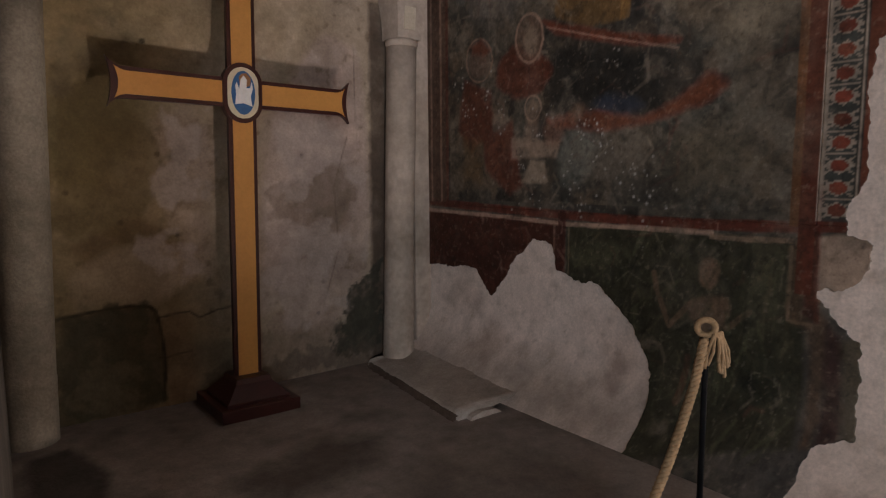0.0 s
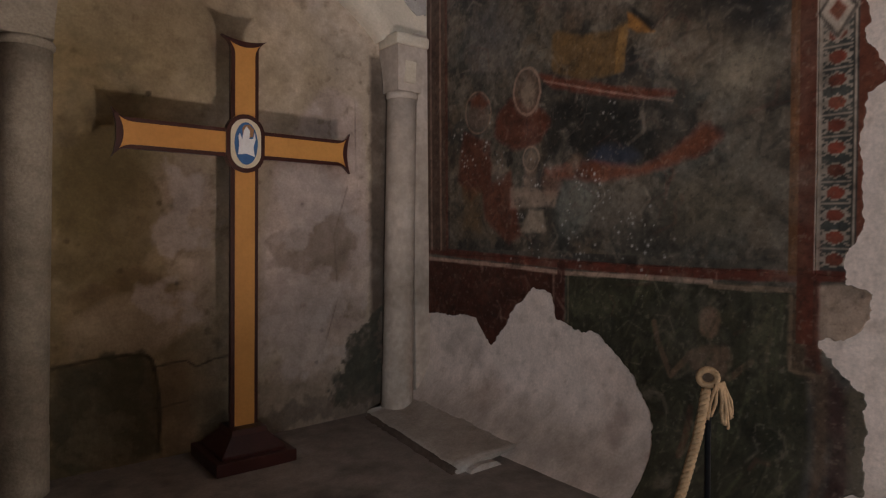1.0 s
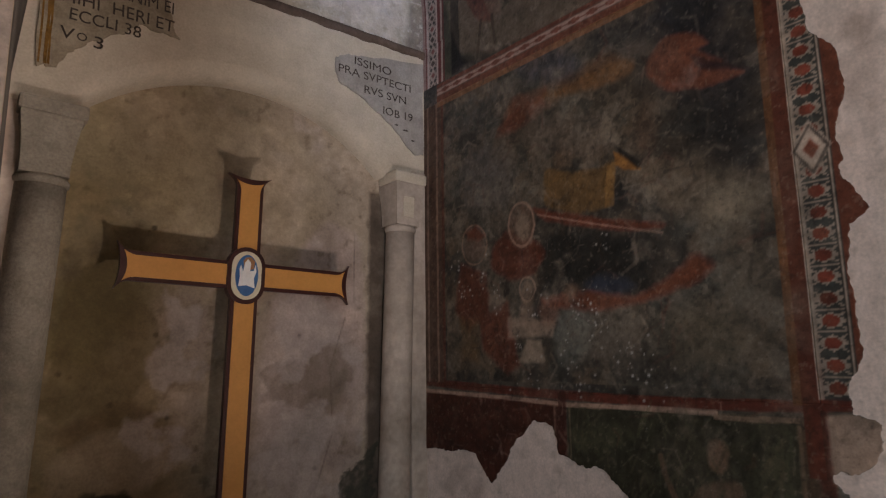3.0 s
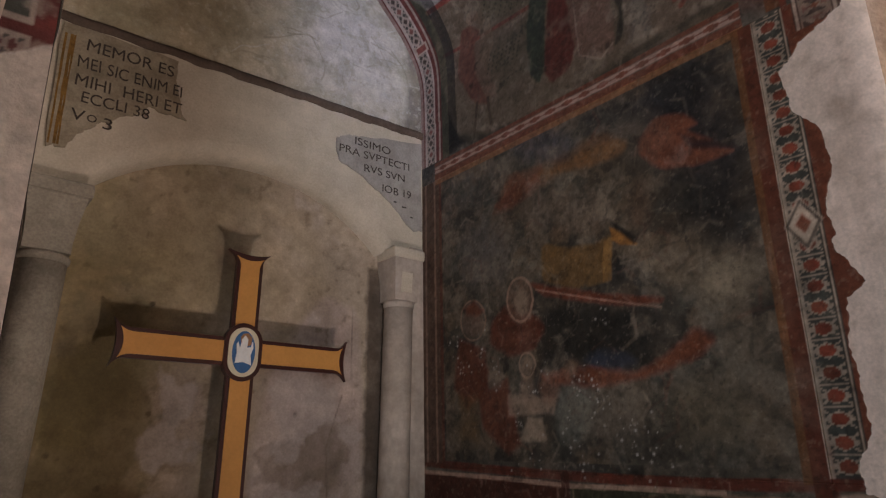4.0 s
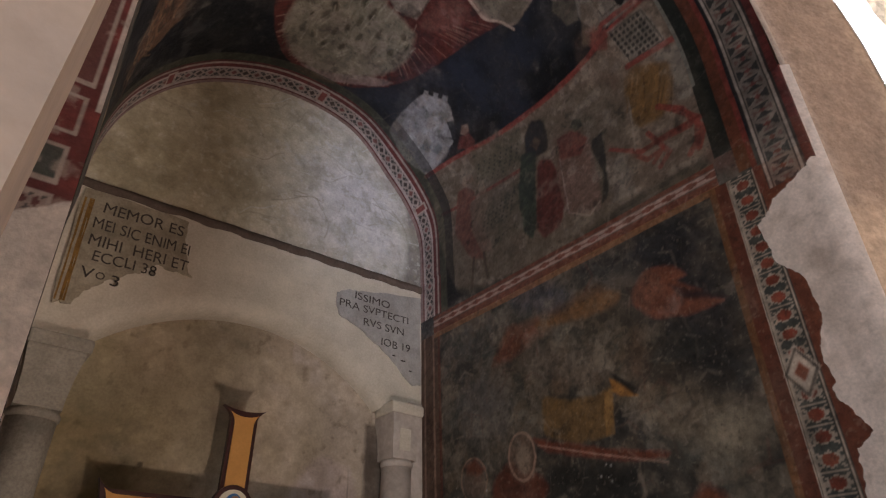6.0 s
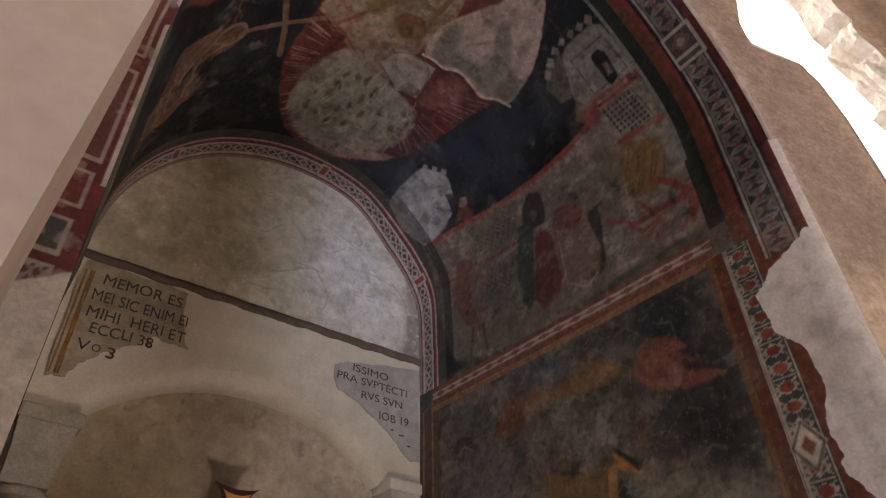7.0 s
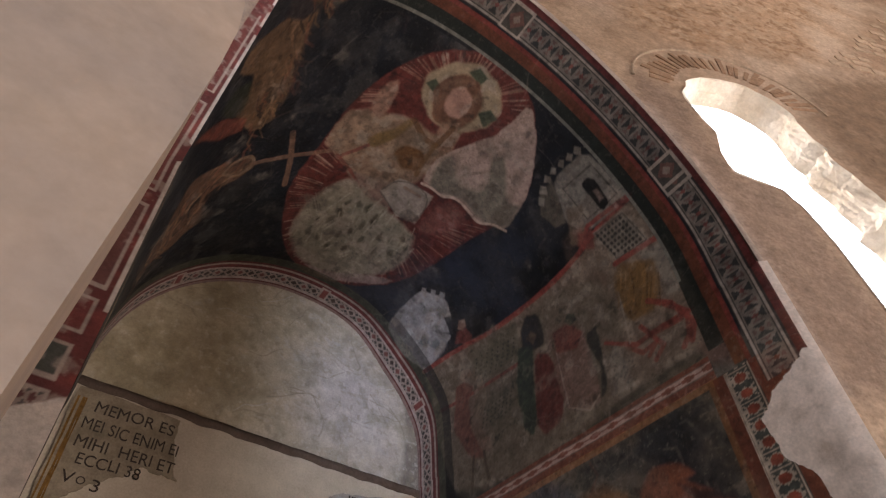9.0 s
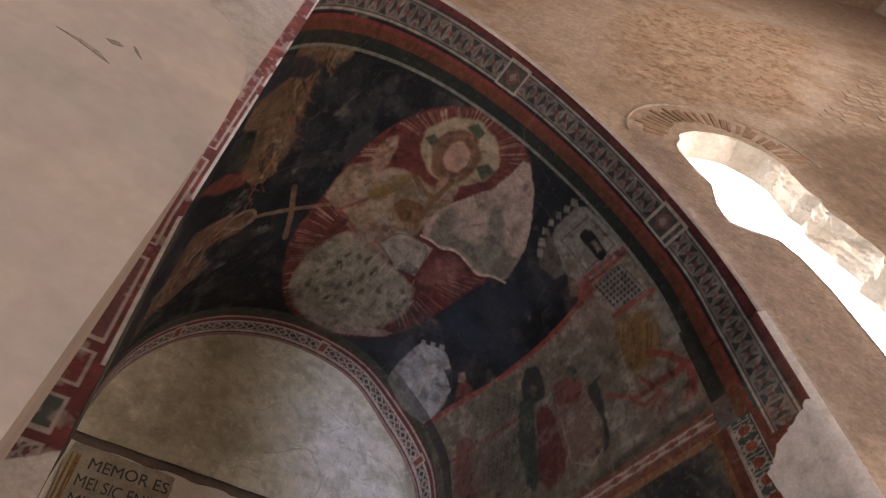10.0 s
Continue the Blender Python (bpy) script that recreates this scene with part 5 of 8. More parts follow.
art.dot((2.771, 5.170), 0.014, (0.045, 0.04, 0.034), 0.85)
art.dot((2.778, 5.371), 0.014, (0.045, 0.04, 0.034), 0.85)
art.dot((2.784, 5.331), 0.014, (0.045, 0.04, 0.034), 0.85)
art.dot((2.790, 5.290), 0.014, (0.045, 0.04, 0.034), 0.85)
art.dot((2.796, 5.250), 0.014, (0.045, 0.04, 0.034), 0.85)
art.dot((2.803, 5.210), 0.014, (0.045, 0.04, 0.034), 0.85)
art.dot((2.810, 5.169), 0.014, (0.045, 0.04, 0.034), 0.85)
art.dot((2.818, 5.128), 0.014, (0.045, 0.04, 0.034), 0.85)
art.dot((2.818, 5.369), 0.014, (0.045, 0.04, 0.034), 0.85)
art.dot((2.823, 5.329), 0.014, (0.045, 0.04, 0.034), 0.85)
art.dot((2.829, 5.289), 0.014, (0.045, 0.04, 0.034), 0.85)
art.dot((2.836, 5.248), 0.014, (0.045, 0.04, 0.034), 0.85)
art.dot((2.842, 5.208), 0.014, (0.045, 0.04, 0.034), 0.85)
art.dot((2.849, 5.168), 0.014, (0.045, 0.04, 0.034), 0.85)
art.dot((2.856, 5.127), 0.014, (0.045, 0.04, 0.034), 0.85)
art.dot((2.857, 5.367), 0.014, (0.045, 0.04, 0.034), 0.85)
art.dot((2.862, 5.327), 0.014, (0.045, 0.04, 0.034), 0.85)
art.dot((2.868, 5.287), 0.014, (0.045, 0.04, 0.034), 0.85)
art.dot((2.874, 5.247), 0.014, (0.045, 0.04, 0.034), 0.85)
art.dot((2.881, 5.207), 0.014, (0.045, 0.04, 0.034), 0.85)
art.dot((2.888, 5.167), 0.014, (0.045, 0.04, 0.034), 0.85)
art.dot((2.895, 5.127), 0.014, (0.045, 0.04, 0.034), 0.85)
art.dot((2.896, 5.365), 0.014, (0.045, 0.04, 0.034), 0.85)
art.dot((2.901, 5.325), 0.014, (0.045, 0.04, 0.034), 0.85)
art.dot((2.907, 5.285), 0.014, (0.045, 0.04, 0.034), 0.85)
art.dot((2.913, 5.246), 0.014, (0.045, 0.04, 0.034), 0.85)
art.dot((2.919, 5.206), 0.014, (0.045, 0.04, 0.034), 0.85)
art.dot((2.926, 5.166), 0.014, (0.045, 0.04, 0.034), 0.85)
art.dot((2.933, 5.126), 0.014, (0.045, 0.04, 0.034), 0.85)
art.dot((2.934, 5.362), 0.014, (0.045, 0.04, 0.034), 0.85)
art.dot((2.939, 5.323), 0.014, (0.045, 0.04, 0.034), 0.85)
art.dot((2.945, 5.284), 0.014, (0.045, 0.04, 0.034), 0.85)
art.dot((2.951, 5.244), 0.014, (0.045, 0.04, 0.034), 0.85)
art.dot((2.957, 5.204), 0.014, (0.045, 0.04, 0.034), 0.85)
art.dot((2.964, 5.165), 0.014, (0.045, 0.04, 0.034), 0.85)
art.dot((2.970, 5.125), 0.014, (0.045, 0.04, 0.034), 0.85)
art.line([(3.08, 5.05), (2.87, 5.08), (2.69, 5.10)], 0.045, (0.27, 0.045, 0.034), 0.9)
art.poly([(2.90, 5.04), (3.09, 5.00), (3.07, 4.54), (2.96, 4.57)], (0.24, 0.22, 0.19), 0.7, 0.012)
art.poly([(2.61, 5.01), (2.74, 5.08), (2.91, 4.93), (2.92, 4.76), (2.85, 4.52), (2.62, 4.55), (2.60, 4.75)], (0.19, 0.105, 0.032), 0.85, 0.02)
art.line([(2.79, 4.96), (2.66, 4.63)], 0.02, (0.17, 0.08, 0.02), 0.7)
art.line([(2.88, 4.89), (2.75, 4.59)], 0.02, (0.4, 0.23, 0.07), 0.6)
art.line([(2.84, 4.61), (3.05, 4.37), (3.01, 4.20), (2.94, 4.13)], 0.04, (0.24, 0.05, 0.035), 0.85)
art.line([(2.35, 4.58), (2.64, 4.27), (2.77, 4.29), (2.68, 4.22)], 0.035, (0.22, 0.05, 0.035), 0.8)
art.line([(2.79, 4.35), (3.00, 4.33)], 0.03, (0.25, 0.055, 0.04), 0.8)
art.poly([(1.78, 4.99), (1.68, 4.89), (1.57, 4.88), (1.52, 4.99), (1.57, 5.13), (1.68, 5.23), (1.79, 5.23), (1.82, 5.13)], (0.03, 0.028, 0.022), 0.9, 0.012)
art.poly([(1.45, 4.97), (1.65, 4.99), (1.69, 4.83), (1.62, 4.28), (1.43, 4.36)], (0.045, 0.075, 0.05), 0.9, 0.012)
art.poly([(1.66, 4.84), (1.79, 4.69), (1.86, 4.36), (1.70, 4.22), (1.54, 4.24), (1.57, 4.57)], (0.2, 0.03, 0.024), 0.9, 0.015)
art.poly([(1.75, 4.99), (1.70, 4.95), (1.65, 4.95), (1.63, 4.99), (1.64, 5.05), (1.69, 5.09), (1.74, 5.09), (1.76, 5.04)], (0.13, 0.085, 0.06), 0.8, 0.02)
art.poly([(1.93, 4.84), (2.18, 4.74), (2.24, 4.40), (2.19, 4.15), (1.92, 4.22), (1.83, 4.53)], (0.27, 0.185, 0.145), 0.85, 0.02)
art.poly([(1.87, 4.99), (2.18, 4.87), (2.18, 4.69), (1.90, 4.70), (1.82, 4.83)], (0.2, 0.045, 0.035), 0.8, 0.015)
art.poly([(2.25, 5.04), (2.20, 5.01), (2.13, 5.03), (2.09, 5.08), (2.10, 5.15), (2.16, 5.18), (2.23, 5.16), (2.26, 5.11)], (0.18, 0.11, 0.08), 0.7, 0.02)
art.poly([(2.17, 4.96), (2.29, 4.96), (2.29, 4.78), (2.15, 4.76)], (0.03, 0.045, 0.035), 0.8, 0.02)
art.poly([(2.29, 4.55), (2.48, 4.30), (2.41, 4.10), (2.25, 4.21)], (0.3, 0.275, 0.24), 0.85, 0.015)
art.poly([(2.25, 4.70), (2.36, 4.67), (2.28, 4.22), (2.20, 4.19)], (0.04, 0.04, 0.035), 0.8, 0.015)
art.poly([(2.49, 4.75), (2.42, 4.68), (2.34, 4.69), (2.29, 4.77), (2.31, 4.87), (2.38, 4.94), (2.46, 4.93), (2.51, 4.85)], (0.17, 0.11, 0.08), 0.6, 0.03)
art.poly([(2.58, 5.00), (2.52, 4.96), (2.43, 4.98), (2.38, 5.05), (2.40, 5.14), (2.47, 5.18), (2.55, 5.16), (2.60, 5.09)], (0.13, 0.085, 0.06), 0.6, 0.03)
art.poly([(0.73, 5.00), (0.97, 4.96), (0.92, 4.70), (1.07, 4.26), (0.79, 4.36), (0.71, 4.76)], (0.24, 0.065, 0.05), 0.9, 0.015)
art.poly([(0.94, 5.09), (0.89, 5.05), (0.83, 5.05), (0.80, 5.10), (0.82, 5.17), (0.87, 5.21), (0.93, 5.20), (0.96, 5.16)], (0.26, 0.18, 0.13), 0.8, 0.02)
art.line([(0.82, 4.35), (0.76, 4.09)], 0.04, (0.15, 0.08, 0.06), 0.7)
art.line([(0.96, 4.31), (0.97, 4.07)], 0.03, (0.1, 0.07, 0.045), 0.7)
art.poly([(0.92, 4.99), (1.06, 4.97), (1.17, 4.57), (1.17, 4.36), (0.88, 4.72)], (0.2, 0.13, 0.08), 0.6, 0.02)
art.line([(1.03, 4.93), (1.48, 4.87)], 0.03, (0.22, 0.05, 0.035), 0.8)
art.poly([(1.10, 4.89), (1.43, 4.84), (1.41, 4.35), (1.16, 4.32)], (0.2, 0.18, 0.14), 0.7, 0.015)
art.poly([(1.10, 5.30), (1.54, 5.23), (1.43, 4.99), (0.99, 5.01)], (0.16, 0.14, 0.1), 0.7, 0.02)
art.dot((1.148, 4.862), 0.014, (.06, .055, .045))
art.dot((1.118, 4.795), 0.014, (.06, .055, .045))
art.dot((1.09, 4.726), 0.014, (.06, .055, .045))
art.dot((1.065, 4.656), 0.014, (.06, .055, .045))
art.dot((1.042, 4.585), 0.014, (.06, .055, .045))
art.dot((1.201, 4.856), 0.014, (.06, .055, .045))
art.dot((1.17, 4.788), 0.014, (.06, .055, .045))
art.dot((1.142, 4.72), 0.014, (.06, .055, .045))
art.dot((1.117, 4.65), 0.014, (.06, .055, .045))
art.dot((1.095, 4.58), 0.014, (.06, .055, .045))
art.dot((1.252, 4.849), 0.014, (.06, .055, .045))
art.dot((1.222, 4.782), 0.014, (.06, .055, .045))
art.dot((1.194, 4.714), 0.014, (.06, .055, .045))
art.dot((1.169, 4.645), 0.014, (.06, .055, .045))
art.dot((1.147, 4.574), 0.014, (.06, .055, .045))
art.dot((1.304, 4.842), 0.014, (.06, .055, .045))
art.dot((1.273, 4.776), 0.014, (.06, .055, .045))
art.dot((1.246, 4.708), 0.014, (.06, .055, .045))
art.dot((1.221, 4.639), 0.014, (.06, .055, .045))
art.dot((1.199, 4.569), 0.014, (.06, .055, .045))
art.dot((1.354, 4.836), 0.014, (.06, .055, .045))
art.dot((1.324, 4.769), 0.014, (.06, .055, .045))
art.dot((1.297, 4.702), 0.014, (.06, .055, .045))
art.dot((1.272, 4.633), 0.014, (.06, .055, .045))
art.dot((1.25, 4.563), 0.014, (.06, .055, .045))
art.dot((1.404, 4.829), 0.014, (.06, .055, .045))
art.dot((1.375, 4.763), 0.014, (.06, .055, .045))
art.dot((1.347, 4.696), 0.014, (.06, .055, .045))
art.dot((1.322, 4.627), 0.014, (.06, .055, .045))
art.dot((1.3, 4.558), 0.014, (.06, .055, .045))
art.poly([(0.48, 4.17), (1.01, 4.23), (1.59, 4.15), (2.26, 4.06), (3.08, 4.06), (3.09, 3.92), (0.69, 3.98)], (0.05, 0.048, 0.034), 0.75, 0.03)
art.poly([(3.17, 4.23), (3.23, 4.00), (3.20, 3.85), (3.06, 3.89), (3.03, 4.04)], (0.13, 0.075, 0.06), 0.8, 0.03)
# row of figures as plain shapes, on their worn ground
art.poly([(0.48, 5.43), (1.12, 5.34), (1.65, 5.29), (2.07, 5.27), (2.49, 5.12), (2.56, 4.69), (2.54, 4.05), (2.17, 4.01), (1.59, 3.95), (0.94, 3.99), (0.49, 4.17), (0.38, 4.94)], (0.15, 0.125, 0.09), 0.85, 0.03)
art.poly([(1.00, 5.41), (1.61, 5.29), (1.47, 4.94), (0.92, 5.02)], (0.12, 0.11, 0.075), 0.7, 0.012)
art.poly([(0.96, 4.76), (1.43, 4.85), (1.46, 4.28), (1.12, 4.34)], (0.115, 0.1, 0.07), 0.7, 0.012)
art.dot((0.904, 5.075), 0.010, (0.055, 0.05, 0.04), 0.6)
art.dot((0.995, 4.704), 0.010, (0.05, 0.046, 0.036), 0.65)
art.dot((0.926, 5.112), 0.010, (0.055, 0.05, 0.04), 0.6)
art.dot((0.982, 4.664), 0.010, (0.05, 0.046, 0.036), 0.65)
art.dot((0.948, 5.148), 0.010, (0.055, 0.05, 0.04), 0.6)
art.dot((0.970, 4.623), 0.010, (0.05, 0.046, 0.036), 0.65)
art.dot((0.971, 5.184), 0.010, (0.055, 0.05, 0.04), 0.6)
art.dot((0.960, 4.582), 0.010, (0.05, 0.046, 0.036), 0.65)
art.dot((0.995, 5.220), 0.010, (0.055, 0.05, 0.04), 0.6)
art.dot((0.950, 4.541), 0.010, (0.05, 0.046, 0.036), 0.65)
art.dot((1.019, 5.255), 0.010, (0.055, 0.05, 0.04), 0.6)
art.dot((1.093, 4.370), 0.010, (0.05, 0.046, 0.036), 0.65)
art.dot((0.979, 5.063), 0.010, (0.055, 0.05, 0.04), 0.6)
art.dot((1.048, 4.708), 0.010, (0.05, 0.046, 0.036), 0.65)
art.dot((1.000, 5.100), 0.010, (0.055, 0.05, 0.04), 0.6)
art.dot((1.035, 4.668), 0.010, (0.05, 0.046, 0.036), 0.65)
art.dot((1.022, 5.136), 0.010, (0.055, 0.05, 0.04), 0.6)
art.dot((1.023, 4.628), 0.010, (0.05, 0.046, 0.036), 0.65)
art.dot((1.045, 5.172), 0.010, (0.055, 0.05, 0.04), 0.6)
art.dot((1.012, 4.587), 0.010, (0.05, 0.046, 0.036), 0.65)
art.dot((1.068, 5.207), 0.010, (0.055, 0.05, 0.04), 0.6)
art.dot((1.002, 4.546), 0.010, (0.05, 0.046, 0.036), 0.65)
art.dot((1.091, 5.243), 0.010, (0.055, 0.05, 0.04), 0.6)
art.dot((1.141, 4.377), 0.010, (0.05, 0.046, 0.036), 0.65)
art.dot((1.052, 5.052), 0.010, (0.055, 0.05, 0.04), 0.6)
art.dot((1.101, 4.712), 0.010, (0.05, 0.046, 0.036), 0.65)
art.dot((1.073, 5.088), 0.010, (0.055, 0.05, 0.04), 0.6)
art.dot((1.088, 4.672), 0.010, (0.05, 0.046, 0.036), 0.65)
art.dot((1.095, 5.124), 0.010, (0.055, 0.05, 0.04), 0.6)
art.dot((1.076, 4.632), 0.010, (0.05, 0.046, 0.036), 0.65)
art.dot((1.117, 5.160), 0.010, (0.055, 0.05, 0.04), 0.6)
art.dot((1.065, 4.592), 0.010, (0.05, 0.046, 0.036), 0.65)
art.dot((1.139, 5.195), 0.010, (0.055, 0.05, 0.04), 0.6)
art.dot((1.055, 4.551), 0.010, (0.05, 0.046, 0.036), 0.65)
art.dot((1.162, 5.230), 0.010, (0.055, 0.05, 0.04), 0.6)
art.dot((1.189, 4.384), 0.010, (0.05, 0.046, 0.036), 0.65)
art.dot((1.125, 5.041), 0.010, (0.055, 0.05, 0.04), 0.6)
art.dot((1.154, 4.716), 0.010, (0.05, 0.046, 0.036), 0.65)
art.dot((1.145, 5.077), 0.010, (0.055, 0.05, 0.04), 0.6)
art.dot((1.141, 4.677), 0.010, (0.05, 0.046, 0.036), 0.65)
art.dot((1.166, 5.112), 0.010, (0.055, 0.05, 0.04), 0.6)
art.dot((1.128, 4.637), 0.010, (0.05, 0.046, 0.036), 0.65)
art.dot((1.188, 5.148), 0.010, (0.055, 0.05, 0.04), 0.6)
art.dot((1.117, 4.597), 0.010, (0.05, 0.046, 0.036), 0.65)
art.dot((1.210, 5.183), 0.010, (0.055, 0.05, 0.04), 0.6)
art.dot((1.106, 4.556), 0.010, (0.05, 0.046, 0.036), 0.65)
art.dot((1.233, 5.218), 0.010, (0.055, 0.05, 0.04), 0.6)
art.dot((1.236, 4.391), 0.010, (0.05, 0.046, 0.036), 0.65)
art.dot((1.196, 5.029), 0.010, (0.055, 0.05, 0.04), 0.6)
art.dot((1.206, 4.720), 0.010, (0.05, 0.046, 0.036), 0.65)
art.dot((1.216, 5.065), 0.010, (0.055, 0.05, 0.04), 0.6)
art.dot((1.192, 4.681), 0.010, (0.05, 0.046, 0.036), 0.65)
art.dot((1.237, 5.101), 0.010, (0.055, 0.05, 0.04), 0.6)
art.dot((1.180, 4.641), 0.010, (0.05, 0.046, 0.036), 0.65)
art.dot((1.258, 5.136), 0.010, (0.055, 0.05, 0.04), 0.6)
art.dot((1.168, 4.601), 0.010, (0.05, 0.046, 0.036), 0.65)
art.dot((1.280, 5.171), 0.010, (0.055, 0.05, 0.04), 0.6)
art.dot((1.158, 4.561), 0.010, (0.05, 0.046, 0.036), 0.65)
art.dot((1.302, 5.205), 0.010, (0.055, 0.05, 0.04), 0.6)
art.dot((1.282, 4.399), 0.010, (0.05, 0.046, 0.036), 0.65)
art.dot((1.266, 5.018), 0.010, (0.055, 0.05, 0.04), 0.6)
art.dot((1.257, 4.723), 0.010, (0.05, 0.046, 0.036), 0.65)
art.dot((1.286, 5.054), 0.010, (0.055, 0.05, 0.04), 0.6)
art.dot((1.243, 4.685), 0.010, (0.05, 0.046, 0.036), 0.65)
art.dot((1.306, 5.089), 0.010, (0.055, 0.05, 0.04), 0.6)
art.dot((1.231, 4.646), 0.010, (0.05, 0.046, 0.036), 0.65)
art.dot((1.327, 5.124), 0.010, (0.055, 0.05, 0.04), 0.6)
art.dot((1.219, 4.606), 0.010, (0.05, 0.046, 0.036), 0.65)
art.dot((1.348, 5.159), 0.010, (0.055, 0.05, 0.04), 0.6)
art.dot((1.208, 4.566), 0.010, (0.05, 0.046, 0.036), 0.65)
art.dot((1.370, 5.193), 0.010, (0.055, 0.05, 0.04), 0.6)
art.dot((1.198, 4.525), 0.010, (0.05, 0.046, 0.036), 0.65)
art.dot((1.335, 5.007), 0.010, (0.055, 0.05, 0.04), 0.6)
art.dot((1.308, 4.727), 0.010, (0.05, 0.046, 0.036), 0.65)
art.dot((1.354, 5.043), 0.010, (0.055, 0.05, 0.04), 0.6)
art.dot((1.294, 4.689), 0.010, (0.05, 0.046, 0.036), 0.65)
art.dot((1.374, 5.078), 0.010, (0.055, 0.05, 0.04), 0.6)
art.dot((1.281, 4.650), 0.010, (0.05, 0.046, 0.036), 0.65)
art.dot((1.395, 5.113), 0.010, (0.055, 0.05, 0.04), 0.6)
art.dot((1.269, 4.611), 0.010, (0.05, 0.046, 0.036), 0.65)
art.dot((1.416, 5.147), 0.010, (0.055, 0.05, 0.04), 0.6)
art.dot((1.258, 4.571), 0.010, (0.05, 0.046, 0.036), 0.65)
art.dot((1.438, 5.182), 0.010, (0.055, 0.05, 0.04), 0.6)
art.dot((1.248, 4.531), 0.010, (0.05, 0.046, 0.036), 0.65)
art.dot((1.402, 4.997), 0.010, (0.055, 0.05, 0.04), 0.6)
art.dot((1.358, 4.731), 0.010, (0.05, 0.046, 0.036), 0.65)
art.dot((1.422, 5.032), 0.010, (0.055, 0.05, 0.04), 0.6)
art.dot((1.344, 4.693), 0.010, (0.05, 0.046, 0.036), 0.65)
art.dot((1.441, 5.067), 0.010, (0.055, 0.05, 0.04), 0.6)
art.dot((1.331, 4.654), 0.010, (0.05, 0.046, 0.036), 0.65)
art.dot((1.462, 5.102), 0.010, (0.055, 0.05, 0.04), 0.6)
art.dot((1.319, 4.615), 0.010, (0.05, 0.046, 0.036), 0.65)
art.dot((1.483, 5.136), 0.010, (0.055, 0.05, 0.04), 0.6)
art.dot((1.308, 4.576), 0.010, (0.05, 0.046, 0.036), 0.65)
art.dot((1.504, 5.170), 0.010, (0.055, 0.05, 0.04), 0.6)
art.dot((1.298, 4.536), 0.010, (0.05, 0.046, 0.036), 0.65)
art.line([(0.40, 5.04), (0.89, 4.96), (1.46, 4.91)], 0.04, (0.2, 0.045, 0.034), 0.85)
art.poly([(0.66, 5.16), (0.79, 5.14), (0.88, 5.02), (0.79, 4.91), (0.80, 4.60), (0.96, 4.24), (0.76, 4.34), (0.55, 4.73), (0.61, 5.00)], (0.17, 0.062, 0.046), 0.9, 0.012)
art.poly([(0.74, 5.20), (0.81, 5.27), (0.90, 5.22), (0.89, 5.15), (0.79, 5.14)], (0.2, 0.135, 0.095), 0.85, 0.008)
art.line([(0.80, 4.33), (0.75, 4.06)], 0.035, (0.085, 0.055, 0.038), 0.8)
art.line([(0.93, 4.32), (0.96, 4.07)], 0.035, (0.085, 0.055, 0.038), 0.8)
art.poly([(0.91, 5.11), (1.02, 5.09), (1.04, 4.78), (0.91, 4.59), (0.85, 4.75)], (0.2, 0.145, 0.095), 0.75, 0.012)
art.poly([(1.59, 5.18), (1.72, 5.26), (1.82, 5.22), (1.83, 5.07), (1.79, 4.91), (1.66, 4.93), (1.56, 5.03)], (0.035, 0.03, 0.022), 0.9, 0.012)
art.poly([(1.62, 5.08), (1.70, 5.12), (1.74, 5.05), (1.68, 4.98)], (0.13, 0.085, 0.06), 0.75, 0.008)
art.poly([(1.50, 5.06), (1.67, 4.99), (1.62, 4.74), (1.60, 4.37), (1.52, 4.17), (1.42, 4.29), (1.42, 4.74)], (0.05, 0.074, 0.05), 0.9, 0.012)
art.poly([(1.67, 4.89), (1.83, 4.78), (1.91, 4.36), (1.82, 4.16), (1.63, 4.12), (1.57, 4.25)], (0.14, 0.03, 0.024), 0.9, 0.012)
art.poly([(1.93, 4.93), (2.20, 4.79), (2.22, 4.54), (2.22, 4.13), (2.09, 4.10), (1.88, 4.21), (1.84, 4.61)], (0.185, 0.112, 0.086), 0.85, 0.012)
art.poly([(1.90, 4.95), (2.07, 4.94), (2.20, 4.77), (2.11, 4.65), (1.91, 4.74)], (0.165, 0.045, 0.034), 0.85, 0.012)
art.poly([(2.05, 4.97), (2.10, 5.02), (2.17, 4.98), (2.17, 4.91), (2.09, 4.90)], (0.06, 0.07, 0.05), 0.8, 0.008)
art.line([(1.90, 4.74), (1.91, 4.22), (2.09, 4.10), (2.20, 4.17)], 0.012, (0.3, 0.25, 0.21), 0.6)
art.poly([(2.20, 4.70), (2.34, 4.74), (2.32, 4.48), (2.29, 4.18), (2.20, 4.13), (2.28, 4.35)], (0.042, 0.042, 0.035), 0.85, 0.012)
art.poly([(2.37, 4.40), (2.47, 4.49), (2.51, 4.07), (2.31, 4.10)], (0.21, 0.19, 0.16), 0.75, 0.012)
art.poly([(0.49, 4.12), (0.94, 3.99), (1.59, 3.95), (2.17, 4.00), (2.54, 4.03), (2.53, 3.94), (2.15, 3.90), (1.58, 3.91), (0.93, 3.91)], (0.05, 0.046, 0.033), 0.7, 0.03)
art.poly([(2.62, 4.98), (2.82, 5.01), (2.99, 4.92), (2.94, 4.64), (2.80, 4.53), (2.64, 4.59), (2.59, 4.84)], (0.19, 0.105, 0.032), 0.8, 0.02)
art.line([(2.70, 5.01), (2.57, 4.75)], 0.014, (0.25, 0.145, 0.05), 0.6)
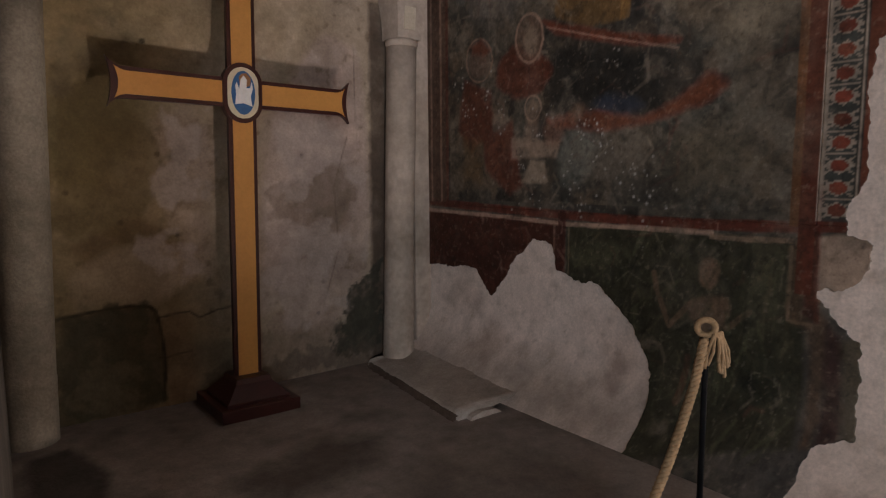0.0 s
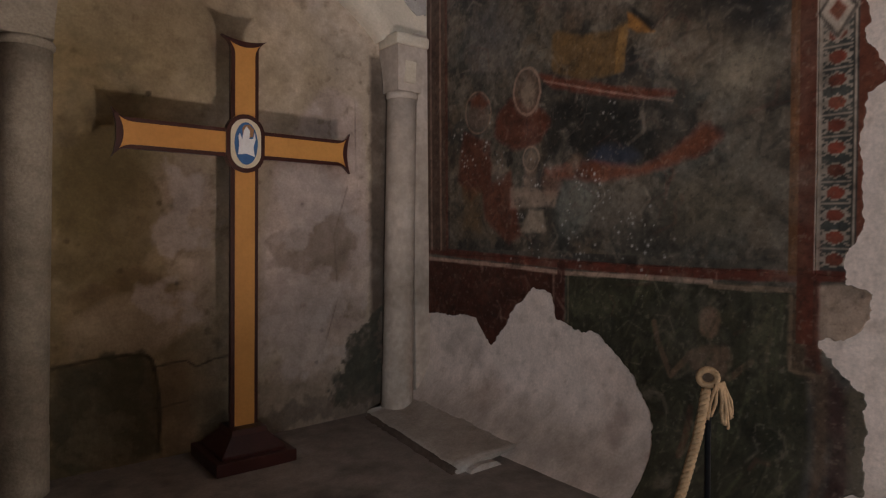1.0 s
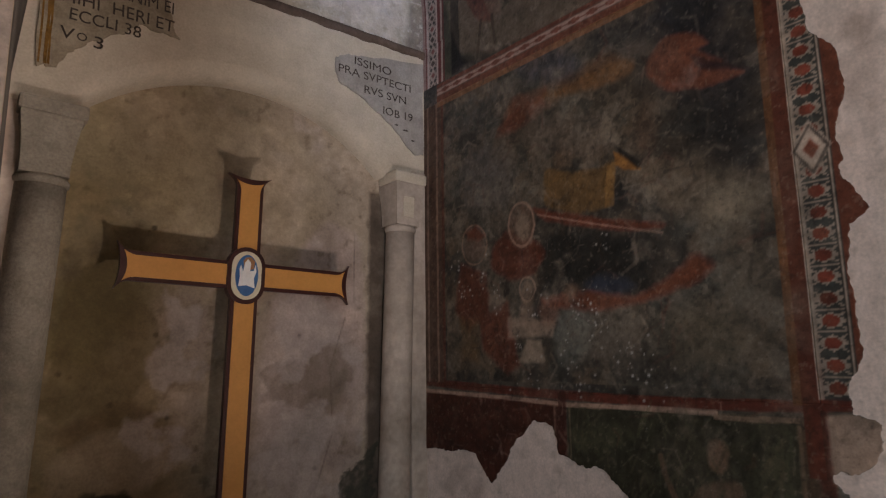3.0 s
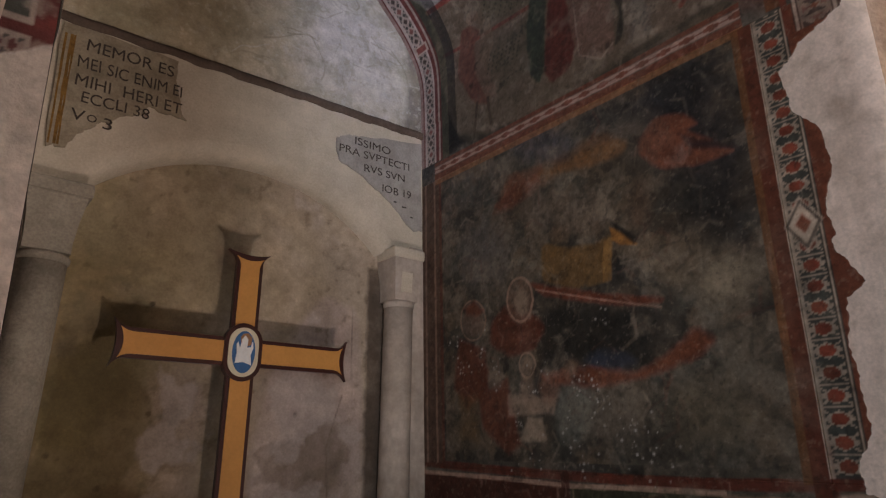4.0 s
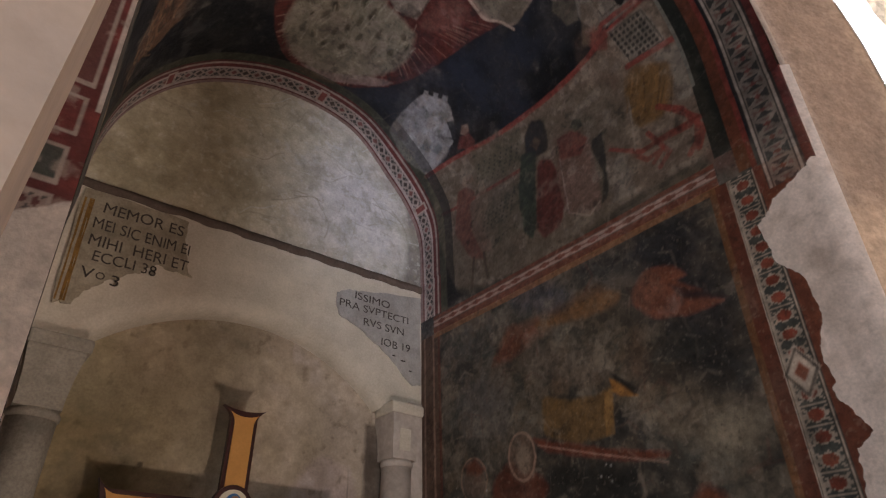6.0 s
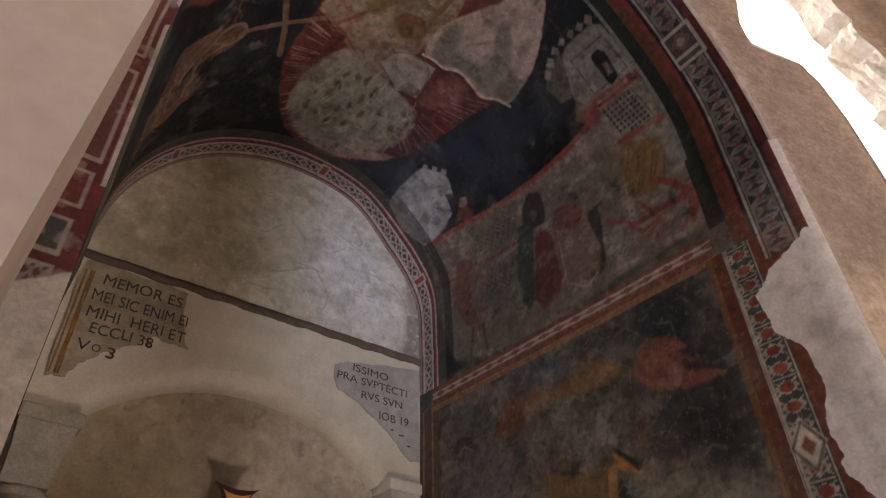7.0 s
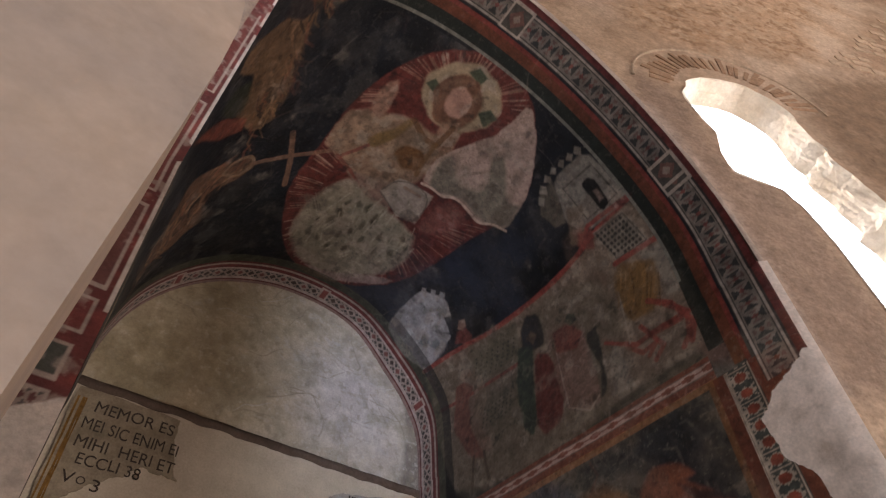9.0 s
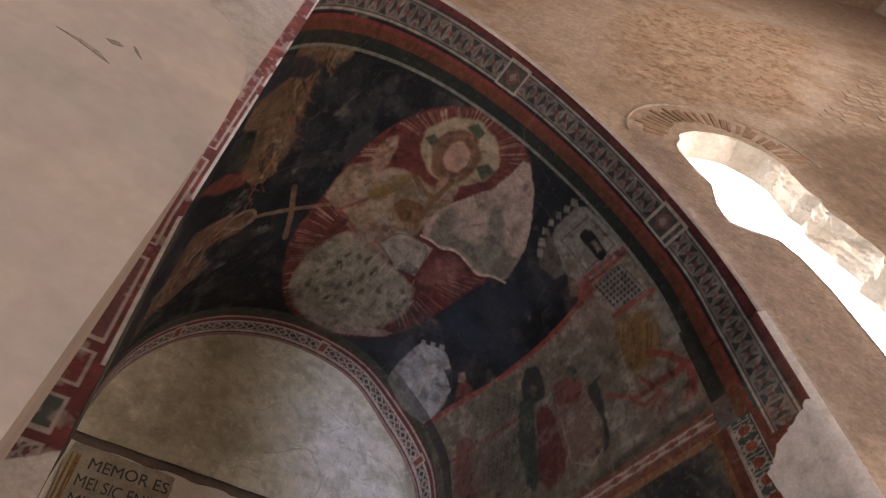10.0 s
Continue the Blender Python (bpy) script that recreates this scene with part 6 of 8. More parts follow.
art.line([(2.74, 4.99), (2.61, 4.72)], 0.014, (0.25, 0.145, 0.05), 0.6)
art.line([(2.77, 4.94), (2.71, 4.65)], 0.014, (0.13, 0.07, 0.025), 0.7)
art.line([(2.83, 4.93), (2.69, 4.67)], 0.014, (0.25, 0.145, 0.05), 0.6)
art.line([(2.86, 4.89), (2.75, 4.62)], 0.014, (0.25, 0.145, 0.05), 0.6)
art.line([(2.89, 4.85), (2.79, 4.59)], 0.014, (0.13, 0.07, 0.025), 0.7)
art.line([(2.91, 4.79), (2.81, 4.58)], 0.014, (0.13, 0.07, 0.025), 0.7)
art.line([(2.97, 4.79), (2.89, 4.52)], 0.014, (0.13, 0.07, 0.025), 0.7)
art.line([(2.81, 4.63), (2.97, 4.49), (3.07, 4.26), (3.01, 4.14)], 0.045, (0.25, 0.05, 0.036), 0.9)
art.line([(2.37, 4.53), (2.61, 4.36), (2.83, 4.37), (3.09, 4.35)], 0.035, (0.25, 0.05, 0.036), 0.9)
art.line([(2.69, 4.47), (2.81, 4.23), (2.72, 4.16)], 0.04, (0.25, 0.05, 0.036), 0.9)
art.line([(2.61, 4.87), (2.57, 4.40)], 0.014, (0.3, 0.27, 0.23), 0.6)
art.poly([(2.62, 5.72), (2.76, 5.65), (2.60, 5.43), (2.44, 5.44)], (0.16, 0.12, 0.085), 0.7, 0.012)
art.poly([(2.56, 5.50), (2.69, 5.45), (2.61, 5.32), (2.49, 5.38)], (0.22, 0.06, 0.045), 0.8, 0.01)
art.mottle(5.0, (0.20, 0.18, 0.15), 0.66, 0.82, 0.45, 33.0)
art.mottle(11.0, (0.02, 0.02, 0.018), 0.64, 0.8, 0.45, 40.0)
# borders: along the corner, round the lunette, along the cornice, on the front edge
corner = (art.b < 3.8)
art.blend(slice(None), ((art.a < 0.27) & corner & (art.b > 1.37)) * 0.85, (0.105, 0.058, 0.042))
for v0, w, c in ((0.27, 0.018, (0.15, 0.035, 0.028)), (0.19, 0.012, (0.24, 0.16, 0.12)), (0.06, 0.014, (0.22, 0.15, 0.12))):
    art.blend(slice(None), ((np.abs(art.a - v0) < w) & corner & (art.b > 1.37)) * 0.7, c)
up = art.b > 3.98
K = 1.3
for v0, v1, c in ((-0.01, 0.035, (0.36, 0.25, 0.235)), (0.035, 0.052, (0.20, 0.045, 0.042)), (0.052, 0.072, (0.54, 0.46, 0.44)), (0.072, 0.158, (0.42, 0.36, 0.335)), (0.158, 0.176, (0.54, 0.46, 0.44)), (0.176, 0.208, (0.20, 0.045, 0.04)), (0.208, 0.226, (0.40, 0.33, 0.30)), (0.226, 0.245, (0.16, 0.04, 0.034))):
    art.blend(slice(None), ((art.a >= v0 * K) & (art.a < v1 * K) & up) * 0.9, c)
q, w = np.abs((art.b / 0.115) % 1.0 - 0.5) * 2, np.abs(art.a - 0.115 * K) / (0.043 * K)
art.blend(slice(None), ((q + w > 1.08) & (np.abs(q - w) > 0.12) & (w < 0.97) & up) * 0.9, (0.05, 0.055, 0.055))
art.blend(slice(None), ((q + w < 0.55) & up) * 0.85, np.array((0.20, 0.05, 0.045)))
art.blend(slice(None), ((q + w < 0.55) & up & (np.floor(art.b / 0.115) % 2 == 0)) * 0.8, np.array((0.06, 0.065, 0.06)))
art.blend(slice(None), ((art.a > 0.318) & (art.a < 0.41) & up) * 0.75, (0.085, 0.092, 0.058))
art.blend(slice(None), ((art.a > 0.41) & (art.a < 0.52) & (art.b > 3.99) & (art.b < 6.3)) * 0.6, (0.014, 0.015, 0.016))
for u0 in (5.25, 6.85, 8.4):
    art.blend(slice(None), (np.abs(art.b - u0) < 0.05) * ((art.a > 0.08) & (art.a < 0.25)) * 0.9, (0.46, 0.38, 0.34))
    art.blend(slice(None), (np.abs(art.b - u0) < 0.03) * ((art.a > 0.105) & (art.a < 0.225)) * 0.9, (0.23, 0.035, 0.03))
span = (art.a > 0.2) & (art.a < 3.06)
art.blend(slice(None), ((art.b > 3.80) & (art.b < 3.975) & span) * 0.9, (0.20, 0.045, 0.036))
art.blend(slice(None), ((art.b > 3.86) & (art.b < 3.94) & span) * 0.9, (0.34, 0.25, 0.215))
marks = np.abs((art.a / 0.16) % 1.0 - 0.5) * 2
art.blend(slice(None), ((np.abs(art.b - 3.90) < 0.022 * marks) & span) * 0.9, (0.20, 0.045, 0.038))
art.blend(slice(None), ((np.abs(np.abs(art.b - 3.90) - 0.034) < 0.006) & span) * 0.8, (0.09, 0.06, 0.05))
art.blend(slice(None), ((art.b > 3.76) & (art.b < 3.81) & span) * 0.75, (0.26, 0.12, 0.05))
# upright border at the front of the wall
side = (art.b < 3.80)
art.blend(slice(None), ((art.a > 2.985) & (art.a < 3.035) & side & (art.b > 1.33)) * 0.85, (0.17, 0.065, 0.025))
art.blend(slice(None), ((art.a > 3.03) & (art.a < 3.10) & side & (art.b > 1.0)) * 0.9, (0.155, 0.03, 0.024))
art.band(art.b, (art.a - 3.19) / 0.09, ((art.b > 1.36) & side) * 0.95, 0.105)
art.blend(slice(None), ((art.a > 3.28) & side & (art.b > 1.36)) * 0.9, (0.20, 0.04, 0.03))
art.poly([(3.10, 2.58), (3.19, 2.73), (3.28, 2.58), (3.19, 2.43)], (0.42, 0.36, 0.31), 1.0, 0.006)
art.line([(3.11, 2.58), (3.19, 2.70), (3.27, 2.58), (3.19, 2.46), (3.11, 2.58)], 0.016, (0.06, 0.05, 0.045), 0.95)
art.poly([(3.15, 2.58), (3.19, 2.635), (3.23, 2.58), (3.19, 2.525)], (0.24, 0.05, 0.035), 1.0, 0.006)
# front edge of the vault
fz = art.b > 3.62
art.blend(slice(None), ((art.a > 3.08) & (art.a < 3.20) & (art.b > 4.0)) * 0.85, (0.026, 0.033, 0.026))
art.blend(slice(None), ((np.abs(art.a - 3.09) < 0.011) & (art.b > 4.6)) * 0.7, (0.22, 0.22, 0.19))
art.blend(slice(None), ((art.a > 3.20) & (art.a < 3.30) & (art.b > 3.82)) * 0.9, (0.155, 0.045, 0.019))
art.blend(slice(None), ((art.a > 3.27) & (art.a < 3.31) & fz) * 0.9, (0.20, 0.035, 0.028))
art.facets(art.b, (art.a - 3.435) / 0.115, fz * 0.9, 0.105)
for u0 in (5.34, 5.40, 7.00):
    box = np.maximum(np.abs(art.b - u0) / 0.10, np.abs(art.a - 3.435) / 0.115)
    loz = np.abs(art.b - u0) / 0.085 + np.abs(art.a - 3.435) / 0.095
    art.blend(slice(None), (box < 1) * 0.95, (0.34, 0.29, 0.25))
    art.blend(slice(None), (box < 0.8) * 0.95, (0.065, 0.06, 0.052))
    art.blend(slice(None), (loz < 0.85) * 0.8, (0.17, 0.075, 0.06))
    art.blend(slice(None), (loz < 0.4) * 0.8, (0.24, 0.20, 0.165))
art.blend(slice(None), ((art.a > 3.55) & fz) * 0.95, (0.15, 0.028, 0.026))
# smears of salts and soot over the dark ground of the vault
dark = np.clip((0.07 - art.col.mean(axis=2)) / 0.05, 0, 1) * (art.b > 5.3) * (art.a > 0.3) * (art.a < 3.05)
art.blend(slice(None), dark * np.clip((vnoise(art.a, art.b, 1.5, 5, 131.0) - 0.50) / 0.14, 0, 1) * 0.55, (0.055, 0.056, 0.062))
art.blend(slice(None), dark * np.clip((vnoise(art.a, art.b, 5.0, 5, 137.0) - 0.56) / 0.12, 0, 1) * 0.5, (0.085, 0.083, 0.082))
art.blend(slice(None), dark * np.clip((vnoise(art.a, art.b, 2.4, 4, 139.0) - 0.56) / 0.10, 0, 1) * 0.6, (0.006, 0.006, 0.008))
# worn pigment inside the oval and on the figures
bright = np.clip((art.col.mean(axis=2) - 0.08) / 0.08, 0, 1) * (art.b > 4.0) * (art.a > 0.3) * (art.a < 3.05)
art.blend(slice(None), bright * np.clip((vnoise(art.a, art.b, 6.0, 5, 143.0) - 0.55) / 0.10, 0, 1) * 0.42, (0.10, 0.075, 0.055))
art.blend(slice(None), bright * np.clip((vnoise(art.a, art.b, 10.0, 4, 149.0) - 0.58) / 0.08, 0, 1) * 0.38, (0.36, 0.31, 0.26))
# brush marks, scratches and chips
for i in range(900):
    x, z = mark.uniform(0.3, 3.05), mark.uniform(0.2, 9.3)
    t, ln = mark.uniform(0, math.pi), mark.uniform(0.03, 0.16)
    c = mark.choice(((0.26, 0.23, 0.19), (0.20, 0.17, 0.14), (0.018, 0.018, 0.018), (0.02, 0.02, 0.024), (0.14, 0.05, 0.04)))
    art.line([(x, z), (x + ln * math.cos(t), z + ln * math.sin(t)), (x + ln * 1.5 * math.cos(t + 0.5), z + ln * 1.5 * math.sin(t + 0.5))], mark.choice((0.008, 0.012, 0.02)), c, mark.uniform(0.12, 0.34) * (0.4 if z > 4 else 1.0))
# blue-grey mottling round the pale tower, fading outwards
art.blend(slice(None), np.clip((vnoise(art.a, art.b, 5.0, 4, 90.0) - 0.42) / 0.25, 0, 1) * np.clip(1 - np.hypot(art.a - 0.95, (art.b - 6.1) * 1.3) / 0.9, 0, 1) * 0.5, (0.085, 0.10, 0.14))
speck = vnoise(art.a, art.b, 34, 2, 71.0)
art.col *= (0.78 + 0.44 * speck)[..., None]
art.col *= (0.82 + 0.36 * vnoise(art.a, art.b, 12, 4, 77.0))[..., None]
# all colours faded together by age
grey = art.col.mean(axis=2, keepdims=True)
art.col = art.col + np.where(art.b > 3.9, 0.08, 0.10)[..., None] * (grey * np.array((1.08, 1.0, 0.90)) - art.col)
ruddy = np.clip(art.col[..., 0] / (art.col[..., 1] + 1e-4) - 1.8, 0, 1.5)[..., None] * (art.b < 4.0)[..., None]
art.col *= 1 - ruddy * np.array((0.13, 0.0, 0.16))
# colours of the vault taken darker than those of the wall below
vault_part = np.clip((art.b - 3.9) / 0.3, 0, 1)[..., None]
lum = art.col.mean(axis=2, keepdims=True)
art.col = art.col * (1.12 - 0.27 * vault_part) * (1 - 0.3 * vault_part * np.clip((0.10 - lum) / 0.08, 0, 1)) + 0.004 * (1 - vault_part)
haze = np.clip((vnoise(art.a, art.b, 3.0, 4, 51.0) - 0.60) / 0.25, 0, 1)
art.blend(slice(None), haze * np.where(art.b < 4.0, 0.28, 0.08), (0.22, 0.195, 0.165))
fleck = vnoise(art.a, art.b, 48, 2, 95.0)
art.blend(slice(None), np.clip((fleck - 0.72) / 0.08, 0, 1) * np.where(art.b > 4.0, 0.07, 0.2), (0.30, 0.27, 0.235))
art.blend(slice(None), np.clip((0.27 - fleck) / 0.08, 0, 1) * 0.3, (0.015, 0.014, 0.013))
for i in range(70):
    x, z = mark.uniform(0.3, 3.1), mark.uniform(1.4, 9.0)
    t, pts = mark.uniform(0, 6.3), [(x, z)]
    for k in range(7):
        t += mark.gauss(0, 0.5)
        pts.append((pts[-1][0] + 0.07 * math.cos(t), pts[-1][1] + 0.07 * math.sin(t)))
    art.line(pts, 0.005, mark.choice(((0.26, 0.23, 0.20), (0.02, 0.018, 0.016))), 0.22)
# contrast raised: picture field lowered a little, darker pigments deepened
art.col *= np.where((art.b < 3.8) & (art.b > 1.33) & (art.a < 3.0), 0.9, 1.0)[..., None]
deep = np.where(art.b < 3.8, 0.30, np.where(art.b < 5.6, 0.22, 0.12))[..., None]
lum = art.col.mean(axis=2, keepdims=True)
art.col *= np.clip(lum / 0.125, 0.15, 1.35) ** deep
# dark pigments round the tower tinted blue
blue = np.clip((art.b - 4.0) / 0.5, 0, 1) * np.clip((0.05 - art.col.mean(axis=2)) / 0.04, 0, 1) * np.clip(1.25 - np.hypot(art.a - 1.2, (art.b - 5.9) * 0.8) / 1.5, 0, 1)
art.blend(slice(None), blue * 0.45 * np.clip((vnoise(art.a, art.b, 3.5, 4, 44.0) - 0.35) / 0.3, 0, 1), (0.040, 0.052, 0.085))
art.col *= np.where((art.b < 3.8)[..., None], np.array((1.07, 0.98, 0.89)), np.array((1.05, 0.98, 0.94)))
# white specks painted for the glints of light on the fresco
for cx, cz, n, spread in ((1.71, 1.86, 22, 0.11), (1.81, 1.78, 14, 0.08), (2.02, 1.56, 16, 0.11), (2.13, 1.54, 8, 0.08), (0.44, 2.30, 12, 0.08), (0.54, 2.08, 14, 0.11), (0.74, 2.23, 8, 0.08), (1.13, 1.63, 10, 0.08), (1.58, 1.55, 12, 0.13), (1.92, 2.29, 6, 0.05), (1.32, 1.94, 10, 0.11), (2.19, 1.35, 10, 0.16), (1.22, 1.37, 10, 0.16), (1.68, 1.40, 10, 0.13), (0.89, 1.99, 10, 0.10)):
    for i in range(n):
        art.dot((cx + random.gauss(0, spread * 0.5), cz + random.gauss(0, spread * 0.8)), random.choice((0.003, 0.004, 0.005, 0.008)), (0.60, 0.58, 0.55), random.uniform(0.3, 0.85))

rough_edge = (vnoise(art.a, art.b, 9, 4, 2.0) - 0.5) * 0.05 + (vnoise(art.a, art.b, 30, 2, 6.0) - 0.5) * 0.02
LOSS_LOW = [(-0.2, 0.83), (0.31, 0.85), (0.60, 0.86), (0.80, 0.66), (0.89, 0.78), (1.08, 1.0), (1.25, 1.14), (1.41, 1.11), (1.47, 0.94), (1.68, 0.88), (1.82, 0.88), (2.04, 0.70), (2.20, 0.49), (2.26, 0.30), (2.32, -0.2), (-0.2, -0.2)]
LOSS_FRONT = [(3.58, 3.70), (3.33, 3.56), (3.21, 3.44), (3.24, 3.19), (3.34, 3.05), (3.36, 2.87), (3.31, 2.64), (3.31, 2.41), (3.41, 2.24), (3.31, 2.18), (3.29, 1.92), (3.32, 1.60), (3.24, 1.47), (3.24, 1.31),
              (3.36, 1.27), (3.35, 1.15), (3.24, 1.05), (3.13, 1.02), (3.19, 0.91), (3.32, 0.80), (3.34, 0.34), (3.17, 0.27), (3.12, -0.1), (3.9, -0.1), (3.9, 3.70)]
field = np.maximum(-poly_distance(art.a, art.b, LOSS_LOW), -poly_distance(art.a, art.b, LOSS_FRONT)) + rough_edge
split = int(np.searchsorted(art.bv, SPRING))


def sub_canvas(cv, j0, j1):
    c = Canvas(0, 1, 0, 1, 0.5, (0, 0, 0))
    c.a, c.b, c.col = cv.a[j0:j1], cv.b[j0:j1], cv.col[j0:j1]
    c.av, c.bv, c.na, c.nb = cv.av, cv.bv[j0:j1], cv.na, j1 - j0
    return c


def on_fresco(a, b):
    p = on_side(a, b)
    p[..., 0] -= 0.010 + 0.004 * (vnoise(a, b, 5, 3, 1.0) - 0.5) * np.clip((SPRING - b) / 0.2, 0, 1)
    return p


def on_vault(a, b):
    t = (b - SPRING) / MEAN_R
    y = -a
    cx, r = cone(y)
    r = r + 0.02 * (vnoise(a, b, 1.2, 3, 9.0) - 0.5) * np.clip((b - SPRING) / 0.3, 0, 1)
    k = np.clip((1.3 - t) / 0.5, 0, 1)
    r = r - 0.125 * k * k * (3 - 2 * k) * np.clip(1 - a / 0.9, 0, 1)      # flatter haunch beside the lunette
    x = cx + r * np.cos(t)
    x = np.where(t < 1.0, -0.016 - np.log1p(np.exp(np.clip((-0.016 - x) / 0.03, -30, 30))) * 0.03, x)
    return np.stack([x, y, SPRING + r * np.sin(t)], -1)


def patch(cv, j0, j1, i0, i1):
    c = sub_canvas(cv, j0, j1)
    c.a, c.b, c.col, c.av, c.na = c.a[:, i0:i1], c.b[:, i0:i1], c.col[:, i0:i1], cv.av[i0:i1], i1 - i0
    return c


wall_art = empty("wall_fresco")
jm, im = int(np.searchsorted(art.bv, 1.335)), int(np.searchsorted(art.av, 3.10))
jt = int(np.searchsorted(art.bv, 3.80))
for nm, j0, j1, i0, i1, words in (("picture", jm, jt, 0, im, "dark scene with red and ochre shapes"), ("lower_register", 0, jm, 0, art.na - 1, "maroon and green painted panels"), ("upright_border", jm, jt, im, art.na - 1, "inlay-patterned border with red edges"), ("cornice_band", jt, split, 0, art.na - 1, "red and white patterned band")):
    ob = painted_panel(nm, patch(art, j0, j1 + 1, i0, i1 + 1), on_fresco, M_FRESCO, wall_art, field[j0:j1 + 1, i0:i1 + 1], (0.014, 0, 0))
    ob["label"] = words
tagged(wall_art, "faded dark fresco with red and ochre shapes, partly lost", "fresco")
vault = painted_panel("ceiling_vault", sub_canvas(art, split - 4, art.nb), on_vault, M_FRESCO)
tagged(vault, "dark blue painted barrel vault with a red oval and patterned borders", "vault", kind="structure")

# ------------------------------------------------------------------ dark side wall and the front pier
# whole wall coloured dark brown to stand for the shade on it
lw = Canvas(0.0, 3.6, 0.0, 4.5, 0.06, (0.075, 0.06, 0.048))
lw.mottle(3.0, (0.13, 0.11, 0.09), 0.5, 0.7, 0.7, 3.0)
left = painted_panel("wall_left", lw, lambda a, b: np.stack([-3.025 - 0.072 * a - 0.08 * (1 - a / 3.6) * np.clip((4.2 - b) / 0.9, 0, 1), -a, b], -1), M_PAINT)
tagged(left, "plaster side wall with its shade put into a dark brown colour", "wall", kind="structure")
strip = Canvas(-3.80, -3.285, 0.0, 4.7, 0.1, (0.62, 0.53, 0.46))
strip.av = np.concatenate([np.linspace(-3.80, -3.63, 9), np.linspace(-3.62, -3.285, 113)])
strip.bv = np.concatenate([np.linspace(0.0, 1.68, 30), np.linspace(1.70, 3.3, 540), np.linspace(3.31, 4.7, 120)])
strip.na, strip.nb = len(strip.av), len(strip.bv)
strip.a, strip.b = np.meshgrid(strip.av, strip.bv)
strip.col = np.zeros((strip.nb, strip.na, 3)) + np.array((0.62, 0.53, 0.46))
strip.mottle(3.0, (0.50, 0.42, 0.35), 0.5, 0.75, 0.6, 3.0)
edge = strip.b - (2.035 + 0.7 * (strip.a + 3.296)) - (vnoise(strip.a, strip.b, 25, 3) - 0.5) * 0.02
red = np.clip(edge / 0.004, 0, 1)
strip.blend(slice(None), red, (0.125, 0.03, 0.027))
strip.blend(slice(None), red * np.clip((vnoise(strip.a, strip.b, 18, 3, 4.0) - 0.55) / 0.2, 0, 1) * 0.6, (0.28, 0.06, 0.05))


def inlay(x0, x1, z0, z1, color, rim=0.007):
    s = red * ((strip.a > x0) & (strip.a < x1) & (strip.b > z0) & (strip.b < z1))
    strip.blend(slice(None), s * 0.9, (0.42, 0.34, 0.29))
    s = red * ((strip.a > x0 + rim) & (strip.a < x1 - rim) & (strip.b > z0 + rim) & (strip.b < z1 - rim))
    strip.blend(slice(None), s * 0.95, color)


for dx in (0.0, -0.105):
    inlay(-3.362 + dx, -3.306 + dx, 2.062, 2.126, (0.06, 0.065, 0.055))
    inlay(-3.365 + dx, -3.303 + dx, 2.146, 2.218, (0.17, 0.028, 0.024))
    inlay(-3.365 + dx, -3.300 + dx, 2.240, 2.46, (0.15, 0.05, 0.045))
    inlay(-3.362 + dx, -3.306 + dx, 1.96, 2.045, (0.30, 0.22, 0.19))
    q, w = np.abs(((strip.a - dx) / 0.0155) % 1.0 - 0.5) * 2, np.abs((strip.b / 0.024) % 1.0 - 0.5) * 2
    zone = red * ((strip.a > -3.356 + dx) & (strip.a < -3.312 + dx) & (strip.b > 1.966) & (strip.b < 2.04))
    strip.blend(slice(None), zone * (q + w < 0.75) * 0.9, (0.12, 0.028, 0.026))
    strip.blend(slice(None), zone * (q + w > 1.45) * 0.9, (0.06, 0.055, 0.05))
    inlay(-3.360 + dx, -3.300 + dx, 2.50, 2.85, (0.17, 0.035, 0.03))
    inlay(-3.355 + dx, -3.300 + dx, 2.90, 3.4, (0.15, 0.03, 0.026))
strip.blend(slice(None), (np.abs(strip.a + 3.2875) < 0.004) * (strip.b > 2.2) * (vnoise(strip.a, strip.b, 6, 2) > 0.35) * 0.9, (0.60, 0.52, 0.46))
worn = red * np.clip((vnoise(strip.a, strip.b, 30, 4, 9.0) - 0.56) / 0.1, 0, 1)
strip.blend(slice(None), worn * 0.55, (0.40, 0.32, 0.27))
strip.col *= (0.8 + 0.4 * vnoise(strip.a, strip.b, 40, 4, 5.0))[..., None]
lost = red * (strip.a < -3.33) * np.clip((strip.b - 2.95) / 0.2 + (vnoise(strip.a, strip.b, 9, 3) - 0.5) * 1.5, 0, 1)
strip.blend(slice(None), lost * 0.95, (0.36, 0.27, 0.21))
face = painted_panel("wall_front_pier", strip, lambda a, b: np.stack([a + 0.083 * np.clip((b - 2.6) / 1.6, 0, 1.2), -3.60 - 0 * a, b], -1), M_BORDER)
tagged(face, "white plastered pier with a worn red painted border", "pier", kind="structure")
tagged(part("wall_pier_core", bm_box((-5.2, -3.585, 0), (-3.30, -3.0, 7.5)), M_WHITE), "white plastered mass of the front pier", "pier", kind="structure")

# near pier with a rounded shoulder, close beside the way
outline = [(-3.364, 0.0), (-3.358, 1.2), (-3.354, 1.75), (-3.342, 1.95), (-3.330, 2.15), (-3.322, 2.32), (-3.321, 2.43), (-3.329, 2.52), (-3.350, 2.585), (-3.39, 2.635), (-3.45, 2.668), (-3.54, 2.69), (-5.4, 2.72), (-5.4, 0.0)]
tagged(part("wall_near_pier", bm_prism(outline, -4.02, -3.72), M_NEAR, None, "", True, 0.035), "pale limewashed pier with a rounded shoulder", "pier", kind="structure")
near = bpy.data.objects["wall_near_pier"]
for p in near.data.polygons:
    p.use_smooth = abs(p.normal.y) < 0.9 and p.area < 0.05
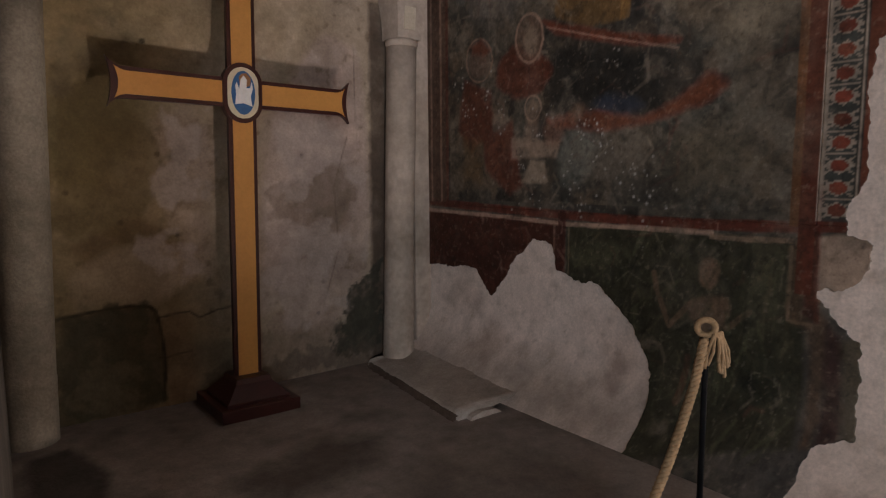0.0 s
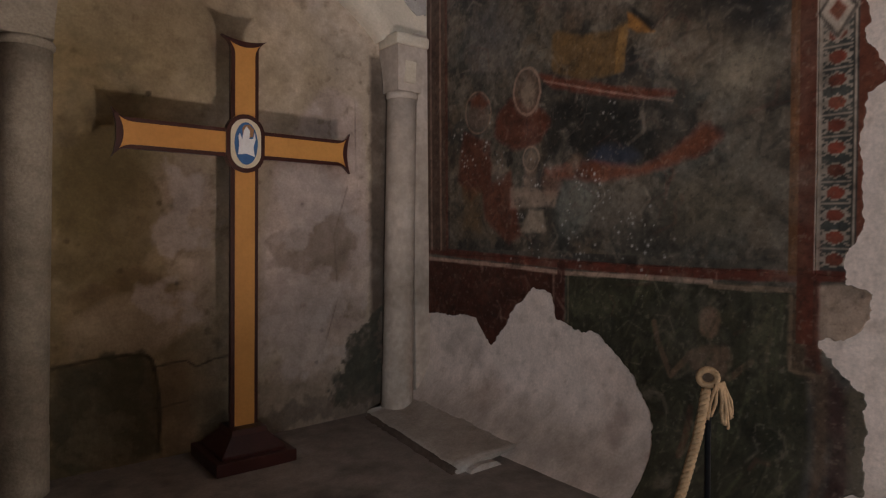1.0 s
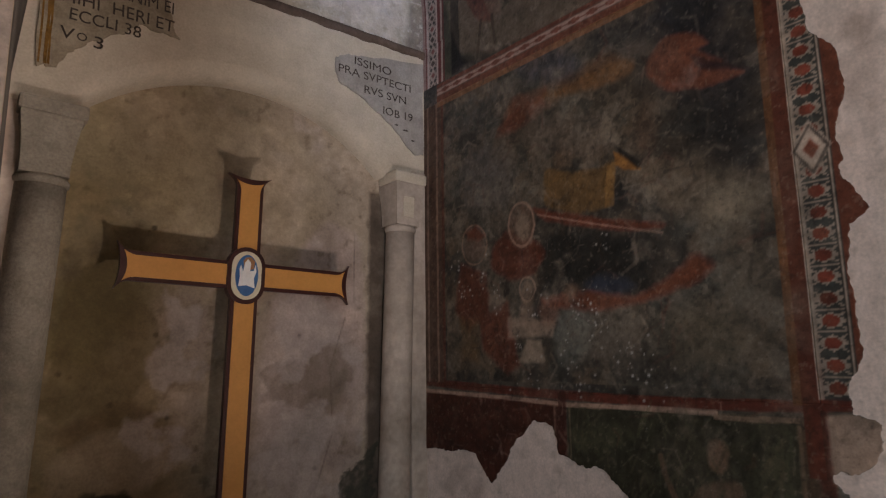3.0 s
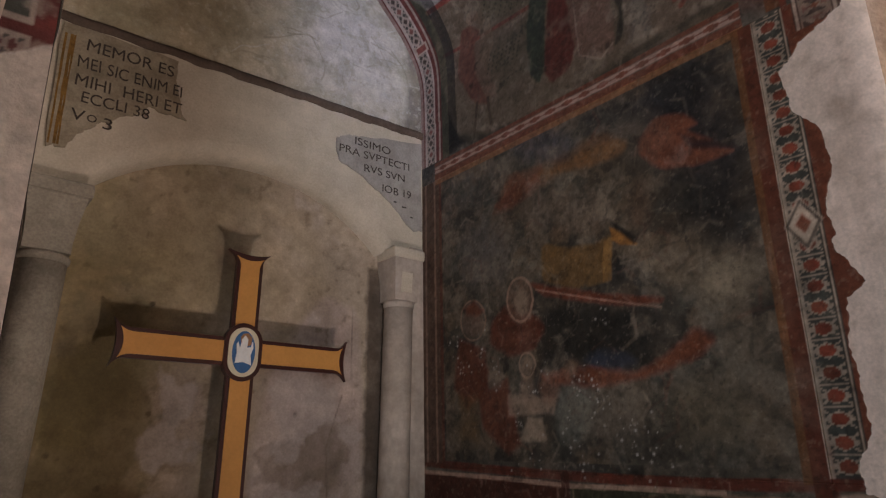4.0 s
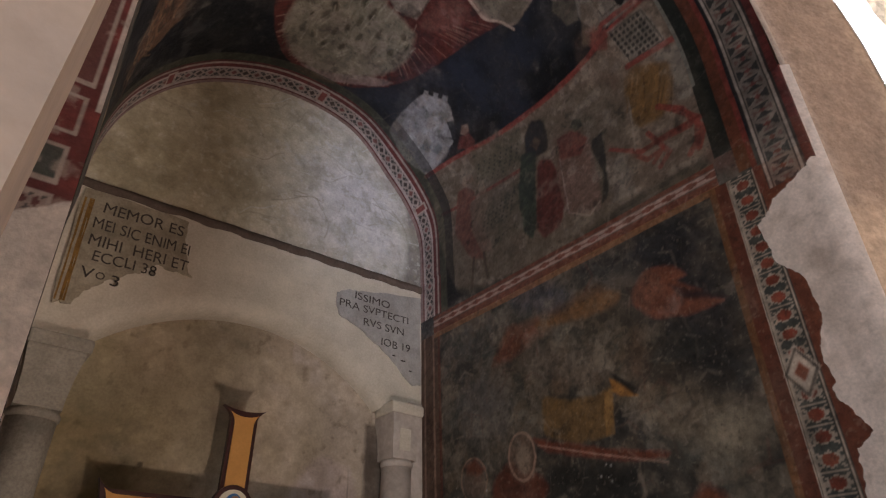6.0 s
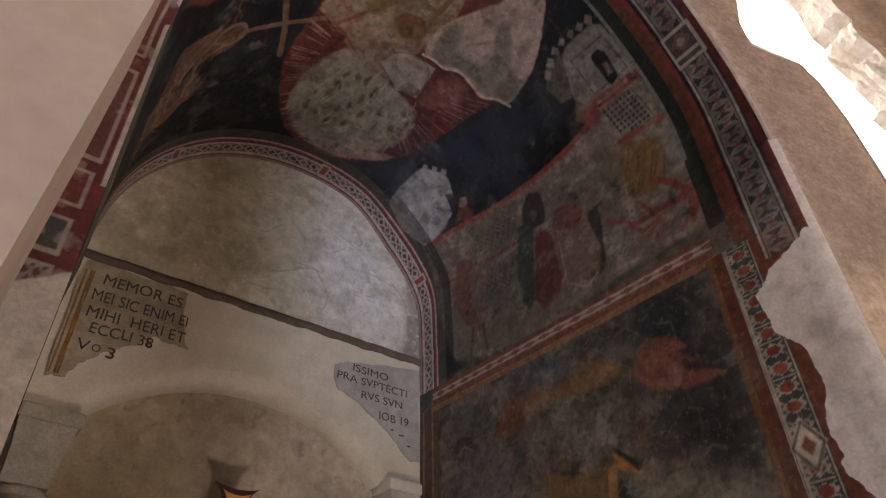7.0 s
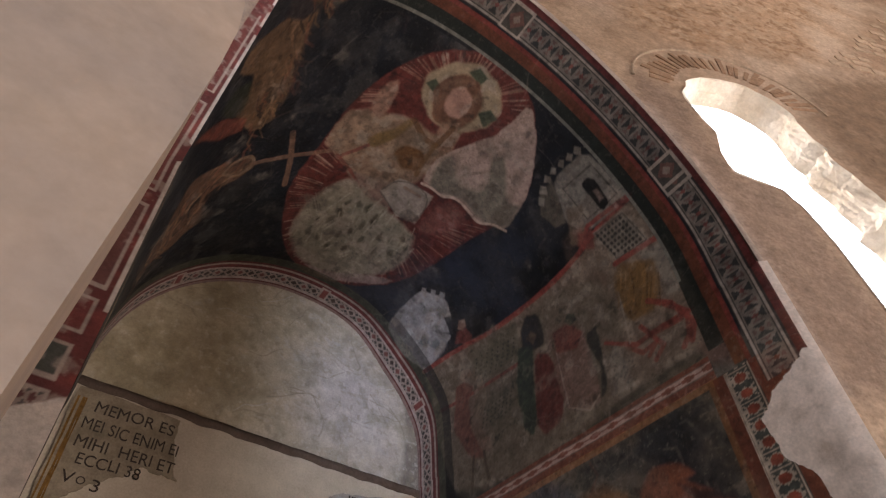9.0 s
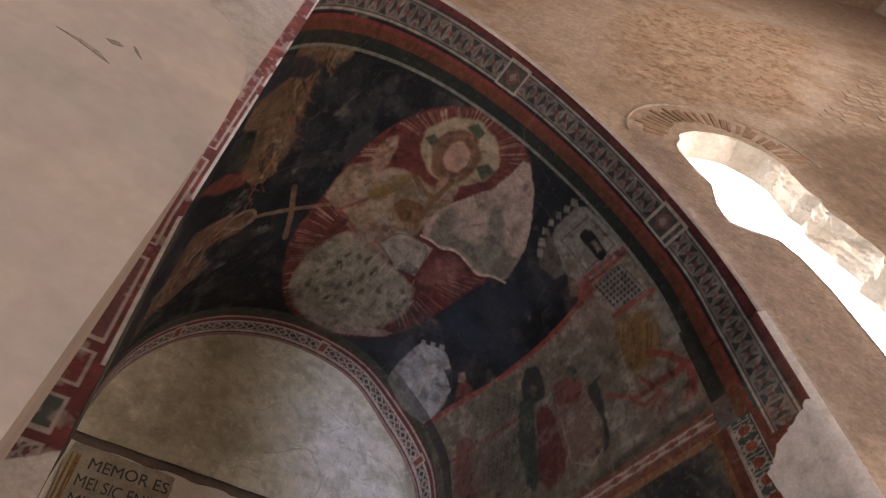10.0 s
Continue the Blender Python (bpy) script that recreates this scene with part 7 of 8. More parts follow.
for o in ([(-3.548, 2.322), (-3.520, 2.319), (-3.475, 2.309), (-3.492, 2.321), (-3.520, 2.326)], [(-3.450, 2.360), (-3.462, 2.378), (-3.470, 2.383), (-3.464, 2.372)], [(-3.500, 2.362), (-3.486, 2.371), (-3.478, 2.366), (-3.490, 2.357)]):
    part("scrape", bm_prism(o, -4.0209, -4.0195), M_SCRAPE, near, "brown scrape in the limewash")

# ------------------------------------------------------------------ front ring of the vault and the wall above it
cxf, rf = cone(-3.6)
ts = np.linspace(0.0, math.pi, 90)
prof = [(rf, -3.598), (rf + 0.012, -3.612), (rf + 0.07, -3.612), (rf + 0.10, -3.59), (rf + 0.10, -2.2)]
V = [(min(cxf + r * math.cos(t), 0.09 + (r - rf)), y, SPRING + r * math.sin(t)) for t in ts for r, y in prof]
tagged(raw_mesh("arch_front", V, grid_faces(90, 5), M_ARCH, None, True), "pale plaster edge of the front arch", "arch", kind="structure")

ALONG = 0.43
D = Vector((math.cos(ALONG), -math.sin(ALONG), 0))
OUT = Vector((math.sin(ALONG), math.cos(ALONG), 0))
P0 = Vector((0.3, -3.6, 0))
WC, WZ, WR = 0.74, 6.83, 0.60          # arch of the window: centre along the wall, springing, radius
WSILL, TOPZ, THICK = 3.4, 18.0, 0.27


def at_wall(s, z, d=0.0):
    return P0 + D * s + OUT * d + Vector((0, 0, z))


def bottom(s):
    p = P0 + D * s
    if p.x > 0.03:
        return 0.0
    cx, r = cone(p.y)
    r += 0.085
    return SPRING + math.sqrt(max(r ** 2 - (p.x - cx) ** 2, 0.0)) if abs(p.x - cx) < r else 4.4


rng = random.Random(11)
right_edge = [(WC + WR + 0.42 * max(0.0, (WZ - z) / (WZ - WSILL)) + rng.uniform(-0.06, 0.06), z) for z in np.linspace(WSILL, WZ - 0.05, 26)]
head = [(WC + (WR + rng.uniform(-0.02, 0.02)) * math.cos(a), WZ + (WR + rng.uniform(-0.02, 0.02)) * math.sin(a)) for a in np.linspace(0.0, math.pi, 15)]
left_edge = [(0.16, 6.45), (0.22, 6.25), (0.13, 5.9), (0.13, 5.62), (0.32, 5.55), (0.52, 5.5), (0.60, 5.3), (0.66, 4.9), (0.68, 4.4), (0.70, WSILL)]
hole = right_edge + head + left_edge
cells, S0, S1 = 0.03, -6.0, 10.0
bw = Canvas(S0, S1, 0.0, TOPZ, cells, (0.55, 0.385, 0.265))
bw.mottle(0.5, (0.62, 0.46, 0.335), 0.40, 0.62, 0.8, 2.0)
bw.mottle(1.3, (0.46, 0.30, 0.19), 0.50, 0.68, 0.6, 31.0)
bw.mottle(2.5, (0.36, 0.235, 0.15), 0.56, 0.76, 0.55, 7.0)
ROUGH = [(-0.2, 8.5), (0.7, 11.8), (2.6, 13.0), (5.4, 13.4), (3.5, 10.3), (2.4, 8.6), (1.3, 8.6), (0.4, 8.4)]
rough = np.clip(0.5 - (poly_distance(bw.a, bw.b, ROUGH) + (vnoise(bw.a, bw.b, 1.6, 4, 13.0) - 0.5) * 1.2) / 0.5, 0, 1)
bw.blend(slice(None), rough * 0.6, (0.50, 0.30, 0.165))
bw.blend(slice(None), rough * np.clip((vnoise(bw.a, bw.b, 9.0, 4, 3.0) - 0.54) / 0.10, 0, 1) * 0.5, (0.66, 0.48, 0.33))
bw.blend(slice(None), rough * np.clip((vnoise(bw.a, bw.b, 11.0, 3, 23.0) - 0.56) / 0.10, 0, 1) * 0.7, (0.30, 0.165, 0.085))
bw.poly([(1.45, 5.6), (1.5, 7.0), (1.9, 7.9), (3.2, 8.6), (4.4, 8.6), (4.4, 5.2)], (0.25, 0.16, 0.10), 0.95, 0.25)
bw.poly([(3.4, 8.8), (3.8, 10.4), (7.0, 12.6), (9.8, 14.0), (9.8, 9.0)], (0.45, 0.31, 0.205), 0.6, 0.3)
bw.poly([(-0.2, 8.6), (-1.4, 9.6), (0.4, 12.4), (1.0, 12.2), (0.2, 9.8)], (0.60, 0.44, 0.33), 0.7, 0.25)
bw.poly([(4.0, 13.6), (5.2, 13.0), (9.8, 16.5), (9.8, 17.9), (6.0, 17.9)], (0.60, 0.45, 0.335), 0.7, 0.3)
bw.poly([(-0.3, 3.4), (0.7, 3.6), (0.6, 5.4), (0.1, 5.9), (0.1, 6.9), (-0.3, 7.2), (-0.5, 6.5)], (0.33, 0.225, 0.165), 0.85, 0.12)
bw.poly([(-0.2, 3.4), (-0.02, 3.5), (-0.08, 5.4), (-0.3, 6.6), (-0.45, 6.5), (-0.25, 5.0)], (0.52, 0.39, 0.315), 0.7, 0.05)
bw.poly([(2.7, 8.6), (4.5, 8.6), (7.2, 11.4), (5.1, 11.4)], (0.34, 0.215, 0.135), 0.75, 0.2)
bw.col *= (0.84 + 0.32 * vnoise(bw.a, bw.b, 9.0, 4, 53.0))[..., None]
rough_at = rough
keep = -poly_distance(bw.a, bw.b, hole)
low = np.array([bottom(s) for s in bw.av])[None, :] - bw.b
keep = np.maximum(keep, np.where(bw.a < -0.26, low, -1.0))
keep = np.maximum(keep, np.where(bw.a < -0.27, -0.26 - bw.a - 10 * (bw.b > 4.4), -1.0))


def on_brown(a, b):
    d = -0.02 + 0.02 * (vnoise(a, b, 1.1, 4, 5.0) - 0.5) + 0.03 * rough_at * (vnoise(a, b, 11.0, 3, 29.0) - 0.5)
    return np.stack([P0.x + D.x * a + OUT.x * d, P0.y + D.y * a + OUT.y * d, b], -1)


brown = painted_panel("wall_nave", bw, on_brown, M_BROWN_P, None, keep, None, 0.06)
tagged(brown, "rough brown plastered nave wall with bare patches", "wall", kind="structure")
# reveal of the window
rim = []
for (s0, z0), (s1, z1) in zip(hole, hole[1:] + hole[:1]):
    m = max(1, int(math.hypot(s1 - s0, z1 - z0) / 0.045))
    rim += [(s0 + (s1 - s0) * k / m, z0 + (z1 - z0) * k / m) for k in range(m)]
n = len(rim)
rs, rz = np.array([p[0] for p in rim]), np.array([p[1] for p in rim])
turn = np.arange(n) * 0.045
V = []
for j in range(12):
    f = j / 11
    bulge = 0.15 * (vnoise(turn, np.full(n, f * 0.8), 3.0, 4, 3.0) - 0.5) * min(1.0, 3 * f + 0.6) + 0.03 * (vnoise(turn, np.full(n, f), 14.0, 2, 8.0) - 0.5)
    s, z = rs + (WC - rs) * (0.07 * f + bulge), rz - 0.04 * f + bulge * 0.6
    V += [at_wall(a, b, -0.03 + (THICK + 0.03) * f) for a, b in zip(s, z)]
Fc = [(j * n + i, j * n + (i + 1) % n, (j + 1) * n + (i + 1) % n, (j + 1) * n + i) for j in range(11) for i in range(n)]
tagged(raw_mesh("window_reveal", V, Fc, M_RUBBLE), "sunlit rubble reveal of the arched window", "window", kind="structure")
# outer skin of that wall, with the same opening
sk = Canvas(S0, S1, 0.0, TOPZ, 0.2, (0.5, 0.4, 0.3))
tagged(painted_panel("wall_nave_outside", sk, lambda a, b: np.stack([P0.x + D.x * a + OUT.x * THICK, P0.y + D.y * a + OUT.y * THICK, b], -1), M_PAINT, None,
                     np.maximum(np.where((sk.a > -0.5) & (sk.a < 2.3) & (sk.b > 3.0) & (sk.b < 8.3), 1.0, -1.0), np.where((sk.a < -0.2) & (sk.b < 7.0), 1.0, -1.0))), "plastered outside of the nave wall", "wall", kind="structure")
win = empty("window_1")
bmf = bmesh.new()
prev = None
for s, z in [(0.70, 3.5), (0.69, 4.4), (0.67, 4.95), (0.61, 5.35), (0.5, 5.56)]:
    ring = [bmf.verts.new(at_wall(s + a, z, b)) for a, b in ((0.0, 0.02), (0.07, 0.02), (0.07, 0.07), (0.0, 0.07))]
    if prev:
        for k in range(4):
            bmf.faces.new((prev[k], ring[k], ring[(k + 1) % 4], prev[(k + 1) % 4]))
    prev = ring
part("window_frame", bmf, M_FRAME, win, "pale metal edge strip")
tagged(win, "open arched window with a pale metal edge", "window", kind="structure")
# unseen pale sheet added as a reflector to brighten the reveal from below
tagged(raw_mesh("bounce_sheet_outside", [at_wall(-0.2, 3.0, 0.5), at_wall(9, 3.0, 0.5), at_wall(9, 3.0, 9), at_wall(-0.2, 3.0, 9)], [(0, 1, 2, 3)], M_RUBBLE), "pale unseen sheet outside, added to bounce sun into the reveal", "ground", kind="structure")
# bright sky outside, far behind the window
glow = bpy.data.materials.new("bright_sky")
glow.use_nodes = True
gb = glow.node_tree.nodes["Principled BSDF"]
gb.inputs["Base Color"].default_value = (0.8, 0.85, 0.9, 1)
gb.inputs["Emission Color"].default_value, gb.inputs["Emission Strength"].default_value = (0.93, 0.97, 1.0, 1), 9.0
c0 = at_wall(14.0, 22.0, 10.0)
ax, bx = OUT * 14 - D * 9, Vector((0, 0, 16))
tagged(raw_mesh("backdrop", [c0 - ax - bx, c0 + ax - bx, c0 + ax + bx, c0 - ax + bx], [(0, 1, 2, 3)], glow), "bright hazy sky beyond the window", "sky", kind="structure")

# thin bricks of the relieving arch, fanned round the window head
fan = empty("brick_fan")
for i in range(26):
    a = math.radians(14 + 152 * i / 25 + rng.uniform(-1.2, 1.2))
    r0, r1 = WR + 0.06 + rng.uniform(0, 0.05), WR + 0.40 + rng.uniform(-0.09, 0.06)
    wdt = 0.024 + rng.uniform(-0.008, 0.006)
    ca, sa = math.cos(a), math.sin(a)
    o = [(WC + r * ca - q * sa, WZ + 0.12 + r * sa + q * ca) for r, q in ((r0, -wdt), (r1, -wdt * 1.3), (r1, wdt * 1.3), (r0, wdt))]
    bm = bmesh.new()
    f = [bm.verts.new(at_wall(s, z, -0.030)) for s, z in o]
    b = [bm.verts.new(at_wall(s, z, 0.02)) for s, z in o]
    bm.faces.new(f)
    for k in range(4):
        bm.faces.new((f[k], f[(k + 1) % 4], b[(k + 1) % 4], b[k]))
    part("brick", bm, M_BRICK, fan)
bm = bmesh.new()
prev = None
for i in range(41):
    a = math.radians(8 + 164 * i / 40)
    ring = [bm.verts.new(at_wall(WC + r * math.cos(a), WZ + 0.12 + r * math.sin(a), d)) for r, d in ((WR + 0.47, 0.0), (WR + 0.478, -0.034), (WR + 0.495, -0.034), (WR + 0.51, 0.0))]
    if prev:
        for k in range(3):
            bm.faces.new((prev[k], prev[k + 1], ring[k + 1], ring[k]))
    prev = ring
part("mortar_rim", bm, M_BRICK2, fan, "pale mortar rim", True)
tagged(fan, "fan of thin bricks set round the window head", "brick arch", kind="structure")

# courses of bare bricks beside the window
courses = empty("brick_courses")
rng = random.Random(21)
for row in range(14):
    z = 8.7 + 0.19 * row
    s = 2.75 + 0.17 * row + rng.uniform(0, 0.15)
    while s < 4.4 + 0.2 * row:
        w, h = rng.uniform(0.18, 0.32), rng.uniform(0.11, 0.14)
        if rng.random() < 0.72:
            o = [(s, z), (s + w, z + rng.uniform(-0.01, 0.01)), (s + w - 0.01, z + h), (s + 0.008, z + h)]
            bm = bmesh.new()
            d = rng.uniform(-0.037, -0.031)
            f = [bm.verts.new(at_wall(a, b, d)) for a, b in o]
            g = [bm.verts.new(at_wall(a, b, 0.03)) for a, b in o]
            bm.faces.new(f)
            for k in range(4):
                bm.faces.new((f[k], f[(k + 1) % 4], g[(k + 1) % 4], g[k]))
            part("brick", bm, M_BRICK2, courses)
        s += w + 0.03
tagged(courses, "courses of bare tan bricks in the brown plaster", "brickwork", kind="structure")

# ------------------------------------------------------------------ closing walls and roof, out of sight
# gaps in the south wall are assumed, to hold the added fill lamps
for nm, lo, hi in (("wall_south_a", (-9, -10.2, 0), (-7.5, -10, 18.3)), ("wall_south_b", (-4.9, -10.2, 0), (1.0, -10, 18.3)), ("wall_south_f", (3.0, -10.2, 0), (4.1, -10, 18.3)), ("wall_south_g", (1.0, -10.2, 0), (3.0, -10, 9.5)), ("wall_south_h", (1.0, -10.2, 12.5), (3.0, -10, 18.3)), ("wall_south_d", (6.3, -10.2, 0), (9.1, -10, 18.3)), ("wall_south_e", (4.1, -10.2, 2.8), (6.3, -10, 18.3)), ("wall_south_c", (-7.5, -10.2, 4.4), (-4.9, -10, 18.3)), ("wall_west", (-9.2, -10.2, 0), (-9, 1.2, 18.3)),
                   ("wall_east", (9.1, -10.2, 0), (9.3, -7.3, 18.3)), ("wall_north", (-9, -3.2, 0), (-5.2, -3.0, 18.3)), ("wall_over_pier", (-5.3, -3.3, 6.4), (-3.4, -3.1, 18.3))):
    tagged(part(nm, bm_box(lo, hi), M_PIER), "plain limewashed wall of the nave", "wall", kind="structure")
roof = bmesh.new()
lo = [roof.verts.new((x, y, 18.0)) for x, y in ((-9.2, -10.2), (9.3, -10.2), (9.3, -7.6), (-5.15, -1.0), (-9.2, -1.0))]
hi = [roof.verts.new((v.co.x, v.co.y, 18.2)) for v in lo]
roof.faces.new(lo[::-1])
roof.faces.new(hi)
for k in range(5):
    roof.faces.new((lo[k], lo[(k + 1) % 5], hi[(k + 1) % 5], hi[k]))
tagged(part("ceiling", roof, M_BROWN), "brown plastered ceiling of the nave", "ceiling", kind="structure")
tagged(part("ceiling_chapel_roof", bm_box((-3.6, -2.6, 6.35), (0.4, 0.7, 6.5)), M_BROWN), "masonry over the chapel vault", "roof", kind="structure")

# ------------------------------------------------------------------ stone kerb along the side wall
bm = bmesh.new()
prev = None
rng = random.Random(3)
for i in range(15):
    y = 0.10 - 1.43 * i / 14
    x = -0.585 - 0.205 * i / 14 + rng.uniform(-0.01, 0.01)
    h = 0.055 + rng.uniform(-0.006, 0.006)
    ring = [bm.verts.new(p) for p in ((x, y, 0.0), (x + 0.012, y, h - 0.012), (x + 0.04, y, h), (x + 0.25, y, h + 0.012), (-0.02, y, h + 0.03 + 0.12 * (1 - i / 14)))]
    if prev:
        for k in range(4):
            bm.faces.new((prev[k], ring[k], ring[k + 1], prev[k + 1]))
    prev = ring
    if i in (0, 14):
        bm.faces.new(ring)
tagged(part("kerb", bm, M_KERB, None, "", True), "low broken stone kerb at the foot of the wall", "kerb", kind="structure")
bm = bmesh.new()
prev = None
for i in range(41):
    y = 0.08 - 1.40 * i / 40
    x = -0.588 - 0.205 * (i * 1.4 / 1.43) / 40 + rng.uniform(-0.008, 0.002)
    ring = [bm.verts.new(p) for p in ((x - 0.035 + rng.uniform(-0.015, 0.01), y, 0.003), (x - 0.006, y, 0.012), (x - 0.004, y, 0.034 + rng.uniform(-0.008, 0.008)), (x + 0.02, y, 0.036))]
    if prev:
        for k in range(3):
            bm.faces.new((prev[k], ring[k], ring[k + 1], prev[k + 1]))
    prev = ring
part("riser", bm, M_LEDGE, bpy.data.objects["kerb"], "dark dirty riser", True)
tagged(part("stone_chip", bm_prism([(-0.72, 0.0), (-0.71, 0.03), (-0.62, 0.05), (-0.50, 0.04), (-0.44, 0.0)], -1.385, -1.335), M_KERB, None, "", False, 0.008), "pale broken stone end of the kerb", "stone", kind="structure")


# ------------------------------------------------------------------ standing cross
def bar(half, l0, l1, flare0, flare1, n=9):
    """Outline of a bar from l0 to l1 along its length, with horned ends where asked; pairs (length, width)."""
    side = []
    for i in range(n):                      # horn at l1
        k = i / (n - 1)
        side.append((l1 - 0.085 * (1 - k), half + (flare1 * k ** 2.2)))
    end = [(l1 - 0.026 * math.sin(math.pi * k) ** 0.8, (half + flare1) * (1 - 2 * k)) for k in np.linspace(0.06, 0.94, 11)] if flare1 else []
    top = side if flare1 else [(l1, half)]
    right = top + end + [(a, -b) for a, b in reversed(top)]
    side0 = [(l0 + 0.085 * (1 - i / (n - 1)), half + flare0 * (i / (n - 1)) ** 2.2) for i in range(n)] if flare0 else [(l0, half)]
    end0 = [(l0 + 0.026 * math.sin(math.pi * k) ** 0.8, -(half + flare0) * (1 - 2 * k)) for k in np.linspace(0.06, 0.94, 11)] if flare0 else []
    return right + [(a, -b) for a, b in side0] + end0 + list(reversed(side0))


def rot(o):
    return [(b, a) for a, b in o]


cross = empty("standing_cross", (-1.735, -0.17, 0.0), (0, 1.25, 0))
AZ = 2.145
part("upright_trim", bm_prism(rot(bar(0.094, 0.2, 2.855, 0, 0.062)), -0.020, 0.020), M_MAROON, cross, "dark maroon edging")
part("upright_panel", bm_prism(rot(bar(0.068, 0.2, 2.815, 0, 0.034)), -0.026, 0.0), M_GOLD, cross, "ochre painted panel")
for sgn in (-1, 1):
    o = [(sgn * a, AZ + b) for a, b in bar(0.094, 0.10, 0.812, 0, 0.056)]
    arm = part("arm_trim", bm_prism(o, -0.018, 0.018), M_MAROON, cross, "dark maroon edging")
    o = [(sgn * a, AZ + b) for a, b in bar(0.068, 0.10, 0.772, 0, 0.030)]
    part("arm_panel", bm_prism(o, -0.0235, 0.0), M_GOLD, cross, "ochre painted panel")


def pill(w, h, n=14):
    r = w
    return [(r * math.cos(a), (h - r) + r * math.sin(a)) for a in np.linspace(0, math.pi, n)] + [(r * math.cos(a), -(h - r) + r * math.sin(a)) for a in np.linspace(math.pi, 2 * math.pi, n)]


def oval(w, h, n=28):
    return [(w * math.cos(2 * math.pi * i / n), h * math.sin(2 * math.pi * i / n)) for i in range(n)]


def up(o, dz=AZ, dx=0.0):
    return [(x + dx, z + dz) for x, z in o]


med = part("medallion", bm_prism(up(pill(0.132, 0.196)), -0.038, 0.022), M_MAROON, cross, "dark maroon medallion with rounded ends", False, 0.006)
part("cream_rim", bm_prism(up(pill(0.104, 0.166)), -0.042, -0.030), M_CREAMPAINT, med, "cream oval rim")
part("blue_field", bm_prism(up(oval(0.080, 0.142)), -0.046, -0.034), M_BLUE, med, "blue oval field")
part("tan_shape", bm_prism(up([(0.012, 0.035), (0.046, 0.05), (0.05, 0.10), (0.02, 0.128), (-0.012, 0.122), (-0.03, 0.10), (-0.024, 0.05)]), -0.0495, -0.040), M_TAN, med, "plain tan shape")
part("white_shape", bm_prism(up([(-0.058, -0.078), (-0.05, -0.01), (-0.056, 0.045), (-0.046, 0.065), (-0.03, 0.02), (-0.02, 0.085), (0.0, 0.112), (0.022, 0.085), (0.018, 0.03), (0.045, 0.035), (0.056, 0.075), (0.062, 0.03), (0.046, -0.02), (0.056, -0.085), (0.0, -0.068)]), -0.053, -0.042), M_SILK, med, "plain white shape")
part("plinth", bm_box((-0.27, -0.27, 0.0), (0.27, 0.27, 0.085)), M_MAROON, cross, "stepped maroon wooden foot", False, 0.006)
bm = bmesh.new()
rings = [[bm.verts.new((sx * h, sy * h, z)) for sx, sy in ((-1, -1), (1, -1), (1, 1), (-1, 1))] for z, h in ((0.085, 0.215), (0.105, 0.215), (0.20, 0.125), (0.235, 0.115))]
for a, b in zip(rings, rings[1:]):
    for k in range(4):
        bm.faces.new((a[k], a[(k + 1) % 4], b[(k + 1) % 4], b[k]))
bm.faces.new(rings[-1])
part("collar", bm, M_MAROON, cross, "sloping maroon wooden collar", False, 0.004)
tagged(cross, "tall ochre and maroon wooden cross on a stepped foot", "cross")

# ------------------------------------------------------------------ rope barrier
POST = Vector((-0.67, -2.94, 0))
stan = empty("rope_stanchion", POST)
part("base", bm_lathe([(0.15, 0.0), (0.15, 0.012), (0.13, 0.03), (0.03, 0.045)]), M_IRON, stan, "", True)
part("pole", bm_lathe([(0.014, 0.04), (0.014, 0.78), (0.018, 0.79), (0.018, 0.805)], 14), M_IRON, stan, "", True)
part("knob", bm_lathe([(0.012, 0.805), (0.02, 0.815), (0.02, 0.83), (0.010, 0.84)], 14), M_IRON, stan, "", True)
tagged(stan, "thin black iron stanchion for the rope", "stanchion")
TOP = POST + Vector((-0.01, -0.03, 0.90))


def twisted(path, radius, turns, strands=3, n=240):
    """Strands laid round a path."""
    pts = [Vector(p) for p in path]
    out = []
    cum = [0.0]
    for a, b in zip(pts, pts[1:]):
        cum.append(cum[-1] + (b - a).length)
    def at(d):
        for i in range(len(pts) - 1):
            if d <= cum[i + 1] or i == len(pts) - 2:
                k = (d - cum[i]) / max(cum[i + 1] - cum[i], 1e-9)
                return pts[i].lerp(pts[i + 1], min(max(k, 0), 1))
    for s in range(strands):
        line = []
        for i in range(n):
            d = cum[-1] * i / (n - 1)
            p, q = at(d), at(min(d + 0.01, cum[-1] + 0.0))
            t = (at(min(d + 0.02, cum[-1])) - at(max(d - 0.02, 0))).normalized()
            u = t.cross(Vector((0.2, 0.9, 0.1))).normalized()
            w = t.cross(u)
            g = 2 * math.pi * (turns * i / (n - 1) + s / strands)
            line.append(p + radius * (math.cos(g) * u + math.sin(g) * w))
        out.append(line)
    return out


rope = empty("rope", TOP)
knots = np.array([(-0.766, -2.985, 0.885), (-0.794, -2.985, 0.805), (-0.838, -2.99, 0.703), (-0.928, -2.99, 0.545), (-1.012, -2.99, 0.41), (-1.124, -2.995, 0.28), (-1.27, -3.02, 0.16), (-1.44, -3.10, 0.07), (-1.6, -3.2, 0.033), (-2.0, -3.6, 0.03)])
path = [Vector([float(np.interp(k, np.arange(10), knots[:, c])) for c in range(3)]) for k in np.linspace(0, 9, 46)]
for turn in range(2):
    path = [path[0]] + [(a + b * 2 + c) / 4 for a, b, c in zip(path, path[1:], path[2:])] + [path[-1]]
for line in twisted(path, 0.0098, 26, 3, 460):
    part("strand", bm_tube([p - TOP for p in line], 0.0122, 8), M_ROPE, rope, "", True)
ring = Vector((-0.754, -2.985, 0.935))
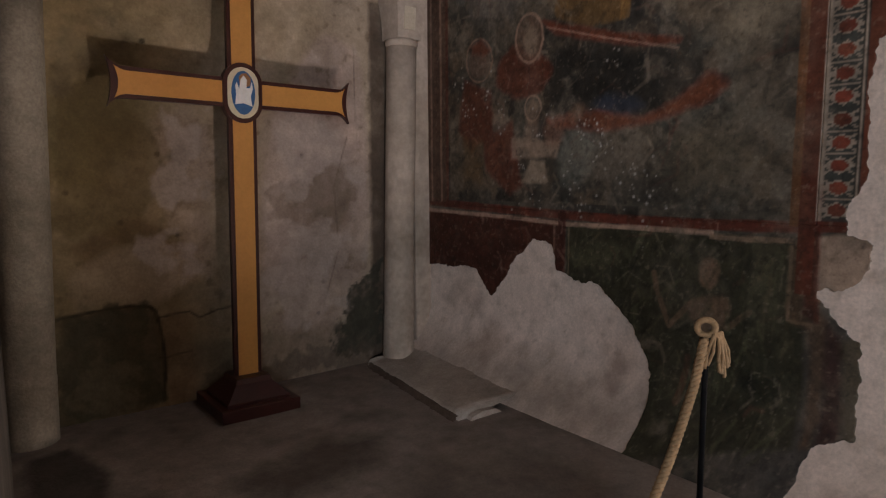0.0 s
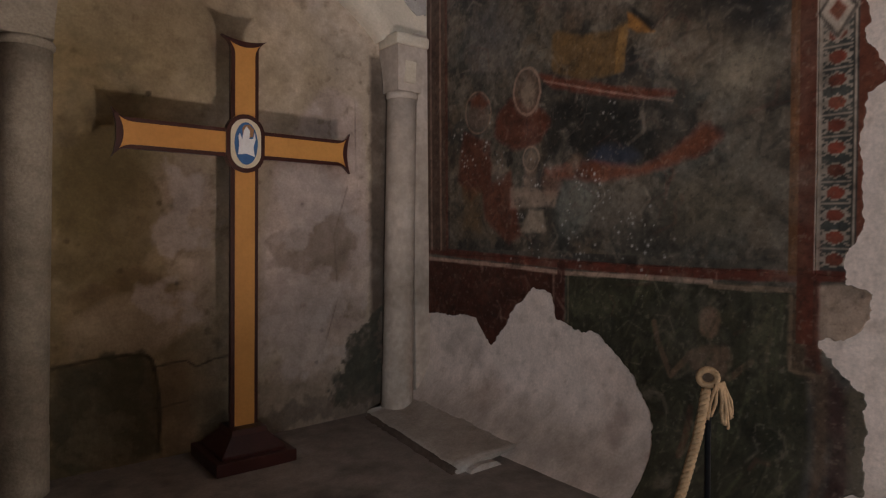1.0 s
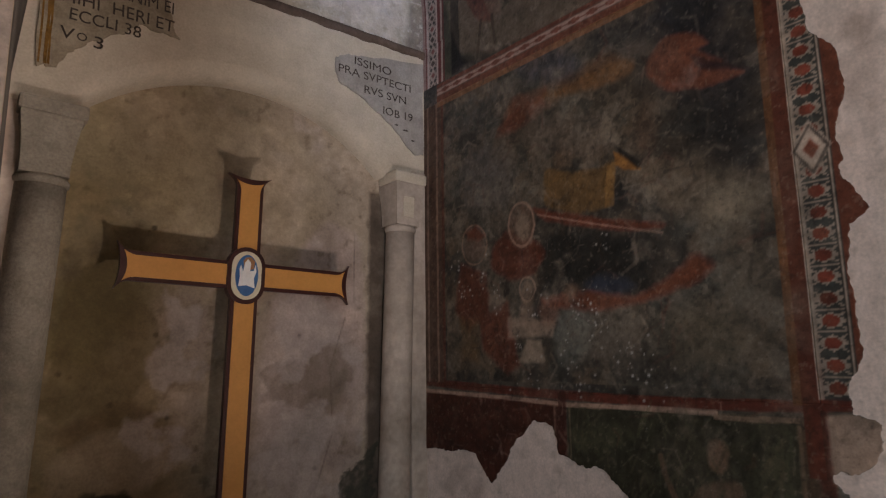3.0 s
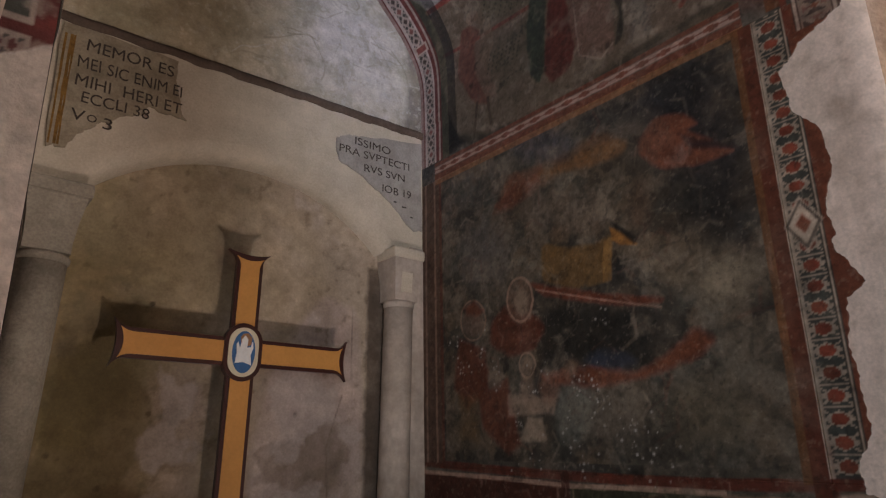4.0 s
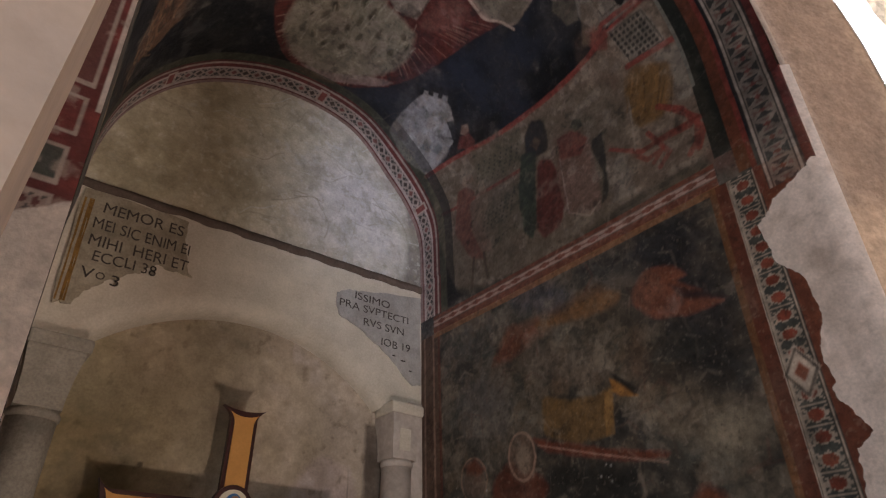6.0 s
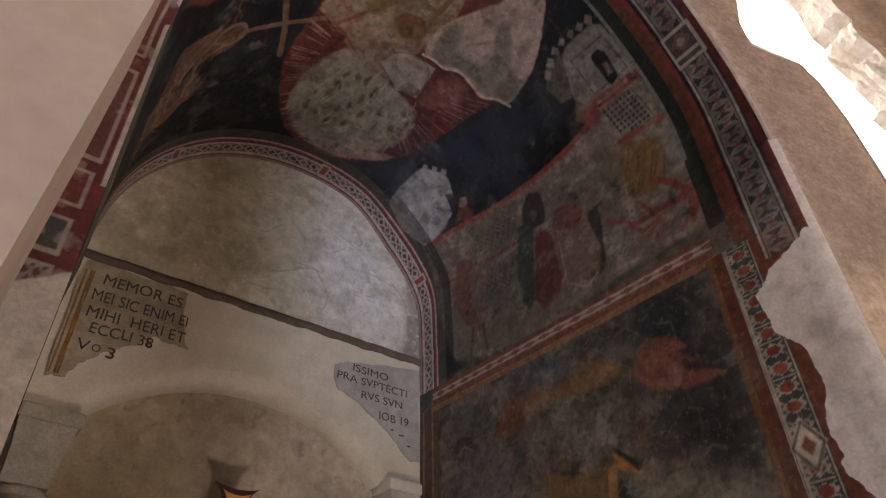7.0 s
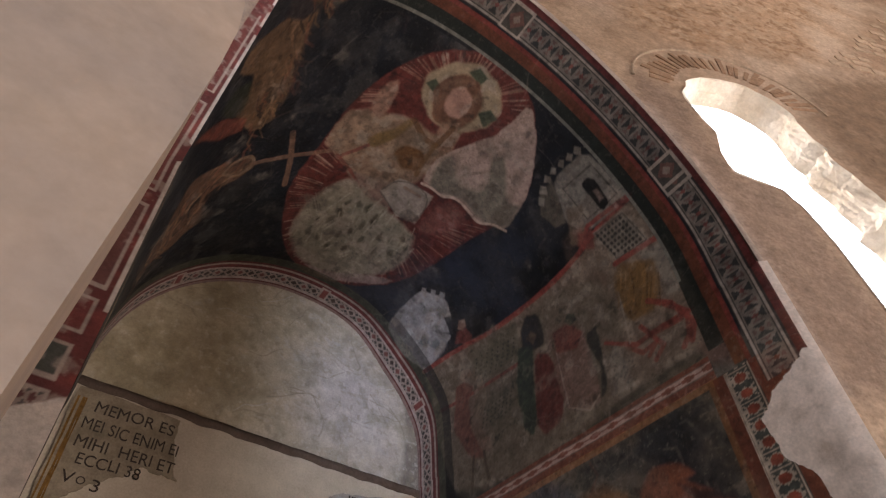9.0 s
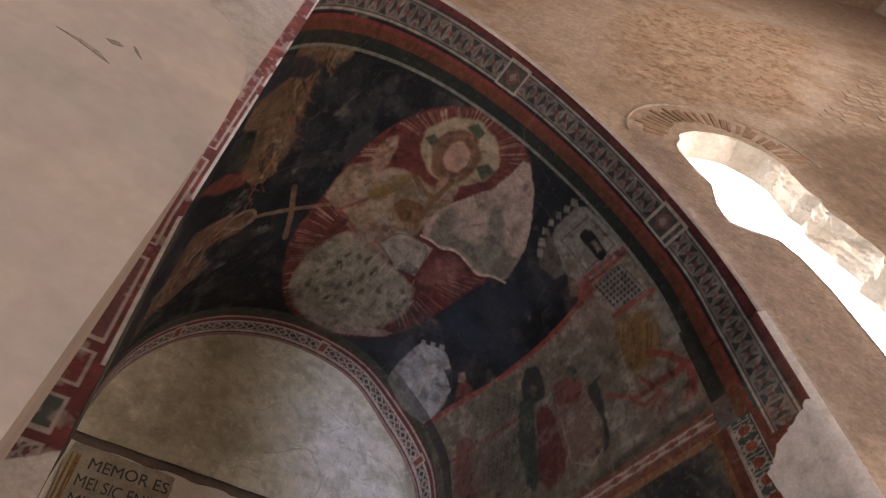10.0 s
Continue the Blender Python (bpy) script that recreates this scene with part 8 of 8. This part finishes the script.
loop = [ring + Vector((0.79 * q, -0.62 * q - 0.012 * math.cos(a), 0.034 * math.sin(a))) for a in np.linspace(-1.9, 4.6, 34) for q in (0.028 * math.cos(a),)]
for line in twisted(loop, 0.0062, 8, 3, 110):
    part("loop_strand", bm_tube([p - TOP for p in line], 0.0085, 7), M_ROPE, rope, "", True)
rng = random.Random(8)
for i in range(12):
    dx, dz = -0.03 + 0.012 * i, -0.195 + 0.010 * abs(i - 7) + rng.uniform(-0.02, 0.02)
    if i < 2:
        dx = -0.105 + 0.02 * i
    pts = [(-0.05, -0.035, 0.0), (-0.035 + dx * 0.35, -0.05, 0.01 - 0.01 * (i % 3)), (-0.01 + dx * 0.7, -0.04 + rng.uniform(-0.01, 0.01), dz * 0.55), (dx + rng.uniform(-0.006, 0.006), -0.035, dz)]
    fine = []
    for j in range(len(pts) - 1):
        for k in range(5):
            fine.append(Vector(pts[j]).lerp(Vector(pts[j + 1]), k / 5))
    fine.append(Vector(pts[-1]))
    part("tassel", bm_tube(fine, 0.0072, 6), M_ROPE, rope, "loose rope end", True)
tagged(rope, "thick twisted straw-coloured rope with a knotted tassel", "rope")


# ------------------------------------------------------------------ inscriptions on scraps of old plaster
def glyphs(text, size):
    """A mesh of that text in the built-in face, and how far it reaches."""
    c = bpy.data.curves.new("text", 'FONT')
    c.body, c.size, c.extrude = text, size, 0.0008
    o = bpy.data.objects.new("text", c)
    scene.collection.objects.link(o)
    me = bpy.data.meshes.new_from_object(o.evaluated_get(bpy.context.evaluated_depsgraph_get()))
    bpy.data.objects.remove(o)
    return me, max((v.co.x for v in me.vertices), default=0.0)


def letters(text, x, z, size, parent, length, y=-0.020):
    """Capitals painted one by one along a line of that length."""
    g = random.Random(len(text))
    full = glyphs(text, size)[1]
    k = length / full
    for i, ch in enumerate(text):
        if ch == " ":
            continue
        me, w = glyphs(ch, size)
        start = glyphs(text[:i + 1], size)[1] - w
        me.transform(Matrix.Translation((x + start * k, y, z + g.uniform(-0.004, 0.004))) @ Matrix.Rotation(g.uniform(-0.04, 0.04), 4, 'Y') @ Matrix.Diagonal((k, 1, 1, 1)) @ Matrix.Rotation(math.pi / 2, 4, 'X'))
        joined = bmesh.new()
        joined.from_mesh(me)
        bmesh.ops.remove_doubles(joined, verts=joined.verts, dist=0.0001)
        joined.to_mesh(me)
        joined.free()
        me.materials.clear()
        me.materials.append(M_LETTER)
        t = new("letter", me)
        t.parent = parent


def ragged(pts, seed, amount=0.012, steps=5):
    g = random.Random(seed)
    out = []
    for (x0, z0), (x1, z1) in zip(pts, pts[1:] + pts[:1]):
        for k in range(steps):
            f = k / steps
            out.append((x0 + (x1 - x0) * f + g.uniform(-amount, amount), z0 + (z1 - z0) * f + g.uniform(-amount, amount)))
    return out


scrap = part("inscription_scrap", bm_prism(ragged([(-3.0, 4.27), (-2.27, 4.27), (-2.24, 4.0), (-2.17, 3.80), (-2.30, 3.82), (-2.42, 3.84), (-2.55, 3.72), (-2.72, 3.60), (-2.80, 3.52), (-2.88, 3.40), (-3.0, 3.38)], 5), -0.017, 0.02), M_SCRAP)
tagged(scrap, "scrap of old tan plaster with dark painted Latin capitals", "inscription")
for text, x, z, h, ln in (("MEMOR ES", -2.86, 4.12, 0.125, 0.575), ("MEI SIC ENIM EI", -2.895, 3.975, 0.125, 0.68), ("MIHI  HERI ET", -2.895, 3.845, 0.125, 0.69), ("ECCLI 38", -2.845, 3.735, 0.115, 0.43), ("V", -2.885, 3.60, 0.115, 0.085), ("O", -2.79, 3.61, 0.075, 0.06), ("3", -2.70, 3.585, 0.115, 0.065)):
    letters(text, x, z, h, scrap, ln)
for i, x in enumerate((-2.985, -2.955, -2.935)):
    part("ochre_stripe", bm_prism(ragged([(x, 3.40), (x + 0.012 + 0.006 * (i == 1), 3.40), (x + 0.014 + 0.006 * (i == 1), 4.2), (x, 4.2)], 9 + i, 0.003, 8), -0.0195, -0.010), M_OCHRE, scrap, "worn ochre stripe")
scrap2 = part("inscription_scrap", bm_prism(ragged([(-0.93, 4.04), (-0.80, 4.10), (-0.70, 4.12), (-0.03, 4.24), (-0.03, 3.36), (-0.14, 3.36), (-0.30, 3.52), (-0.47, 3.64), (-0.70, 3.76), (-0.90, 3.85)], 6), -0.017, 0.02), M_SCRAP2)
tagged(scrap2, "scrap of old grey plaster with faded painted Latin capitals", "inscription")
for text, x, z, h, ln in (("ISSIMO", -0.76, 4.03, 0.10, 0.38), ("PRA SVPTECTI", -0.91, 3.925, 0.10, 0.74), ("RVS SVN", -0.66, 3.80, 0.10, 0.44), ("IOB 19", -0.47, 3.655, 0.10, 0.32)):
    letters(text, x, z, h, scrap2, ln)
for i, (x, z, ln) in enumerate(((-0.34, 3.58, 0.03), (-0.25, 3.55, 0.05), (-0.16, 3.47, 0.03))):
    part("mark_bar", bm_prism([(x, z), (x + ln, z), (x + ln, z + 0.012), (x, z + 0.012)], -0.019, -0.010), M_LETTER, scrap2, "faded dark mark")

# floodlight that lights the chapel from the ground, beside the way
fl = empty("floodlight", (-2.05, -3.94, 0))
part("housing", bm_box((-0.12, -0.06, 0.08), (0.12, 0.02, 0.26)), M_IRON, fl, "", False, 0.01)
part("bracket", bm_box((-0.14, -0.04, 0.0), (0.14, 0.0, 0.06)), M_IRON, fl, "", False, 0.005)
tagged(fl, "small black floodlight standing on the floor", "floodlight")
